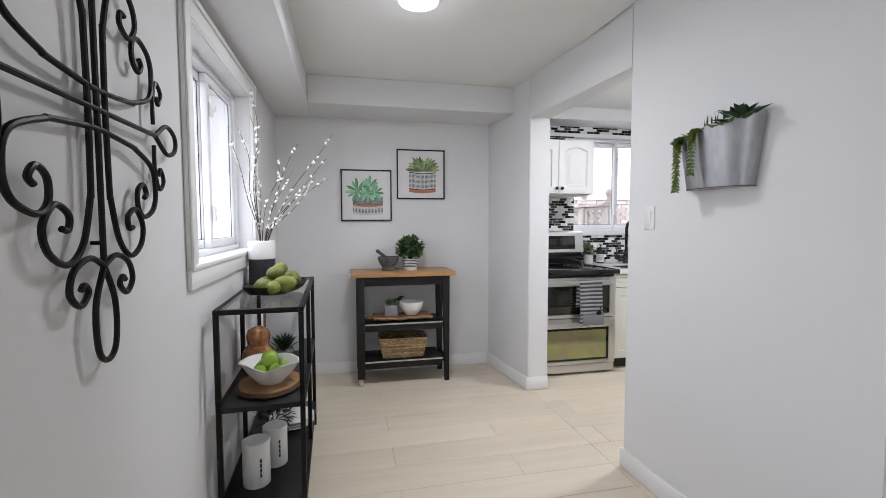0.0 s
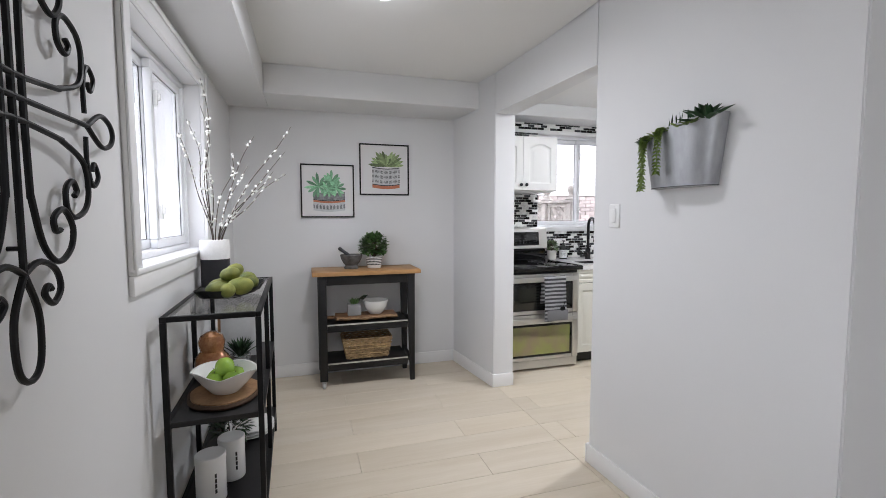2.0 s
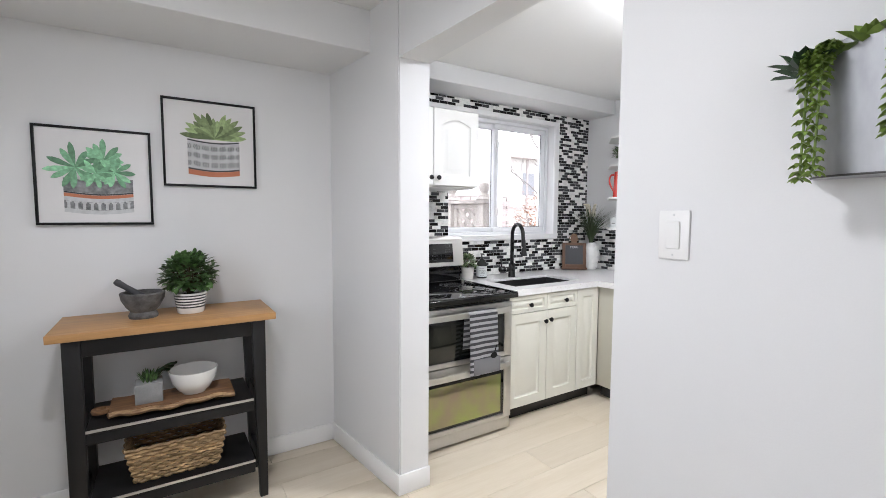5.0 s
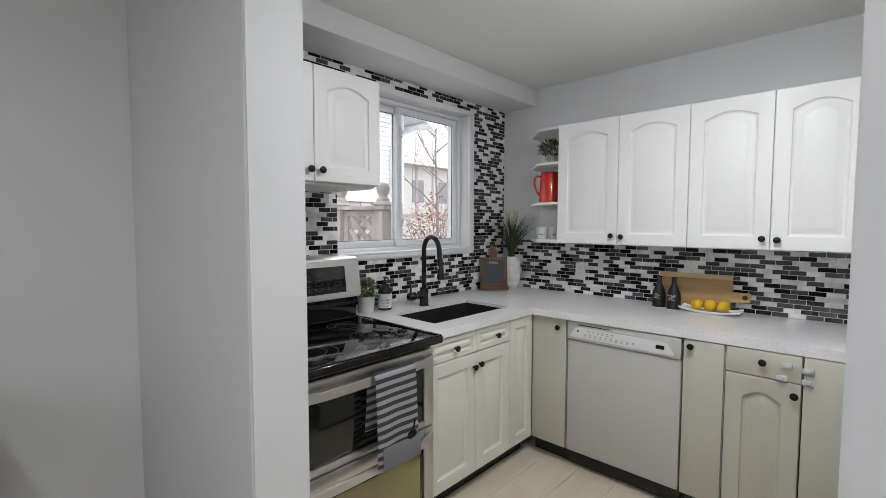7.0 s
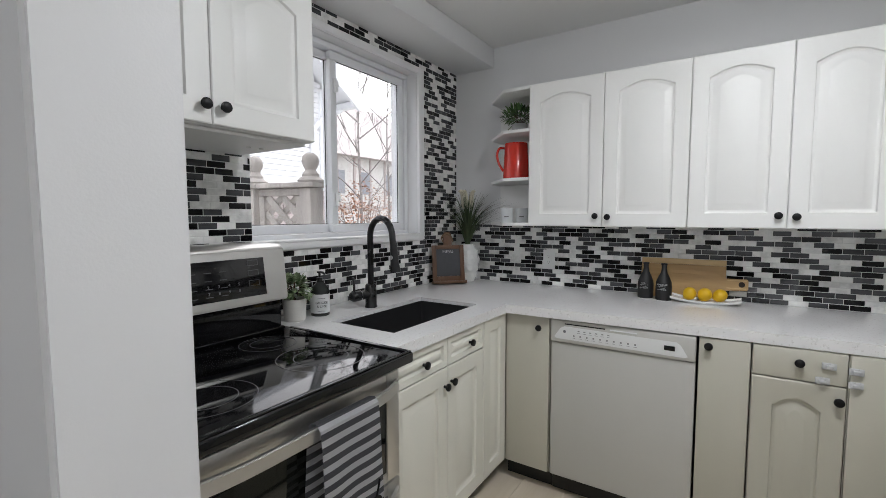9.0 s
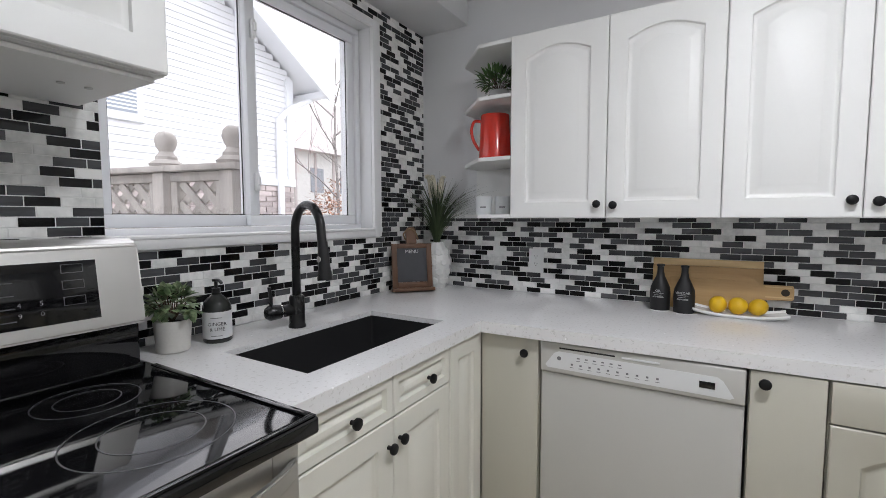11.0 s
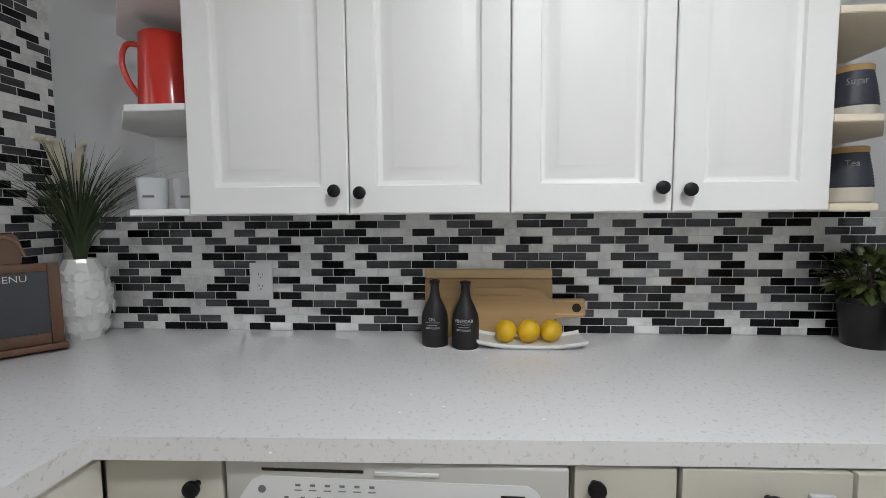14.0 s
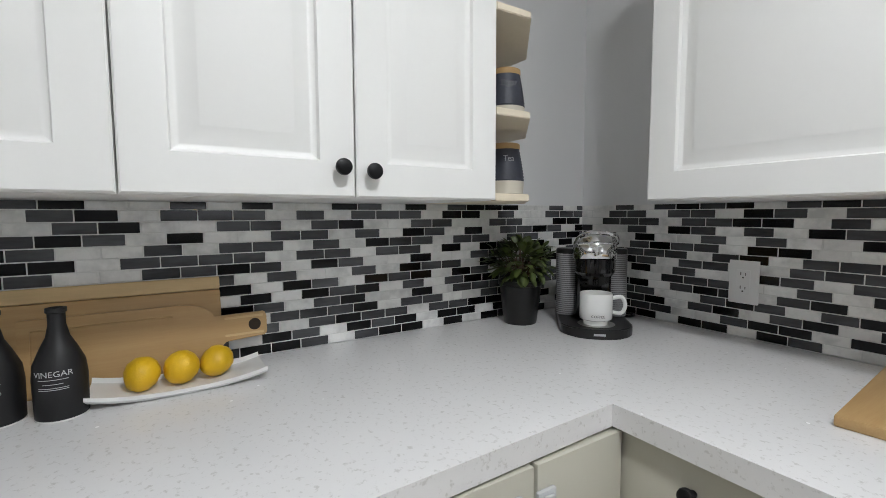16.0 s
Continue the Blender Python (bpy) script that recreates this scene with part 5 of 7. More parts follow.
# lower shelf: two white canisters, stacked white plates, fern
CAN = mat("white_enamel", (0.78, 0.78, 0.77), 0.3, vary=0.02)
for x, y, r, h in ((1.315, 4.03, 0.059, 0.2), (1.372, 4.19, 0.056, 0.19)):
    e = thing("canister", (x, y, ZL), "white enamel canister with lid and dark lettering", "canister", "white canisters")
    part("body", lathe([(0, 0), (r - 0.002, 0), (r, 0.003), (r, h - 0.02)], 36), CAN, e)
    part("lid", lathe([(r + 0.0015, h - 0.022), (r + 0.0015, h - 0.003), (r - 0.002, h), (r - 0.012, h - 0.002), (0, h - 0.004)], 36), CAN, e)
    for k in range(4):
        b = box(-0.004, -0.0012, 0, 0.004, 0.0, 0.018)
        part("letter_bar", turn(b, Matrix.Rotation(radians(28), 4, "Z") @ Matrix.Translation((0, -r - 0.0002, 0.05 + 0.022 * k))), STRIPE, e)
for k in range(3):
    p = tagged(part("plate", lathe([(0, 0), (0.06, 0), (0.085, 0.008), (0.125, 0.014), (0.125, 0.017), (0.083, 0.012), (0, 0.005)], 40), CERAMIC), "white ceramic plate in a stack on the lower shelf", "plate", "stacked plates")
    p.location = (1.40, 4.62, ZL + 0.0172 * k)
fe = thing("potted_plant", (1.33, 4.42, ZL), "small green fern in a white pot on the lower shelf", "potted plant")
part("pot", lathe(pot_profile(0.04, 0.05, 0.08), 28), CERAMIC, fe)
soil(fe, 0.043, 0.072)
bush(fe, 0.125, 0.085, 0.05, 160, 0.04, 0.014, LEAFDARK)

# ---- wall cross ----
YC, ZC = 3.104, 1.592
cr = thing("wall_cross", (LX, YC, ZC), "black wrought-iron scroll cross hung on the grey wall", "wall decoration")


def rod(name, pts, r=0.0068, flat=False):
    line = smoothline([(0.024, y, z) for y, z in pts], 6)
    part(name, tube(line, r, 8), BLACK, cr)


for s in (-1, 1):
    rod("upright_rod", [(s * 0.04, -0.2), (s * 0.036, 0), (s * 0.04, 0.2)])
    rod("cross_rod", [(-0.18, s * 0.058), (-0.04, s * 0.045), (0.04, s * 0.045), (0.18, s * 0.058)])
    for t in (-1, 1):
        rod("scroll", [(s * 0.04, t * 0.19), (s * 0.075, t * 0.295), (s * 0.131, t * 0.338), (s * 0.19, t * 0.313), (s * 0.206, t * 0.262), (s * 0.168, t * 0.219), (s * 0.124, t * 0.238), (s * 0.128, t * 0.268), (s * 0.148, t * 0.266)])
        rod("scroll", [(s * 0.17, t * 0.057), (s * 0.275, t * 0.096), (s * 0.298, t * 0.164), (s * 0.279, t * 0.215), (s * 0.221, t * 0.238), (s * 0.186, t * 0.218), (s * 0.184, t * 0.171), (s * 0.215, t * 0.15), (s * 0.236, t * 0.172), (s * 0.222, t * 0.186)])
        rod("scroll", [(0, t * 0.352), (s * 0.055, t * 0.331), (s * 0.115, t * 0.352), (s * 0.134, t * 0.398), (s * 0.1, t * 0.428), (s * 0.068, t * 0.404), (s * 0.082, t * 0.386), (s * 0.095, t * 0.396)])
        rod("curl", [(s * 0.30, t * 0.03), (s * 0.30, t * 0.10), (s * 0.325, t * 0.155), (s * 0.36, t * 0.13), (s * 0.34, t * 0.095), (s * 0.325, t * 0.115)], 0.006)
rod("upright_rod", [(0, -0.36), (0, 0), (0, 0.36)])
rod("cross_rod", [(-0.315, 0), (0, 0), (0.315, 0)])
for t in (-1, 1):
    rod("end_loop", [(0, t * 0.352), (-0.042, t * 0.44), (-0.038, t * 0.54), (0, t * 0.57), (0.038, t * 0.54), (0.042, t * 0.44), (0, t * 0.352)])
    rod("end_loop", [(t * 0.31, 0), (t * 0.39, -0.042), (t * 0.45, -0.03), (t * 0.47, 0), (t * 0.45, 0.03), (t * 0.39, 0.042), (t * 0.31, 0)])
for y, z in ((0, 0.3), (0, -0.3)):
    part("wall_stud", turn(lathe([(0, 0), (0.005, 0), (0.005, 0.02), (0, 0.02)], 8), Matrix.Translation((0.0, y, z)) @ Matrix.Rotation(radians(90), 4, "Y")), BLACK, cr)

# ---- pictures ----
PAPER = mat("white_art_paper", (0.72, 0.71, 0.71), 0.6, vary=0.02)
TERRA = mat("terracotta_ink", (0.55, 0.2, 0.11), 0.7, vary=0.1)
POTINK = mat("grey_wash_ink", (0.33, 0.34, 0.35), 0.7, vary=0.3, scale=30)
PALEINK = mat("pale_wash_ink", (0.6, 0.61, 0.62), 0.7, vary=0.1, scale=30)
DARKINK = mat("dark_ink", (0.06, 0.06, 0.065), 0.7)
GREENINK = mat("green_wash_ink", (0.27, 0.55, 0.33), 0.7, vary=0.2, scale=60, island=0.5)
SAGEINK = mat("sage_wash_ink", (0.32, 0.42, 0.2), 0.7, vary=0.2, scale=60, island=0.55)


def flat_leaf(b, x, z, ang, l, w, y):
    pts = [(0, 0.08), (0.3, 0.32), (0.6, 0.5), (0.82, 0.42), (0.96, 0.15), (1, 0), (0.96, -0.15), (0.82, -0.42), (0.6, -0.5), (0.3, -0.32), (0, -0.08)]
    vs = []
    for f, g in pts:
        u, v = f * l, g * w
        vs.append(b.verts.new((x + u * math.cos(ang) - v * math.sin(ang), y, z + u * math.sin(ang) + v * math.cos(ang))))
    b.faces.new(vs)


def picture(x0, z0, w, h, kind, label):
    e = thing("framed_picture", (x0, BY, z0), label, "picture", "succulent prints")
    t, d = 0.011, 0.022
    f = box(0, -d, 0, w, -0.001, t, 0.0015)
    box(0, -d, h - t, w, -0.001, h, 0.0015, bm=f)
    box(0, -d, t, t, -0.001, h - t, 0.0015, bm=f)
    box(w - t, -d, t, w, -0.001, h - t, 0.0015, bm=f)
    part("frame", f, BLACK, e, "thin black frame")
    pr = part("print", box(t, -0.013, t, w - t, -0.003, h - t), PAPER, e, "white art print")
    ox, oz, pw = (0.10, 0.06, 0.26) if kind == 1 else (0.11, 0.065, 0.24)
    y = -0.0134
    if kind == 1:
        layers = [(0.0, 0.018, PALEINK), (0.0185, 0.055, POTINK), (0.0555, 0.072, PALEINK), (0.0725, 0.088, TERRA), (0.0885, 0.095, DARKINK), (0.0955, 0.155, POTINK)]
    else:
        layers = [(0.0, 0.026, TERRA), (0.0265, 0.034, DARKINK), (0.0345, 0.17, PALEINK), (0.1705, 0.178, DARKINK)]
    for k, (a, c, m) in enumerate(layers):
        n = 10
        b = bmesh.new()
        bow = 0.012
        lo = [b.verts.new((ox + pw * i / n, y, oz + a - bow * math.sin(math.pi * i / n))) for i in range(n + 1)]
        hi = [b.verts.new((ox + pw * i / n, y, oz + c - bow * math.sin(math.pi * i / n))) for i in range(n + 1)]
        for i in range(n):
            b.faces.new((lo[i], lo[i + 1], hi[i + 1], hi[i]))
        part("painted_band", b, m, pr)
    b = bmesh.new()
    y2 = y - 0.0004
    if kind == 1:
        for i in range(9):
            x = ox + 0.016 + i * 0.028
            zz = oz - 0.012 * math.sin(math.pi * (x - ox) / pw)
            for q, (hh, ww) in enumerate(((0.03, 0.011), (0.006, 0.02))):
                a = zz + 0.02 + 0.028 * q
                b.faces.new([b.verts.new(p) for p in ((x - ww / 2, y2, a), (x + ww / 2, y2, a), (x + ww / 2, y2, a + hh), (x - ww / 2, y2, a + hh))])
        part("painted_studs", b, PALEINK, pr)
    else:
        for r in range(3):
            for i in range(6):
                x = ox + 0.02 + i * 0.04
                zz = oz - 0.012 * math.sin(math.pi * (x - ox) / pw) + 0.06 + 0.042 * r
                for s in (-1, 1):
                    for q in (0, 0.009):
                        b.faces.new([b.verts.new(p) for p in ((x + s * (0.004 + q), y2, zz), (x + s * (0.008 + q), y2, zz), (x + s * (0.014 + q), y2, zz + 0.012), (x + s * (0.010 + q), y2, zz + 0.012))])
                        b.faces.new([b.verts.new(p) for p in ((x + s * (0.004 + q), y2, zz - 0.0003), (x + s * (0.008 + q), y2, zz - 0.0003), (x + s * (0.014 + q), y2, zz - 0.012), (x + s * (0.010 + q), y2, zz - 0.012))])
        part("painted_chevrons", b, DARKINK, pr)
    b = bmesh.new()
    lr = random.Random(3 + kind)
    zz = oz + layers[-1][1]
    k = 0
    clusters = ((0.25, 0.075, 0.10, 13, 0.022), (0.145, 0.035, 0.115, 12, 0.022), (0.29, 0.02, 0.09, 11, 0.02), (0.22, 0.01, 0.07, 9, 0.018)) if kind == 1 else ((0.23, -0.005, 0.17, 15, 0.028), (0.23, 0.0, 0.11, 11, 0.025))
    for cx, cz, l, n, wd in clusters:
        for i in range(n):
            a = math.pi * (i + 0.5) / n if kind == 2 else 2 * math.pi * i / n + lr.uniform(-0.15, 0.15)
            flat_leaf(b, cx, zz + cz + (0.01 if kind == 2 else 0.012), a, l * lr.uniform(0.75, 1.05) * (1 if kind == 1 else (0.72 + 0.28 * abs(math.cos(a)))), wd * (1.15 if kind == 1 else 1.0), y2 - 0.00014 * k - 0.0003)
            k += 1
    part("painted_foliage", b, GREENINK if kind == 1 else SAGEINK, pr)


picture(1.686, 1.35, 0.438, 0.446, 1, "framed watercolour of a green succulent in a patterned pot")
picture(2.172, 1.544, 0.433, 0.44, 2, "framed watercolour of a sage succulent in a black patterned pot")

# ---- wall planter ----
pl = thing("wall_planter", (3.206, 3.465, 1.47), "galvanised half-round metal wall planter with succulents", "planter")
b = bmesh.new()
N = 28
rows = []
for f, ins in ((0, 0), (1, 0), (1, 0.004), (0.9, 0.004)):
    row = []
    for i in range(N + 1):
        a = math.pi * i / N
        hw, dp = 0.152 + 0.035 * f - ins, 0.085 + 0.025 * f - ins
        yy = hw * math.cos(a)
        top_z = 0.235 - 0.16 * yy
        row.append(b.verts.new((-dp * math.sin(a) ** 0.75, yy, top_z * f)))
    rows.append(row)
for a, c in zip(rows, rows[1:]):
    for i in range(N):
        b.faces.new((a[i], a[i + 1], c[i + 1], c[i]))
b.faces.new(rows[0]), b.faces.new(rows[3][::-1])
b.faces.new([rows[0][0], rows[0][-1], rows[1][-1], rows[1][0]])
part("bucket", b, GALV, pl, "spangled galvanised metal body")
part("bottom_seam", tube([(-0.086 * math.sin(math.pi * i / N) ** 0.75, 0.153 * math.cos(math.pi * i / N), 0.002) for i in range(N + 1)], 0.002, 6), mat("dark_seam", (0.12, 0.12, 0.12), 0.5, 0.8), pl)


def rim_z(yy):
    return 0.225 - 0.16 * yy


def rosette(name, cx, cy, n, l, w, rise, material, label=""):
    """Spiral of pointed leaves sitting at the planter's rim."""
    b = bmesh.new()
    for i in range(n):
        a = i * 2.4 + cy * 30
        leaf_into(b, (cx, cy, rim_z(cy) - 0.012), (math.cos(a), math.sin(a), 0.12 + rise * i / n), l * rng.uniform(0.75, 1.1) * (1 - 0.35 * i / n), w * rng.uniform(0.85, 1.15), 0.45)
    part(name, b, material, pl, label)


OLIVE = mat("olive_succulent", (0.13, 0.2, 0.05), 0.45, vary=0.25, scale=40, island=0.35)
for cx, cy, n, l, w, rise in ((-0.06, -0.145, 16, 0.10, 0.036, 1.6), (-0.045, -0.11, 14, 0.105, 0.032, 1.9), (-0.075, 0.155, 18, 0.062, 0.024, 1.3), (-0.05, 0.172, 12, 0.055, 0.022, 1.0), (-0.09, 0.125, 14, 0.055, 0.022, 1.3)):
    rosette("dark_succulent", cx, cy, n, l, w, rise, LEAFDARK)
for cx, cy, n, l, w, rise in ((-0.085, 0.065, 20, 0.062, 0.026, 1.2), (-0.082, -0.045, 22, 0.055, 0.024, 1.3)):
    rosette("green_rosette", cx, cy, n, l, w, rise, LEAFPALE, "yellow-green rosette")
for cx, cy in ((-0.092, 0.03), (-0.09, -0.005), (-0.088, -0.08), (-0.06, 0.09), (-0.055, -0.02), (-0.05, 0.04), (-0.055, -0.07), (-0.085, 0.1), (-0.08, -0.11)):
    rosette("filler_succulent", cx, cy, 15, 0.045, 0.018, 0.7, OLIVE)
for cx, cy in ((-0.06, -0.03), (-0.055, -0.005), (-0.05, -0.062), (-0.062, 0.02)):
    b = bmesh.new()
    for k in range(3):
        leaf_into(b, (cx, cy + 0.006 * k, rim_z(cy)), (rng.uniform(-0.15, 0.15), rng.uniform(-0.15, 0.15), 1), rng.uniform(0.045, 0.075), 0.008, 0.5)
    part("spiky_leaf_tuft", b, LEAFDARK, pl)
for y0, x0, ln in ((0.135, -0.098, 0.205), (0.112, -0.112, 0.2), (0.015, -0.128, 0.165)):
    b = bmesh.new()
    path = smoothline([(x0 * 0.6, y0 * 0.9, rim_z(y0) + 0.002), (x0 * 0.97, y0, rim_z(y0) + 0.012), (x0 - 0.004, y0 + 0.003, rim_z(y0) - 0.04), (x0 - 0.004, y0 + 0.006, rim_z(y0) - ln)], 10)
    tube(path, 0.0022, 5, bm=b)
    for i, p in enumerate(path):
        for q in range(6):
            a = q * math.pi / 3 + (i % 2) * 0.52
            leaf_into(b, p + Vector((0, 0, rng.uniform(-0.002, 0.002))), (math.cos(a), math.sin(a), -0.55), rng.uniform(0.016, 0.022), 0.0115, 0.7)
    part("trailing_stem", b, LEAFPALE, pl, "trailing burro's tail stem")

# ---- kitchen counter things ----
VARLEAF = mat("variegated_leaf", (0.3, 0.36, 0.2), 0.5, vary=0.3, scale=60, island=0.5, color2=(0.06, 0.12, 0.045))
kp = thing("potted_plant", (4.146, 6.055, CT1), "small leafy plant in a beige ceramic pot by the range", "potted plant")
part("pot", lathe(pot_profile(0.043, 0.049, 0.092), 32), mat("beige_ceramic", (0.6, 0.585, 0.55), 0.6, fine=150, bump=0.1), kp)
soil(kp, 0.042, 0.082)
bush(kp, 0.135, 0.064, 0.05, 230, 0.028, 0.018, VARLEAF)

so = thing("soap_bottle", (4.274, 6.045, CT1), "dark glass soap pump bottle with a white label", "soap bottle")
SMOKE = mat("smoky_dark_glass", (0.03, 0.032, 0.03), 0.1, vary=0.1)
part("bottle", lathe([(0, 0), (0.038, 0), (0.041, 0.004), (0.041, 0.105), (0.036, 0.125), (0.02, 0.14), (0.014, 0.146), (0.014, 0.15), (0, 0.15)], 32), SMOKE, so)
lbl = part("label", lathe([(0.0414, 0.014), (0.0418, 0.016), (0.0418, 0.094), (0.0414, 0.096)], 32), mat("white_label", (0.68, 0.69, 0.69), 0.55), so, "white paper label")
pump = lathe([(0, 0.15), (0.012, 0.15), (0.012, 0.165), (0.005, 0.166), (0.005, 0.185), (0.011, 0.186), (0.011, 0.193), (0, 0.194)], 18)
tube([(0, 0, 0.189), (-0.005, -0.03, 0.189), (-0.006, -0.038, 0.183)], 0.005, 8, bm=pump)
part("pump", pump, PLASTICBLACK, so)
LM = Matrix.Rotation(radians(-38), 4, "Z")
words("label_text", "GINGER", 0.0145, LM @ Matrix.Translation((0.004, -0.0424, 0.06)) @ face_m, DARKINK, lbl)
words("label_text", "& LIME", 0.0145, LM @ Matrix.Translation((0.004, -0.0424, 0.044)) @ face_m, DARKINK, lbl)
for k in range(2):
    part("label_line", turn(box(-0.014, -0.0424, 0, 0.018, -0.0420, 0.0015), LM @ Matrix.Translation((0, 0, 0.078 - 0.055 * k))), DARKINK, lbl)

# menu chalkboard across the corner
WALNUT = mat("brown_stained_wood", (0.17, 0.085, 0.045), 0.55, vary=0.2, scale=8, fine=60, stretch=(1, 1, 0.2), bump=0.1)
mb = thing("menu_board", (5.325, 6.03, CT1), "small framed chalkboard menu sign leaning in the counter corner", "chalkboard sign")
mb.matrix_world = Matrix.Translation((5.325, 6.035, CT1)) @ Matrix.Rotation(radians(-42), 4, "Z") @ Matrix.Rotation(radians(-9), 4, "X")
f = box(-0.105, 0, 0.022, -0.078, 0.018, 0.25, 0.002)
box(0.078, 0, 0.022, 0.105, 0.018, 0.25, 0.002, bm=f)
box(-0.077, 0, 0.022, 0.077, 0.018, 0.052, 0.002, bm=f)
box(-0.077, 0, 0.226, 0.077, 0.018, 0.25, 0.002, bm=f)
part("frame", f, WALNUT, mb)
part("ledge", box(-0.11, -0.03, 0.004, 0.11, 0.03, 0.0215, 0.003), WALNUT, mb)
part("slate", box(-0.0775, 0.004, 0.0525, 0.0775, 0.012, 0.2255), mat("slate_board", (0.055, 0.057, 0.065), 0.5, vary=0.2, fine=40), mb, "dark slate panel")
hdl = prism([(-0.028, 0.2505), (0.028, 0.2505), (0.028, 0.315), (0.018, 0.335), (-0.018, 0.335), (-0.028, 0.315)], 0, 0.016, 0.003)
turn(hdl, Matrix.Translation((0, 0.017, 0)) @ face_m)
part("handle", hdl, WALNUT, mb)
part("twine", tube(smoothline([(-0.03, 0.004, 0.27), (-0.04, -0.004, 0.30), (-0.01, -0.004, 0.325), (0.02, -0.004, 0.31), (0.035, -0.002, 0.27)], 5), 0.004, 6), mat("jute_twine", (0.25, 0.16, 0.09), 0.9, fine=200, bump=0.4), mb, "jute twine loop")
words("menu_text", "MENU", 0.026, Matrix.Translation((0, 0.0035, 0.208)) @ face_m, mat("chalk", (0.7, 0.7, 0.7), 0.9), mb, "white chalk lettering")

# faceted white vase with grasses
vs = thing("vase", (5.528, 6.02, CT1), "white honeycomb ceramic vase with tall faux grasses", "vase")
b = lathe([(0, 0), (0.042, 0), (0.05, 0.02), (0.066, 0.085), (0.069, 0.125), (0.058, 0.175), (0.04, 0.205), (0.037, 0.215), (0.032, 0.215), (0.034, 0.2), (0, 0.19)], 12)
body = part("body", b, CERAMIC, vs, "", False)
for r in range(4):
    z = 0.035 + r * 0.045
    rad = (0.056, 0.068, 0.0695, 0.059)[r]
    for k in range(9):
        a = 2 * math.pi * (k + 0.5 * (r % 2)) / 9
        hx = lathe([(0, 0.0036), (0.014, 0.0036), (0.021, 0.0)], 6)
        turn(hx, Matrix.Translation((rad * math.cos(a) * 0.99, rad * math.sin(a) * 0.99, z)) @ Vector((math.cos(a), math.sin(a), 0)).to_track_quat("Z", "X").to_matrix().to_4x4())
        part("hexagon_facet", hx, CERAMIC, body, "", False)
vs.scale = (1.15, 1.15, 1.15)
GRASS = mat("faux_grass_blade", (0.055, 0.08, 0.035), 0.6, island=0.45)
PLUME = mat("cream_plume", (0.68, 0.63, 0.5), 0.85, fine=200, bump=0.3)
b, pb = bmesh.new(), bmesh.new()


def blade(bm, p0, a, lean, h, w):
    last = None
    for i in range(7):
        f = i / 6
        x = p0[0] + math.cos(a) * lean * f * f
        y = p0[1] + math.sin(a) * lean * f * f
        z = 0.2 + h * (f - 0.18 * lean / 0.2 * f ** 3)
        ww = w * (1 - f * 0.9)
        s = Vector((-math.sin(a), math.cos(a), 0)) * ww
        cur = (bm.verts.new(Vector((x, y, z)) - s), bm.verts.new(Vector((x, y, z)) + s))
        if last:
            bm.faces.new((last[0], last[1], cur[1], cur[0]))
        last = cur


for i in range(170):
    a = radians(225) + rng.gauss(0, 1.0)
    toward = 0.5 + 0.5 * math.cos(a - radians(225))
    blade(b, (0.012 * math.cos(a), 0.012 * math.sin(a), 0), a, rng.uniform(0.02, 0.1 + 0.27 * toward), rng.uniform(0.2, 0.36), 0.004)
part("grass_tuft", b, GRASS, vs)
for i in range(6):
    a = radians(225) + rng.uniform(-1.5, 1.5)
    l = rng.uniform(0.06, 0.16)
    path = smoothline([(0, 0, 0.19), (0.25 * l * math.cos(a), 0.25 * l * math.sin(a), 0.36), (0.7 * l * math.cos(a), 0.7 * l * math.sin(a), 0.50), (1.2 * l * math.cos(a), 1.2 * l * math.sin(a), 0.515)], 5)
    pb2 = tube(path[:8], 0.0014, 5)
    tube(path[7:], 0.017, 8, bm=pb2, taper=0.004)
    part("plume", pb2, PLUME, vs, "cream feathery plume")

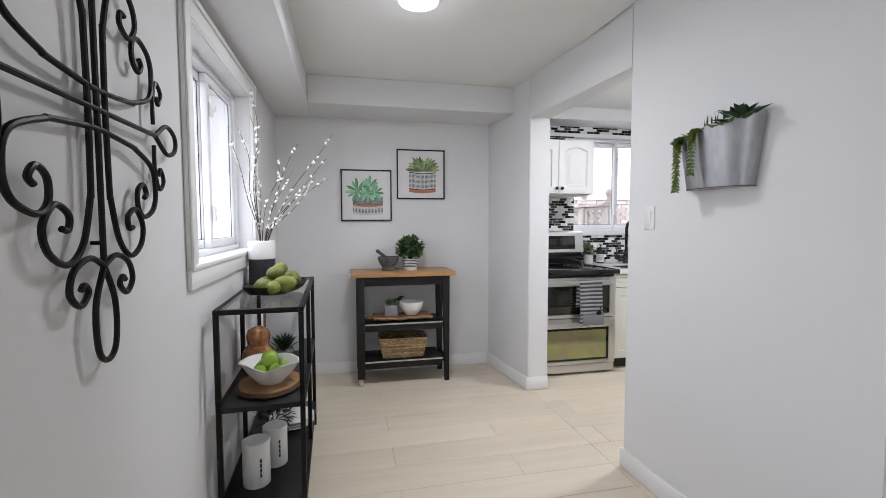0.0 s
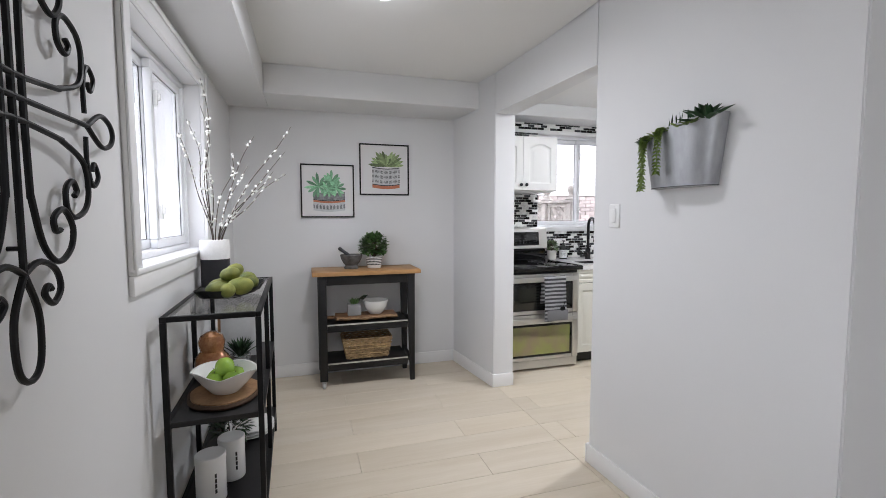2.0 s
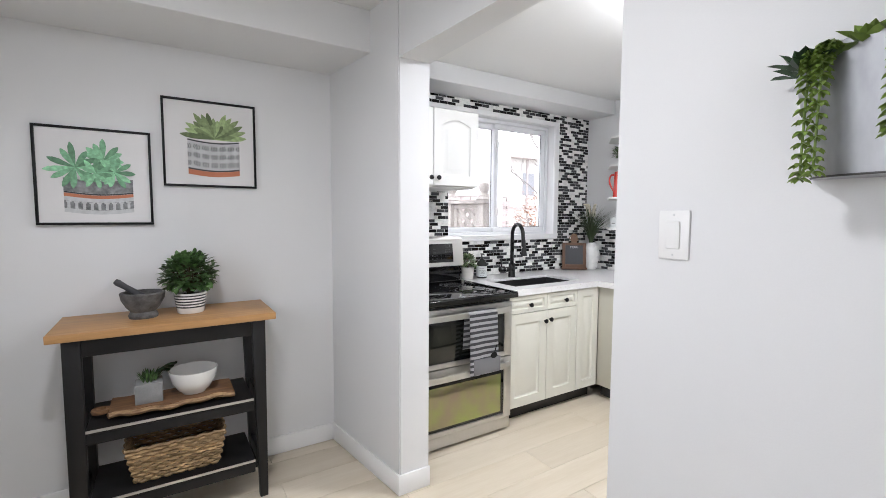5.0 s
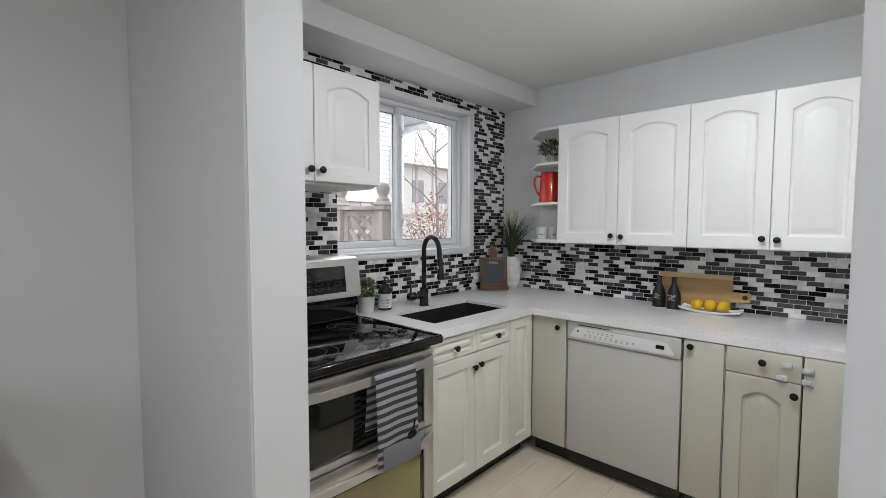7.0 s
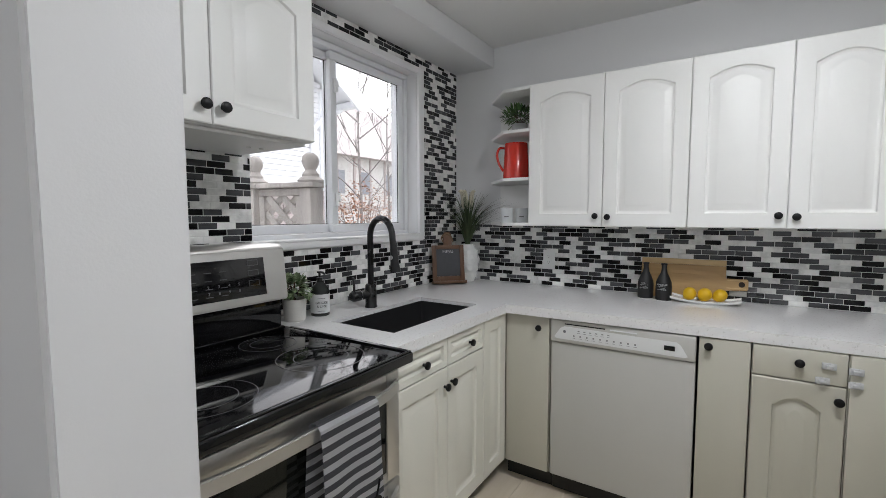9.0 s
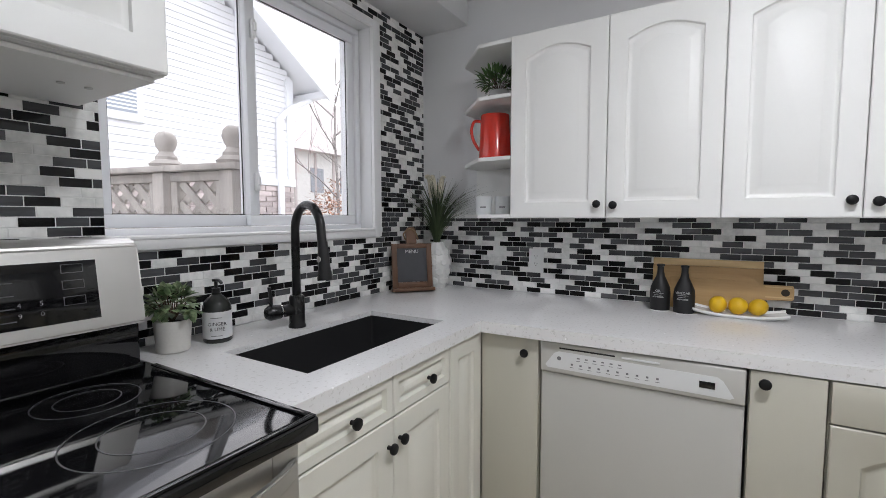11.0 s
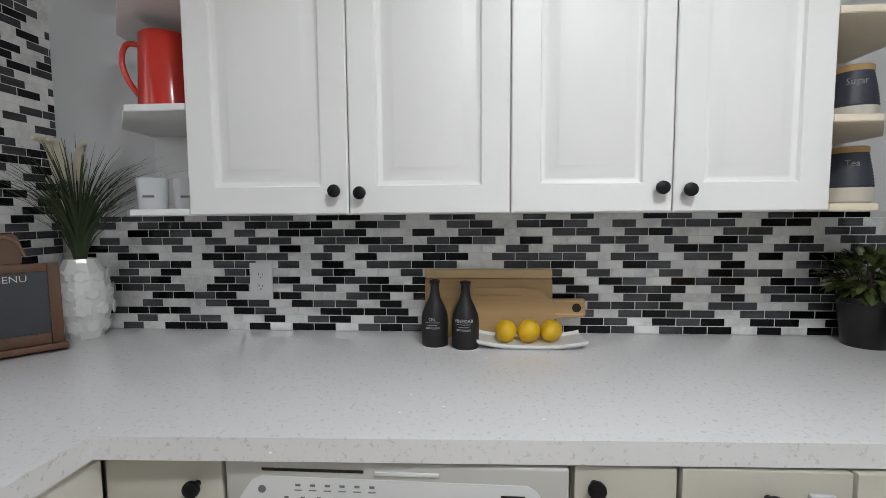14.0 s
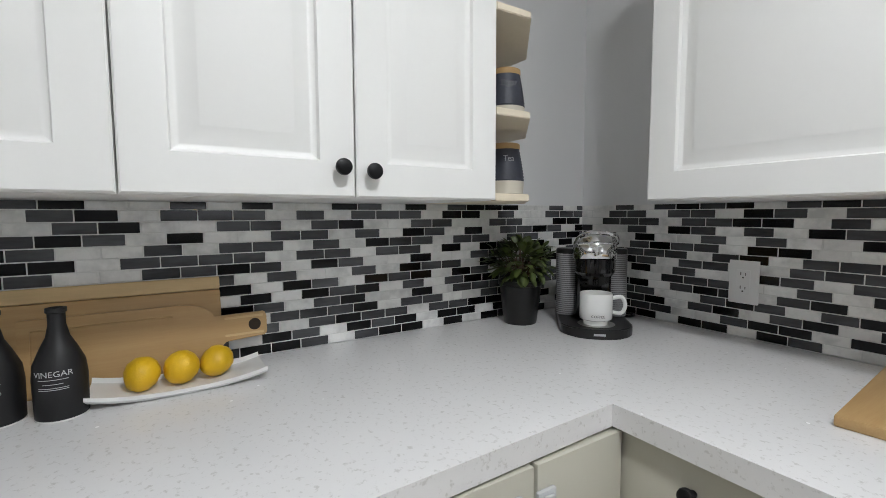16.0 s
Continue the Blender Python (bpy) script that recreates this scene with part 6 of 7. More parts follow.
# oil and vinegar bottles
MATTBLACK = mat("matt_black_ceramic", (0.013, 0.013, 0.014), 0.5, vary=0.15, fine=200)
CHALK = mat("white_print", (0.62, 0.62, 0.62), 0.7)
for (x, y), txt, h in (((5.482, 4.909), "OIL", 0.186), ((5.462, 4.821), "VINEGAR", 0.187)):
    e = thing("oil_bottle", (x, y, CT1), "matt black ceramic %s bottle with white lettering" % txt.lower(), "bottle", "oil and vinegar bottles")
    k = h / 0.19
    part("bottle_body", lathe([(0, 0), (0.034, 0), (0.0375, 0.004), (0.0385, 0.07), (0.036, 0.095), (0.026, 0.12), (0.0165, 0.14), (0.0125, 0.16), (0.0125, 0.18), (0.015, 0.182), (0.015, 0.189), (0.010, 0.19), (0.010, 0.175), (0, 0.175)], 32), MATTBLACK, e)
    part("pale_base", lathe([(0.033, -0.0), (0.0375, 0.0005), (0.0378, 0.003), (0.033, 0.003)], 32), CERAMIC, e)
    az = Matrix.Rotation(radians(-97), 4, "Z")
    me = words("bottle_text", txt, 0.0135, Matrix.Translation((0, 0, 0.083)) @ face_m, CHALK, e)
    for v in me.data.vertices:
        a = v.co.x / 0.0385
        rr = 0.0388 - v.co.y * 0.3
        v.co = az @ Vector((rr * math.sin(a), -rr * math.cos(a), v.co.z))
    for z, w in ((0.0735, 0.021), (0.0705, 0.0), (0.066, 0.014), (0.0595, 0.021), (0.0565, 0.021)):
        if w:
            n = 8
            b = bmesh.new()
            lo, hi = [], []
            for i in range(n + 1):
                a = (-w + 2 * w * i / n) / 0.0385
                lo.append(b.verts.new(az @ Vector((0.0389 * math.sin(a), -0.0389 * math.cos(a), z))))
                hi.append(b.verts.new(az @ Vector((0.0389 * math.sin(a), -0.0389 * math.cos(a), z + 0.0011))))
            for i in range(n):
                b.faces.new((lo[i], lo[i + 1], hi[i + 1], hi[i]))
            part("text_line", b, CHALK, e)

# cutting boards leaning on the tiles
BAMBOO = mat("pale_bamboo", (0.52, 0.35, 0.16), 0.45, vary=0.12, scale=5, fine=45, stretch=(9, 0.5, 9), color2=(0.44, 0.275, 0.115), bump=0.03)
BAMBOO2 = mat("light_bamboo_edge", (0.68, 0.49, 0.25), 0.45, vary=0.1, stretch=(9, 0.5, 9))
cb = thing("cutting_board", (5.585, 4.752, CT1), "long bamboo cutting board leaning on the tiled wall", "cutting board")
cb.matrix_world = Matrix.Translation((5.587, 4.752, CT1 + 0.001)) @ Matrix.Rotation(radians(7), 4, "Y")
part("board", box(0, -0.198, 0, 0.016, 0.198, 0.176, 0.004), BAMBOO, cb)
part("edge_strip", box(0, -0.198, 0.1765, 0.016, 0.198, 0.206, 0.004), BAMBOO2, cb)
pb3 = thing("paddle_board", (5.567, 4.70, CT1), "bamboo paddle board with a round-holed handle", "cutting board")
pb3.matrix_world = Matrix.Translation((5.566, 4.70, CT1 + 0.001)) @ Matrix.Rotation(radians(7), 4, "Y")
out = [(0.2, 0.0), (0.2, 0.15)]
n = 10
out += [(-0.06 - 0.07 * math.sin(math.pi / 2 * i / n), 0.15 - 0.035 * (1 - math.cos(math.pi / 2 * i / n))) for i in range(n + 1)]
out += [(-0.15, 0.118), (-0.236, 0.119), (-0.24, 0.11), (-0.24, 0.071), (-0.236, 0.063), (-0.15, 0.06), (-0.132, 0.04), (-0.11, 0.0)]
b = prism([(a, c) for a, c in out], 0, 0.016, 0.002)
turn(b, Matrix(((0, 0, 1, 0), (1, 0, 0, 0), (0, 1, 0, 0), (0, 0, 0, 1))))
part("board", b, BAMBOO, pb3)
part("handle_inlay", box(-0.0012, -0.232, 0.069, 0.0, -0.15, 0.074, 0.0003), BAMBOO2, pb3, "pale laminated strip")
part("handle_inlay", box(-0.0012, -0.232, 0.108, 0.0, -0.15, 0.113, 0.0003), BAMBOO2, pb3, "pale laminated strip")
# The hole is not cut: a near-black disc stands for the shade inside it.
part("handle_hole_shade", turn(lathe([(0, 0), (0.0135, 0), (0.0135, 0.0006), (0, 0.0006)], 24), Matrix.Translation((0.0, -0.213, 0.091)) @ Matrix.Rotation(radians(-90), 4, "Y")), mat("hole_shadow_wood", (0.03, 0.02, 0.012), 0.8), pb3, "dark disc painted as the shaded hanging hole")
part("groove", tube([(-0.0005, 0.18, 0.012), (-0.0005, 0.18, 0.128), (-0.0005, -0.05, 0.128)], 0.0015, 4), BAMBOO, pb3)

# lemons on a curved white tray
lt = thing("serving_tray", (5.497, 4.638, CT1), "narrow curved white ceramic serving tray on the counter", "tray")
b = bmesh.new()
n = 16
rows = []
for i in range(n + 1):
    f = i / n * 2 - 1
    y = 0.152 * f
    z = 0.006 + 0.016 * abs(f) ** 2.4
    rows.append([b.verts.new((-0.058, y, z + 0.008)), b.verts.new((-0.05, y, z)), b.verts.new((0.05, y, z)), b.verts.new((0.058, y, z + 0.008)), b.verts.new((0.058, y, z + 0.001)), b.verts.new((0.05, y, z - 0.006)), b.verts.new((-0.05, y, z - 0.006)), b.verts.new((-0.058, y, z + 0.001))])
for a, c in zip(rows, rows[1:]):
    for k in range(8):
        b.faces.new((a[k], a[(k + 1) % 8], c[(k + 1) % 8], c[k]))
b.faces.new(rows[0]), b.faces.new(rows[-1][::-1])
part("tray_body", b, CERAMIC, lt)
LEMON = mat("lemon_skin", (0.82, 0.5, 0.014), 0.4, vary=0.08, scale=20, fine=350, bump=0.25, rand=0.05)
for y, x, rot in ((4.706, 5.492, (20, 40, 10)), (4.640, 5.497, (10, -30, 60)), (4.576, 5.503, (60, 20, 30))):
    fruit("lemon", (x, y, CT1 + 0.0075 + 0.0325), 0.0325, 1.04, rot, LEMON, "round yellow lemon sitting on the white tray", "lemon", "lemons on the tray")

# end shelf by the window: plant, red jug, tumblers
FROST = mat("frosted_white_glass", (0.74, 0.76, 0.76), 0.3, vary=0.03, trans=0.15)
S1, S2 = UZ0 + 0.253 + 0.0172, UZ0 + 0.519 + 0.0172
S0 = UZ0 + 0.0172
sp2 = thing("potted_plant", (5.44, 5.615, S2), "leafy green plant in a small grey pot on the end shelf", "potted plant")
part("pot", lathe(pot_profile(0.04, 0.048, 0.06), 28), mat("pale_grey_pot", (0.5, 0.5, 0.49), 0.6), sp2)
soil(sp2, 0.04, 0.052)
bush(sp2, 0.105, 0.088, 0.045, 210, 0.05, 0.014, LEAF, up=0.3)
RED = mat("red_enamel", (0.62, 0.035, 0.02), 0.2, vary=0.08, coat=0.3)
jg = thing("jug", (5.43, 5.632, S1), "glossy red-orange enamel jug on the end shelf", "jug")
part("body", lathe([(0, 0), (0.074, 0), (0.077, 0.004), (0.068, 0.21), (0.066, 0.214), (0.062, 0.213), (0.071, 0.01), (0, 0.008)], 36), RED, jg)
part("handle", tube(smoothline([(-0.02, 0.066, 0.19), (-0.025, 0.098, 0.19), (-0.03, 0.11, 0.15), (-0.025, 0.10, 0.1), (-0.015, 0.075, 0.055)], 6), 0.0072, 10), RED, jg)
for x, y in ((5.43, 5.59), (5.40, 5.675), (5.52, 5.63)):
    e = thing("tumbler", (x, y, S0), "short white frosted tumbler with small grey lettering", "tumbler", "tumblers")
    part("tumbler_body", lathe([(0, 0), (0.034, 0), (0.0355, 0.004), (0.039, 0.085), (0.0365, 0.085), (0.033, 0.008), (0, 0.006)], 24), FROST, e)
    part("printed_mark", turn(box(-0.014, -0.0005, 0, 0.014, 0.0, 0.006), Matrix.Rotation(radians(-70), 4, "Z") @ Matrix.Translation((0, -0.0375, 0.032))), MARK, e)

# end shelf by the south wall: stoneware canisters
NAVY = mat("ribbed_navy_glaze", (0.06, 0.066, 0.09), 0.5, vary=0.2, fine=120)
CREAM = mat("cream_glaze", (0.66, 0.62, 0.53), 0.4, vary=0.05)
for z, txt, h in ((S0, "Tea", 0.125), (UZ0 + 0.2122, "Sugar", 0.125)):
    e = thing("stoneware_canister", (5.42, 3.86, z), "ribbed navy and cream stoneware canister with a wooden lid", "canister", "stoneware canisters")
    e.scale = (0.94, 0.94, 1.12)
    part("cream_base", lathe([(0, 0), (0.046, 0), (0.053, 0.006), (0.0545, 0.036)], 32), CREAM, e)
    prof = []
    for i in range(22):
        f = i / 21
        prof.append((0.0545 - 0.014 * f ** 1.3 + (0.0008 if i % 2 else -0.0004), 0.036 + 0.076 * f))
    part("navy_body", lathe(prof, 32), NAVY, e)
    part("lid", lathe([(0.041, 0.112), (0.042, 0.114), (0.042, 0.124), (0.039, 0.126), (0, 0.127)], 32), BAMBOO, e, "pale wooden lid")
    me = words("lettering", txt, 0.02, Matrix.Translation((0, 0, 0.088)) @ face_m, PALEMARK, e)
    az = Matrix.Rotation(radians(-118), 4, "Z")
    for v in me.data.vertices:
        a = v.co.x / 0.046
        v.co = az @ Vector((0.0485 * math.sin(a), -0.0485 * math.cos(a), v.co.z))

# black pot, coffee machine, mug, cutting board on the south counter
bp2 = thing("potted_plant", (5.53, 3.70, CT1), "bushy green plant in a black pot in the counter corner", "potted plant")
part("pot", lathe([(0, 0), (0.05, 0), (0.052, 0.003), (0.066, 0.122), (0.07, 0.124), (0.07, 0.138), (0.065, 0.138), (0.062, 0.12), (0, 0.118)], 32), PLASTICBLACK, bp2)
soil(bp2, 0.06, 0.122)
bush(bp2, 0.195, 0.098, 0.065, 330, 0.036, 0.02, mat("olive_leaf", (0.11, 0.15, 0.035), 0.5, vary=0.3, island=0.6))
cm = thing("coffee_machine", (5.37, 3.56, CT1), "black pod coffee machine with a chrome dome and water tanks", "coffee machine")
cm.matrix_world = Matrix.Translation((5.375, 3.545, CT1)) @ Matrix.Rotation(radians(-133), 4, "Z")
# local -y is the front
pts = [(0.1 * math.cos(a), -0.09 + 0.075 * math.sin(a)) for a in [math.pi + math.pi * i / 16 for i in range(17)]] + [(0.1, 0.13), (-0.1, 0.13)]
part("base", prism(pts, 0, 0.028, 0.004), PLASTICBLACK, cm)
part("drip_grid", lathe([(0, 0.0282), (0.05, 0.0282), (0.052, 0.0295), (0, 0.0297)], 28, (0, -0.095, 0)), STEEL, cm)
part("column", box(-0.052, -0.03, 0.0285, 0.052, 0.11, 0.215, 0.012, 3), GLOSSBLACK, cm)
part("brew_head", turn(lathe([(0, 0), (0.05, 0), (0.058, 0.01), (0.058, 0.05)], 32), Matrix.Translation((0, -0.045, 0.165))), GLOSSBLACK, cm)
part("chrome_dome", lathe([(0.06, 0.21), (0.064, 0.216), (0.064, 0.245), (0.055, 0.272), (0.036, 0.29), (0.014, 0.297), (0, 0.298)], 36, (0, -0.035, 0)), CHROME, cm, "polished chrome dome")
part("lever", tube(smoothline([(-0.058, -0.06, 0.26), (-0.045, -0.105, 0.285), (0, -0.115, 0.292), (0.045, -0.105, 0.285), (0.058, -0.06, 0.26)], 5), 0.006, 8), CHROME, cm)
MESH = banded("perforated_grey_metal", (0.3, 0.3, 0.31), (0.1, 0.1, 0.1), 2, 160, 0.6, 0.4)
for s in (-1, 1):
    tank = part("water_tank", lathe([(0, 0.029), (0.033, 0.029), (0.035, 0.033), (0.035, 0.222), (0.0, 0.222)], 28, (s * 0.072, 0.03, 0)), MESH, cm, "dark perforated side tank")
    part("tank_lid", lathe([(0.0355, 0.2225), (0.0355, 0.235), (0.032, 0.239), (0, 0.239)], 28, (s * 0.072, 0.03, 0)), PLASTICBLACK, tank)
part("maker_mark", box(-0.016, -0.1655, 0.010, 0.016, -0.1645, 0.016), PALEMARK, cm)
mg = thing("mug", (5.31, 3.61, CT1 + 0.03), "white stoneware mug with black lettering on the drip tray", "mug")
mg.matrix_world = Matrix.Translation((5.306, 3.612, CT1 + 0.0299)) @ Matrix.Rotation(radians(-133), 4, "Z")
part("mug_body", lathe([(0, 0), (0.034, 0), (0.035, 0.012), (0.044, 0.016), (0.0455, 0.02), (0.0455, 0.088), (0.044, 0.09), (0.042, 0.088), (0.042, 0.02), (0, 0.014)], 32), CERAMIC, mg)
part("mug_handle", tube(smoothline([(0.044, 0, 0.075), (0.07, 0, 0.078), (0.08, 0, 0.055), (0.07, 0, 0.033), (0.044, 0, 0.034)], 6), 0.006, 8), CERAMIC, mg)
me = words("mug_text", "COFFEE", 0.011, Matrix.Translation((0, 0, 0.028)) @ face_m, DARKINK, mg)
for v in me.data.vertices:
    a = v.co.x / 0.0455
    v.co = Vector((0.0459 * math.sin(a), -0.0459 * math.cos(a), v.co.z))
part("cord", tube(smoothline([(0.03, 0.14, 0.005), (0.08, 0.17, 0.005), (0.13, 0.12, 0.006), (0.16, 0.16, 0.005), (0.1, 0.2, 0.005)], 6), 0.004, 6), PLASTICBLACK, cm)
bd = thing("cutting_board", (4.55, 3.52, CT1), "thick bamboo cutting board lying on the counter", "cutting board")
part("board", turn(box(-0.19, -0.22, 0.0, 0.19, 0.22, 0.02, 0.004), Matrix.Rotation(radians(4), 4, "Z")), BAMBOO, bd)

# ---- outdoors ----
GZ = -0.45
b = bmesh.new()
n = 24
vs_ = [[b.verts.new((-200 + 400 * i / n, -200 + 400 * j / n, GZ - 0.05 * (abs(i - 12) + abs(j - 12)) * 0.02)) for j in range(n + 1)] for i in range(n + 1)]
for i in range(n):
    for j in range(n):
        b.faces.new((vs_[i][j], vs_[i + 1][j], vs_[i + 1][j + 1], vs_[i][j + 1]))
setting("ground", b, mat("winter_lawn", (0.3, 0.29, 0.24), 0.95, vary=0.3, scale=0.6, fine=12, bump=0.4, color2=(0.42, 0.42, 0.42)), "pale dormant winter lawn round the houses", "ground")

SIDING = mat("white_vinyl_siding", (0.8, 0.8, 0.81), 0.45, vary=0.02, scale=2)
PINKBRICK = mat("weathered_brick", (0.52, 0.45, 0.43), 0.85, vary=0.12, scale=6, fine=50, bump=0.4, island=0.3)
SHINGLE = mat("grey_shingle", (0.24, 0.25, 0.27), 0.85, vary=0.2, scale=3, fine=30, bump=0.4)
nh = thing("neighbour_house", (8.82, 11.0, GZ), "white sided gable house over a brick base next door", "house")
HW, HZ, BZ = 9.6, 4.1, 2.28
part("brick_base", box(-HW, 0.03, 0, 0, 8, BZ), PINKBRICK, nh, "pale red brick base")
vv, ff = [], []
for r in range(26):
    x = -6.2 - 0.12 * (r % 2)
    while x < -0.03:
        xa, xb, za, zb = x + 0.005, min(0, x + 0.24) - 0.005, r * 0.0875 + 0.006, r * 0.0875 + 0.08
        k = len(vv)
        vv += [(xa, 0.0, za), (xb, 0.0, za), (xb, 0.0, zb), (xa, 0.0, zb), (xa, 0.029, za), (xb, 0.029, za), (xb, 0.029, zb), (xa, 0.029, zb)]
        ff += [(k, k + 1, k + 2, k + 3), (k + 4, k + 5, k + 1, k), (k + 3, k + 2, k + 6, k + 7), (k + 1, k + 5, k + 6, k + 2), (k + 4, k, k + 3, k + 7)]
        x += 0.25
me = bpy.data.meshes.new("bricks")
me.from_pydata(vv, [], ff)
me.materials.append(PINKBRICK)
ob = new("bricks", me)
ob.parent = nh
tagged(ob, kind="stuff")
part("gable_wall", turn(prism([(-HW, BZ + 0.12), (0, BZ + 0.12), (0, HZ), (-HW / 2, HZ + 3.2), (-HW, HZ)], -8, -0.03), Matrix.Rotation(radians(90), 4, "X")), SIDING, nh)
part("water_table", box(-HW, -0.04, BZ, 0.02, 0.03, BZ + 0.12, 0.01), VINYL, nh)
z, k = BZ + 0.125, 0
while z < HZ + 3.0:
    half = HW / 2 if z < HZ else HW / 2 * (1 - (z - HZ) / 3.2)
    q = bmesh.new()
    pts = [(0.028, z), (0.006, z), (0.022, z + 0.0905), (0.028, z + 0.0905)]
    lo = [q.verts.new((-HW / 2 - half, y, zz)) for y, zz in pts]
    hi = [q.verts.new((-HW / 2 + half, y, zz)) for y, zz in pts]
    for i in range(4):
        q.faces.new((lo[i], lo[(i + 1) % 4], hi[(i + 1) % 4], hi[i]))
    q.faces.new(lo), q.faces.new(hi[::-1])
    part("siding_board", q, SIDING, nh)
    z += 0.092
ang = math.atan2(3.2, HW / 2)
L = math.hypot(3.2, HW / 2) + 0.55
for s in (1, -1):
    r = box(-0.0, -0.5, 0, L, 8.2, 0.14)
    box(0, -0.56, -0.16, L, -0.5, 0.15, bm=r)
    turn(r, Matrix.Translation((-HW / 2, 0, HZ + 3.3)) @ Matrix.Diagonal((s, 1, 1, 1)) @ Matrix.Rotation(ang, 4, "Y"))
    part("roof_slope", r, SHINGLE if s < 0 else VINYL, nh)
part("gutter", box(0.28, -0.5, HZ - 0.28, 0.42, 8, HZ - 0.16, 0.02), VINYL, nh)
part("downspout", box(-0.36, -0.09, 0, -0.27, -0.015, HZ - 0.7, 0.01), VINYL, nh)
part("downspout_elbow", tube([(-0.315, -0.05, HZ - 0.72), (-0.1, -0.1, HZ - 0.5), (0.33, -0.1, HZ - 0.28)], 0.045, 8), VINYL, nh)
part("corner_post", box(-0.12, -0.02, BZ + 0.12, 0.02, 0.03, HZ, 0.01), VINYL, nh)
wz = 3.05
wn = part("window", box(-2.92, -0.06, wz - 0.1, -2.39, 0.028, wz + 1.05, 0.01), VINYL, nh, "white sash window with blinds")
for k in range(2):
    part("pane", box(-2.84, -0.066, wz + 0.0 + 0.48 * k, -2.47, -0.061, wz + 0.44 + 0.48 * k), mat("window_blind", (0.33, 0.36, 0.4) if k == 0 else (0.6, 0.62, 0.66), 0.3, stretch=(0.2, 1, 30)), wn)
    for s in range(9 if k == 0 else 0):
        part("blind_slat", box(-2.84, -0.071, wz + 0.03 + 0.48 * k + 0.046 * s, -2.47, -0.067, wz + 0.05 + 0.48 * k + 0.046 * s), VINYL, wn)

# lattice fence with ball finials
FWOOD = mat("weathered_fence_wood", (0.54, 0.5, 0.46), 0.85, vary=0.2, scale=4, fine=50, stretch=(3, 3, 0.4), bump=0.3)
fn = thing("fence", (4.95, 7.67, GZ), "weathered wooden lattice fence with ball-topped posts", "fence")
posts = [(4.78, 6.68), (4.69, 7.1), (4.5, 8.0), (4.3, 8.95)]
TOPZ = 1.52 - GZ
for x, y in posts:
    x, y = x - 4.95, y - 7.67
    part("post", box(x - 0.05, y - 0.05, 0, x + 0.05, y + 0.05, TOPZ, 0.006), FWOOD, fn)
    fin = lathe([(0, 0), (0.075, 0), (0.08, 0.012), (0.065, 0.025), (0.05, 0.035), (0.05, 0.05), (0.04, 0.06), (0.032, 0.075), (0.036, 0.085)], 20, (x, y, TOPZ + 0.031))
    lathe([(0.03, -0.055), (0.045, -0.028), (0.052, 0), (0.045, 0.028), (0.028, 0.045), (0, 0.052)], 20, (x, y, TOPZ + 0.031 + 0.128), bm=fin)
    part("finial", fin, FWOOD, fn, "turned ball finial")
for (xa, ya), (xb, yb) in zip(posts, posts[1:]):
    d = Vector((xb - xa, yb - ya, 0))
    m = Matrix.Translation((xa - 4.95, ya - 7.67, 0)) @ Matrix.Rotation(math.atan2(d.y, d.x), 4, "Z")
    ln = d.length
    part("cap_rail", turn(box(-0.07, -0.075, TOPZ + 0.001, ln + 0.07 if (xb, yb) == posts[-1] else ln - 0.071, 0.075, TOPZ + 0.03, 0.004), m), FWOOD, fn)
    for z0, z1 in ((TOPZ - 0.046, TOPZ - 0.002), (TOPZ - 0.62, TOPZ - 0.54)):
        part("rail", turn(box(0.051, -0.03, z0, ln - 0.051, 0.03, z1, 0.004), m), FWOOD, fn)
    for x0 in (0.051, ln - 0.093):
        part("stile", turn(box(x0, -0.028, TOPZ - 0.54, x0 + 0.042, 0.028, TOPZ - 0.047, 0.004), m), FWOOD, fn)
    h, w0 = 0.489, ln - 0.186
    for s in (1, -1):
        x = -h
        while x < w0:
            xa2, xb2 = max(0, x), min(w0, x + h)
            if xb2 - xa2 > 0.03:
                za2, zb2 = (xa2 - x), (xb2 - x)
                c = [(0.093 + xa2, TOPZ - 0.538 + za2), (0.093 + xb2, TOPZ - 0.538 + zb2)]
                if s < 0:
                    c = [(ln - p, q) for p, q in c]
                l2 = math.hypot(c[1][0] - c[0][0], c[1][1] - c[0][1])
                q = box(0, -0.006, -0.02, l2, 0.006, 0.02)
                turn(q, m @ Matrix.Translation((c[0][0], 0.008 * s, c[0][1])) @ Matrix.Rotation(-math.atan2(c[1][1] - c[0][1], c[1][0] - c[0][0]), 4, "Y"))
                part("lattice_slat", q, FWOOD, fn)
            x += 0.115
    nb = int(ln / 0.145)
    for k in range(nb):
        part("fence_board", turn(box(0.052 + k * (ln - 0.104) / nb, -0.012, 0.03, 0.048 + (k + 1) * (ln - 0.104) / nb, 0.012, TOPZ - 0.621, 0.003), m), FWOOD, fn)

# bare tree and russet shrub beyond the house corner
# Bark colour is lightened to put the outdoor glare and haze into it.
BARKG = mat("hazed_bark", (0.36, 0.33, 0.31), 0.9, vary=0.3, scale=10, fine=60, bump=0.5)


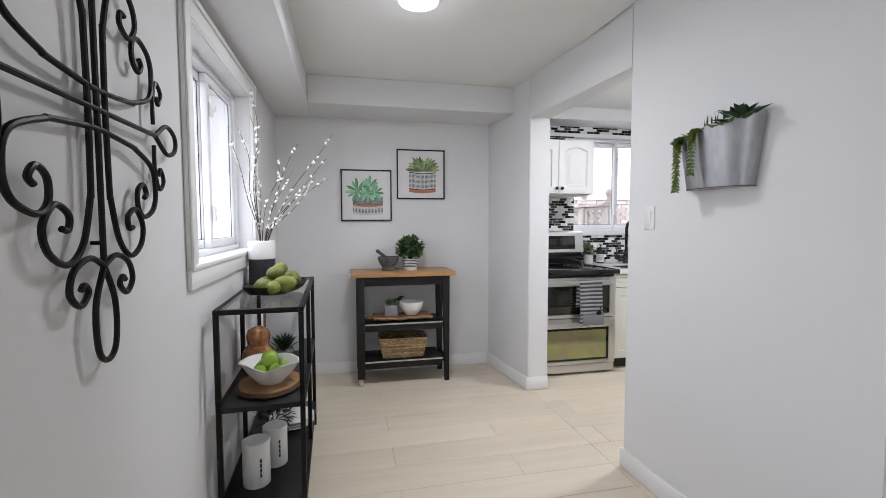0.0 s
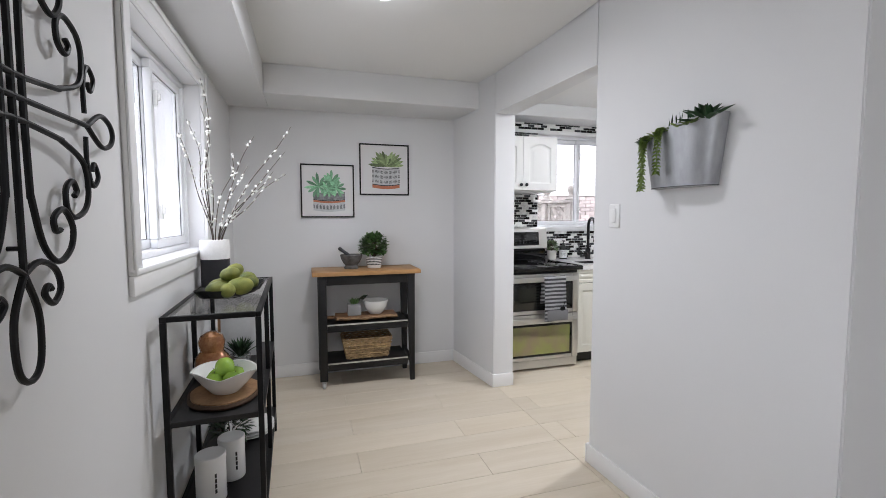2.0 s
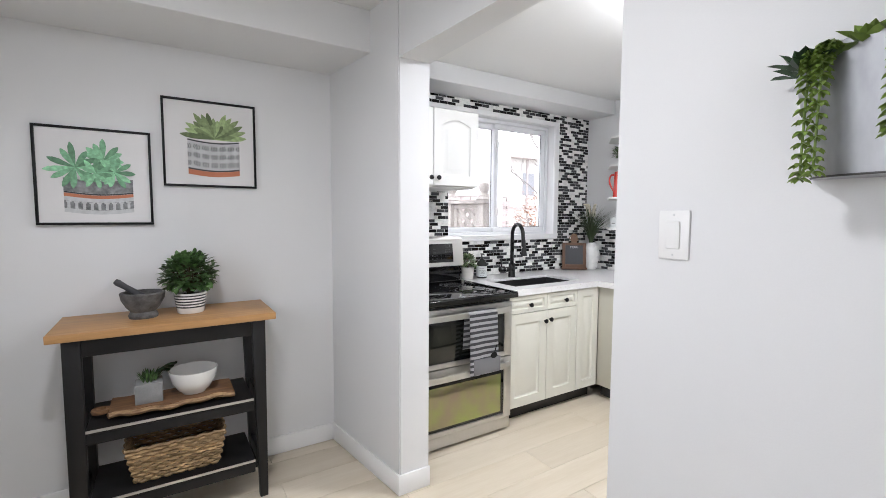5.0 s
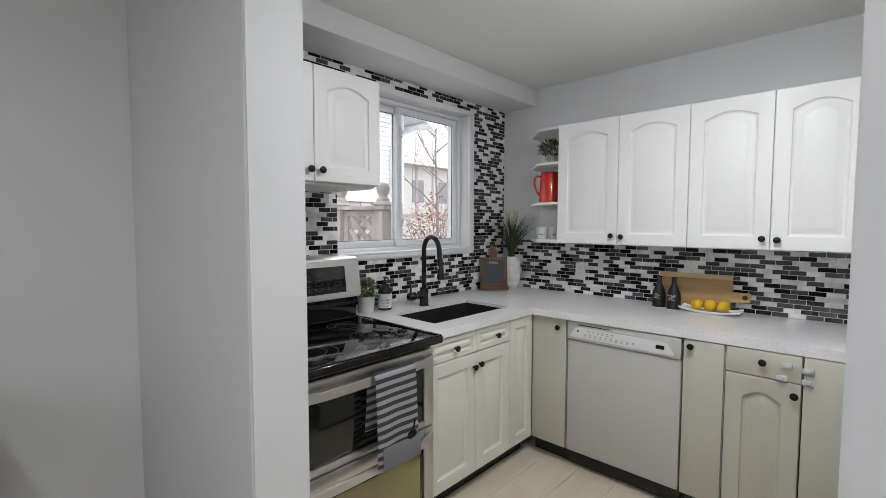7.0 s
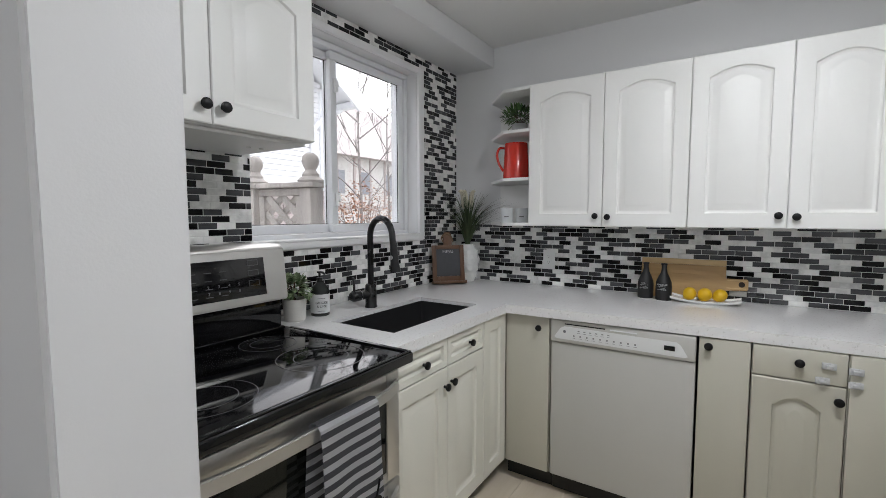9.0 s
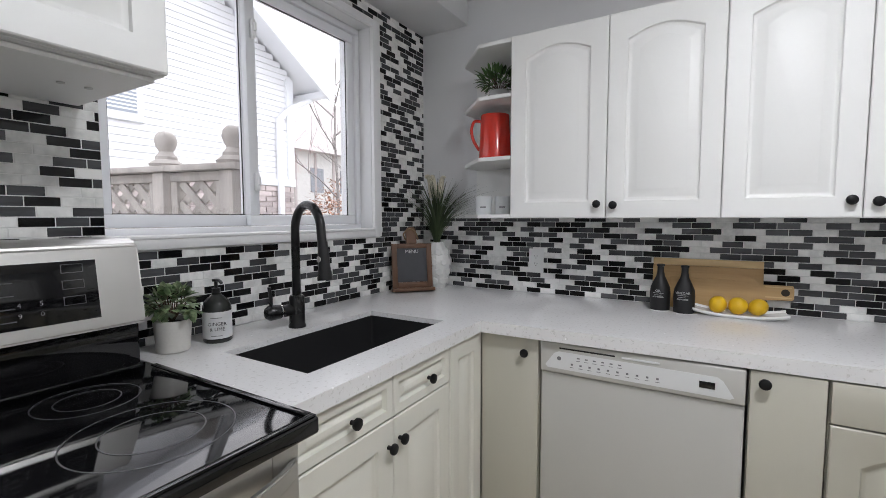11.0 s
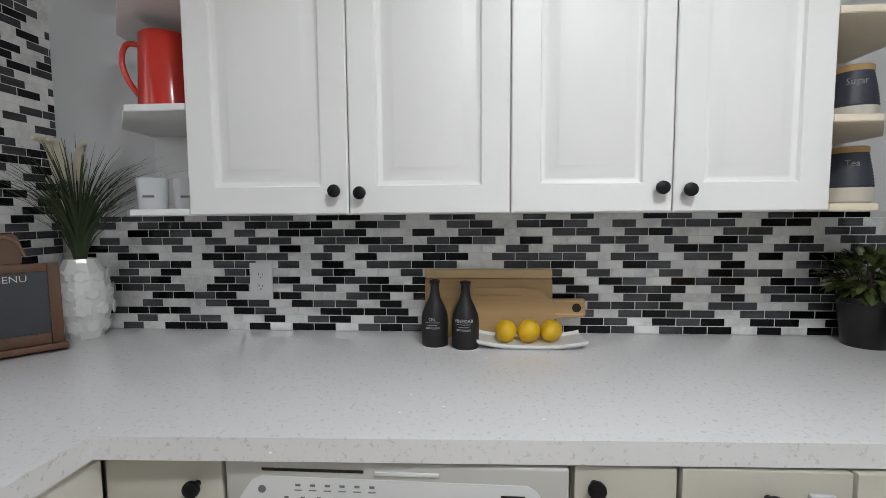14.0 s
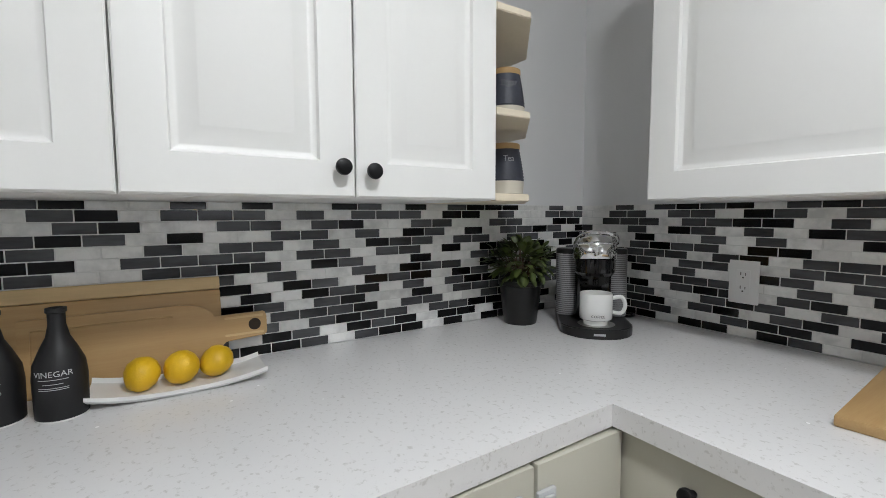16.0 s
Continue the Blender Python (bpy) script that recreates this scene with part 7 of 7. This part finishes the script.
def bare_tree(at, h, seed, label):
    r = random.Random(seed)
    e = thing("tree", at, label, "tree", "bare trees")
    part("trunk", tube(smoothline([(0, 0, -0.1), (0.05, 0.02, h * 0.3), (0.02, 0.1, h * 0.6), (0.1, 0.05, h)], 5), 0.07, 8, taper=0.012), BARKG, e)
    limbs = bmesh.new()

    def grow(p, d, l, rad, depth):
        q = p + d * l
        tube(smoothline([p, p + d * l * 0.5 + Vector((r.uniform(-1, 1), r.uniform(-1, 1), 0)) * l * 0.06, q], 2), rad, 4, bm=limbs, taper=rad * 0.5)
        if depth:
            for k in range(3):
                nd = (d + Vector((r.uniform(-0.8, 0.8), r.uniform(-0.8, 0.8), r.uniform(-0.1, 0.6)))).normalized()
                grow(p + d * l * r.uniform(0.5, 1), nd, l * r.uniform(0.5, 0.75), rad * 0.5, depth - 1)

    for k in range(9):
        a = k * 2.4
        grow(Vector((0.03, 0.05, h * (0.25 + 0.07 * k))), Vector((math.cos(a), math.sin(a), 0.9)).normalized(), h * 0.25, 0.03, 3)
    tagged(part("limbs", limbs, BARKG, e), kind="stuff")


bare_tree((14.5, 15.5, GZ), 7.5, 5, "tall bare winter tree beyond the house")
bare_tree((19.0, 18.0, GZ), 9.0, 9, "tall bare winter tree beyond the house")
RUSSET = mat("russet_leaves", (0.36, 0.2, 0.13), 0.8, island=0.4)
for x, y, r0 in ((13.2, 14.6, 1.1), (15.6, 16.4, 1.5)):
    e = thing("shrub", (x, y, GZ), "russet autumn shrub with thinning leaves", "shrub", "shrubs")
    b, st = bmesh.new(), bmesh.new()
    for i in range(700):
        a, c = rng.uniform(0, 6.283), rng.uniform(-0.6, 1)
        rr = math.sqrt(1 - c * c) * r0 * rng.uniform(0.5, 1.05)
        leaf_into(b, (rr * math.cos(a), rr * math.sin(a), r0 * 1.2 + r0 * c * rng.uniform(0.6, 1)), (math.cos(a), math.sin(a), rng.uniform(-0.5, 0.8)), 0.13, 0.07)
        if i % 20 == 0:
            tube([(0, 0, 0), (rr * 0.5 * math.cos(a), rr * 0.5 * math.sin(a), r0 * 0.8), (rr * math.cos(a), rr * math.sin(a), r0 * 1.2 + r0 * c * 0.7)], 0.012, 4, bm=st)
    part("stems", st, BARKG, e)
    tagged(part("crown", b, RUSSET, e), kind="stuff")
# far half-timbered house; timber and roof colours are paled to imitate distance haze
th = thing("timbered_house", (24, 27, GZ), "distant half-timbered house with a steep brown roof, colours paled for haze", "house")
part("wall", box(-5, -4, 0, 5, 4, 5.2), mat("pale_render", (0.6, 0.58, 0.55), 0.8), th)
TIMBER = mat("hazed_timber", (0.42, 0.37, 0.35), 0.8)
for k in range(8):
    part("timber", box(-4.9 + 1.35 * k, -4.05, 2.4, -4.75 + 1.35 * k, -3.99, 5.2), TIMBER, th)
    part("timber", box(-5.05, -3.9 + 1.05 * k, 2.4, -4.99, -3.75 + 1.05 * k, 5.2), TIMBER, th)
part("timber", box(-5.05, -4.05, 2.25, 5, -3.99, 2.4), TIMBER, th)
part("roof", turn(prism([(-4.6, 0), (4.6, 0), (0, 4.2)], -5.4, 5.4), Matrix.Translation((0, 0, 5.2)) @ Matrix.Rotation(radians(90), 4, "Z") @ Matrix.Rotation(radians(90), 4, "X")), mat("hazed_tile_roof", (0.58, 0.52, 0.5), 0.85, vary=0.1, scale=2), th)
for k in range(4):
    part("window", box(-3.8 + 2.2 * k, -4.04, 3.1, -2.9 + 2.2 * k, -3.98, 4.4), mat("far_window", (0.25, 0.26, 0.28), 0.3), th)
# house seen from the dining window
wh = thing("garage_house", (-6.0, 14.0, GZ), "beige sided garage with a grey shingled roof", "house")
part("wall", box(-6, 0, 0, 5, 6, 2.7), mat("beige_siding", (0.62, 0.5, 0.41), 0.7, vary=0.05), wh)
part("fascia", box(-6.3, -0.42, 2.6, 5.2, -0.002, 2.78, 0.02), VINYL, wh)
part("roof", turn(prism([(-0.45, 0), (6.45, 0), (3.0, 1.15)], -5.3, 6.4), Matrix.Translation((0, 0, 2.785)) @ Matrix.Rotation(radians(90), 4, "Z") @ Matrix.Rotation(radians(90), 4, "X")), SHINGLE, wh)
part("garage_door", box(-4.2, -0.04, 0, 0.6, -0.001, 2.2, 0.01), VINYL, wh)

# ---- mosaic backsplash ----
TW, TH, TG, TT = 0.0705, 0.0231, 0.0025, 0.008
TILEWHITE = mat("white_marble_tile", (0.83, 0.825, 0.805), 0.26, vary=0.1, scale=14, fine=60, rand=0.09, color2=(0.6, 0.6, 0.585), fac=0.25)
TILEGREY = mat("grey_glass_tile", (0.088, 0.09, 0.096), 0.2, vary=0.25, scale=20, fine=90, rand=0.3, stretch=(0.4, 0.4, 2))
TILEBLACK = mat("black_glass_tile", (0.006, 0.006, 0.007), 0.12, vary=0.2, spec=0.35, rand=0.2)
SETBED = mat("pale_grout", (0.78, 0.78, 0.76), 0.85, fine=300, bump=0.2)
tile_rng = random.Random(7)


def tile_bm(w, h):
    b = box(0, -TT, 0, w, -0.002, h)
    top = [e for e in b.edges if all(v.co.y < -TT + 0.001 for v in e.verts)]
    bmesh.ops.bevel(b, geom=top, offset=0.0009, segments=1, affect="EDGES")
    return b


TILES = {k: mesh_of(tile_bm(TW, TH), "tile", m) for k, m in (("w", TILEWHITE), ("g", TILEGREY), ("b", TILEBLACK))}


def backsplash(name, m, width, z0, z1, holes, near, label):
    """Staggered mosaic on a wall plane; local x runs along the wall, -y out of it. Holes are (x0, x1, z0, z1); near is the stretch built tile by tile."""
    bed = bmesh.new()
    xs = sorted({0, width, *[v for h in holes for v in h[:2]]})
    zs = sorted({z0, z1, *[v for h in holes for v in h[2:]]})
    for xa, xb in zip(xs, xs[1:]):
        for za, zb in zip(zs, zs[1:]):
            if not any(h[0] <= xa and xb <= h[1] and h[2] <= za and zb <= h[3] for h in holes):
                box(xa, -0.0071, za, xb, -0.0005, zb, bm=bed)
    wall = setting(name, bed, SETBED, label, "backsplash")
    wall.matrix_world = m
    rest = {"w": ([], []), "g": ([], []), "b": ([], [])}
    rows = int((z1 - z0) / (TH + TG)) + 1
    count = 0
    shift = 0.0
    for r in range(rows):
        za = z0 + 0.001 + r * (TH + TG)
        zb = min(za + TH, z1 - 0.0005)
        if zb - za < 0.004:
            continue
        shift = (shift + tile_rng.choice((0.022, 0.03, 0.037, 0.046, 0.054))) % (TW + TG)
        x = -shift
        run, dark = tile_rng.randint(1, 2), tile_rng.random() < 0.5
        while x < width:
            xa, xb = max(x, 0.0005), min(x + TW, width - 0.0005)
            if run == 0:
                dark = not dark
                run = tile_rng.choice((1, 1, 2, 2, 3, 4)) if dark else tile_rng.choice((1, 1, 1, 1, 2, 2))
            run -= 1
            kind = "w" if not dark else tile_rng.choice("ggggbbb")
            pieces = [(xa, xb)]
            for h in holes:
                if zb > h[2] + 0.004 and za < h[3] - 0.004:
                    cut = []
                    for a, c in pieces:
                        if c <= h[0] or a >= h[1]:
                            cut.append((a, c))
                        else:
                            if a < h[0] - 0.004:
                                cut.append((a, h[0] - 0.001))
                            if c > h[1] + 0.004:
                                cut.append((h[1] + 0.001, c))
                    pieces = cut
            for a, c in pieces:
                if c - a < 0.004:
                    continue
                whole = c - a > TW - 1e-4 and zb - za > TH - 1e-4
                if whole and count < 300 and near[0] <= a <= near[1] and near[2] <= za <= near[3]:
                    ob = new("tile", TILES[kind])
                    ob.location = (a, 0, za)
                    ob.parent = wall
                    count += 1
                else:
                    vs, fs = rest[kind]
                    n, i = len(vs), 0.0009
                    vs += [(a, -0.002, za), (c, -0.002, za), (c, -0.002, zb), (a, -0.002, zb), (a, -TT + i, za), (c, -TT + i, za), (c, -TT + i, zb), (a, -TT + i, zb),
                           (a + i, -TT, za + i), (c - i, -TT, za + i), (c - i, -TT, zb - i), (a + i, -TT, zb - i)]
                    fs += [(n + p, n + q, n + q + 4, n + p + 4) for p, q in ((0, 1), (1, 2), (2, 3))] + [(n + 3, n, n + 4, n + 7)]
                    fs += [(n + 4 + p, n + 4 + q, n + 8 + q, n + 8 + p) for p, q in ((0, 1), (1, 2), (2, 3))] + [(n + 7, n + 4, n + 8, n + 11), (n + 8, n + 9, n + 10, n + 11)]
            x += TW + TG
    for k, material in (("w", TILEWHITE), ("g", TILEGREY), ("b", TILEBLACK)):
        vs, fs = rest[k]
        if fs:
            me = bpy.data.meshes.new("tile_field")
            me.from_pydata(vs, [], fs)
            me.materials.append(material)
            ob = new("tile_field", me)
            ob.parent = wall
            tagged(ob, kind="stuff")


backsplash("backsplash_north", Matrix.Translation((KX, KY, 0)), EX - KX, CT1, 2.314, [(KW0 - KX, KW1 + 0.054 - KX, KZ0 - 0.034, KZ1 + 0.036)],
           (0.72, 2.4, CT1, 1.3), "black grey and white mosaic tile backsplash round the window")
backsplash("backsplash_east", Matrix.Translation((EX, KY - 0.009, 0)) @ TURN_E, KY - SY - 0.018, CT1, 1.2915, [], (0.6, 2.3, CT1, 1.3), "black grey and white mosaic tile backsplash")
backsplash("backsplash_south", Matrix.Translation((EX, SY, 0)) @ TURN_S, EX - 3.75, CT1, 1.2915, [], (0.1, 1.3, CT1, 1.3), "black grey and white mosaic tile backsplash")

# ---- floor planks ----
PW, PL = 0.217, 1.31
pm = {}


def plank_mesh(l, w):
    key = (round(l, 3), round(w, 3))
    if key not in pm:
        b = box(0.0008, 0.0008, -0.011, l - 0.0008, w - 0.0008, 0.0)
        top = [e for e in b.edges if all(v.co.z > -0.001 for v in e.verts)]
        bmesh.ops.bevel(b, geom=top, offset=0.0012, segments=1, affect="EDGES")
        pm[key] = mesh_of(b, "plank", FLOOR)
    return pm[key]


def lay(x0, x1, y0, y1):
    k0, k1 = math.floor((y0 - 4.30) / PW) , math.ceil((y1 - 4.30) / PW)
    for k in range(k0, k1 + 1):
        ya, yb = max(y0, 4.30 + (k - 1) * PW), min(y1, 4.30 + k * PW)
        if yb - ya < 0.01:
            continue
        off = 2.635 if k % 2 == 0 else 1.975
        i = math.floor((x0 - off) / PL)
        while off + i * PL < x1:
            xa, xb = max(x0, off + i * PL), min(x1, off + (i + 1) * PL)
            i += 1
            if xb - xa < 0.01:
                continue
            ob = new("plank", plank_mesh(xb - xa, yb - ya))
            ob.location = (xa, ya, 0)
            ob.parent = floor


lay(LX, FAR, SOUTH, LIVY)
lay(LX, 3.15, LIVY, BY)
lay(3.15, EX, SY, KY)
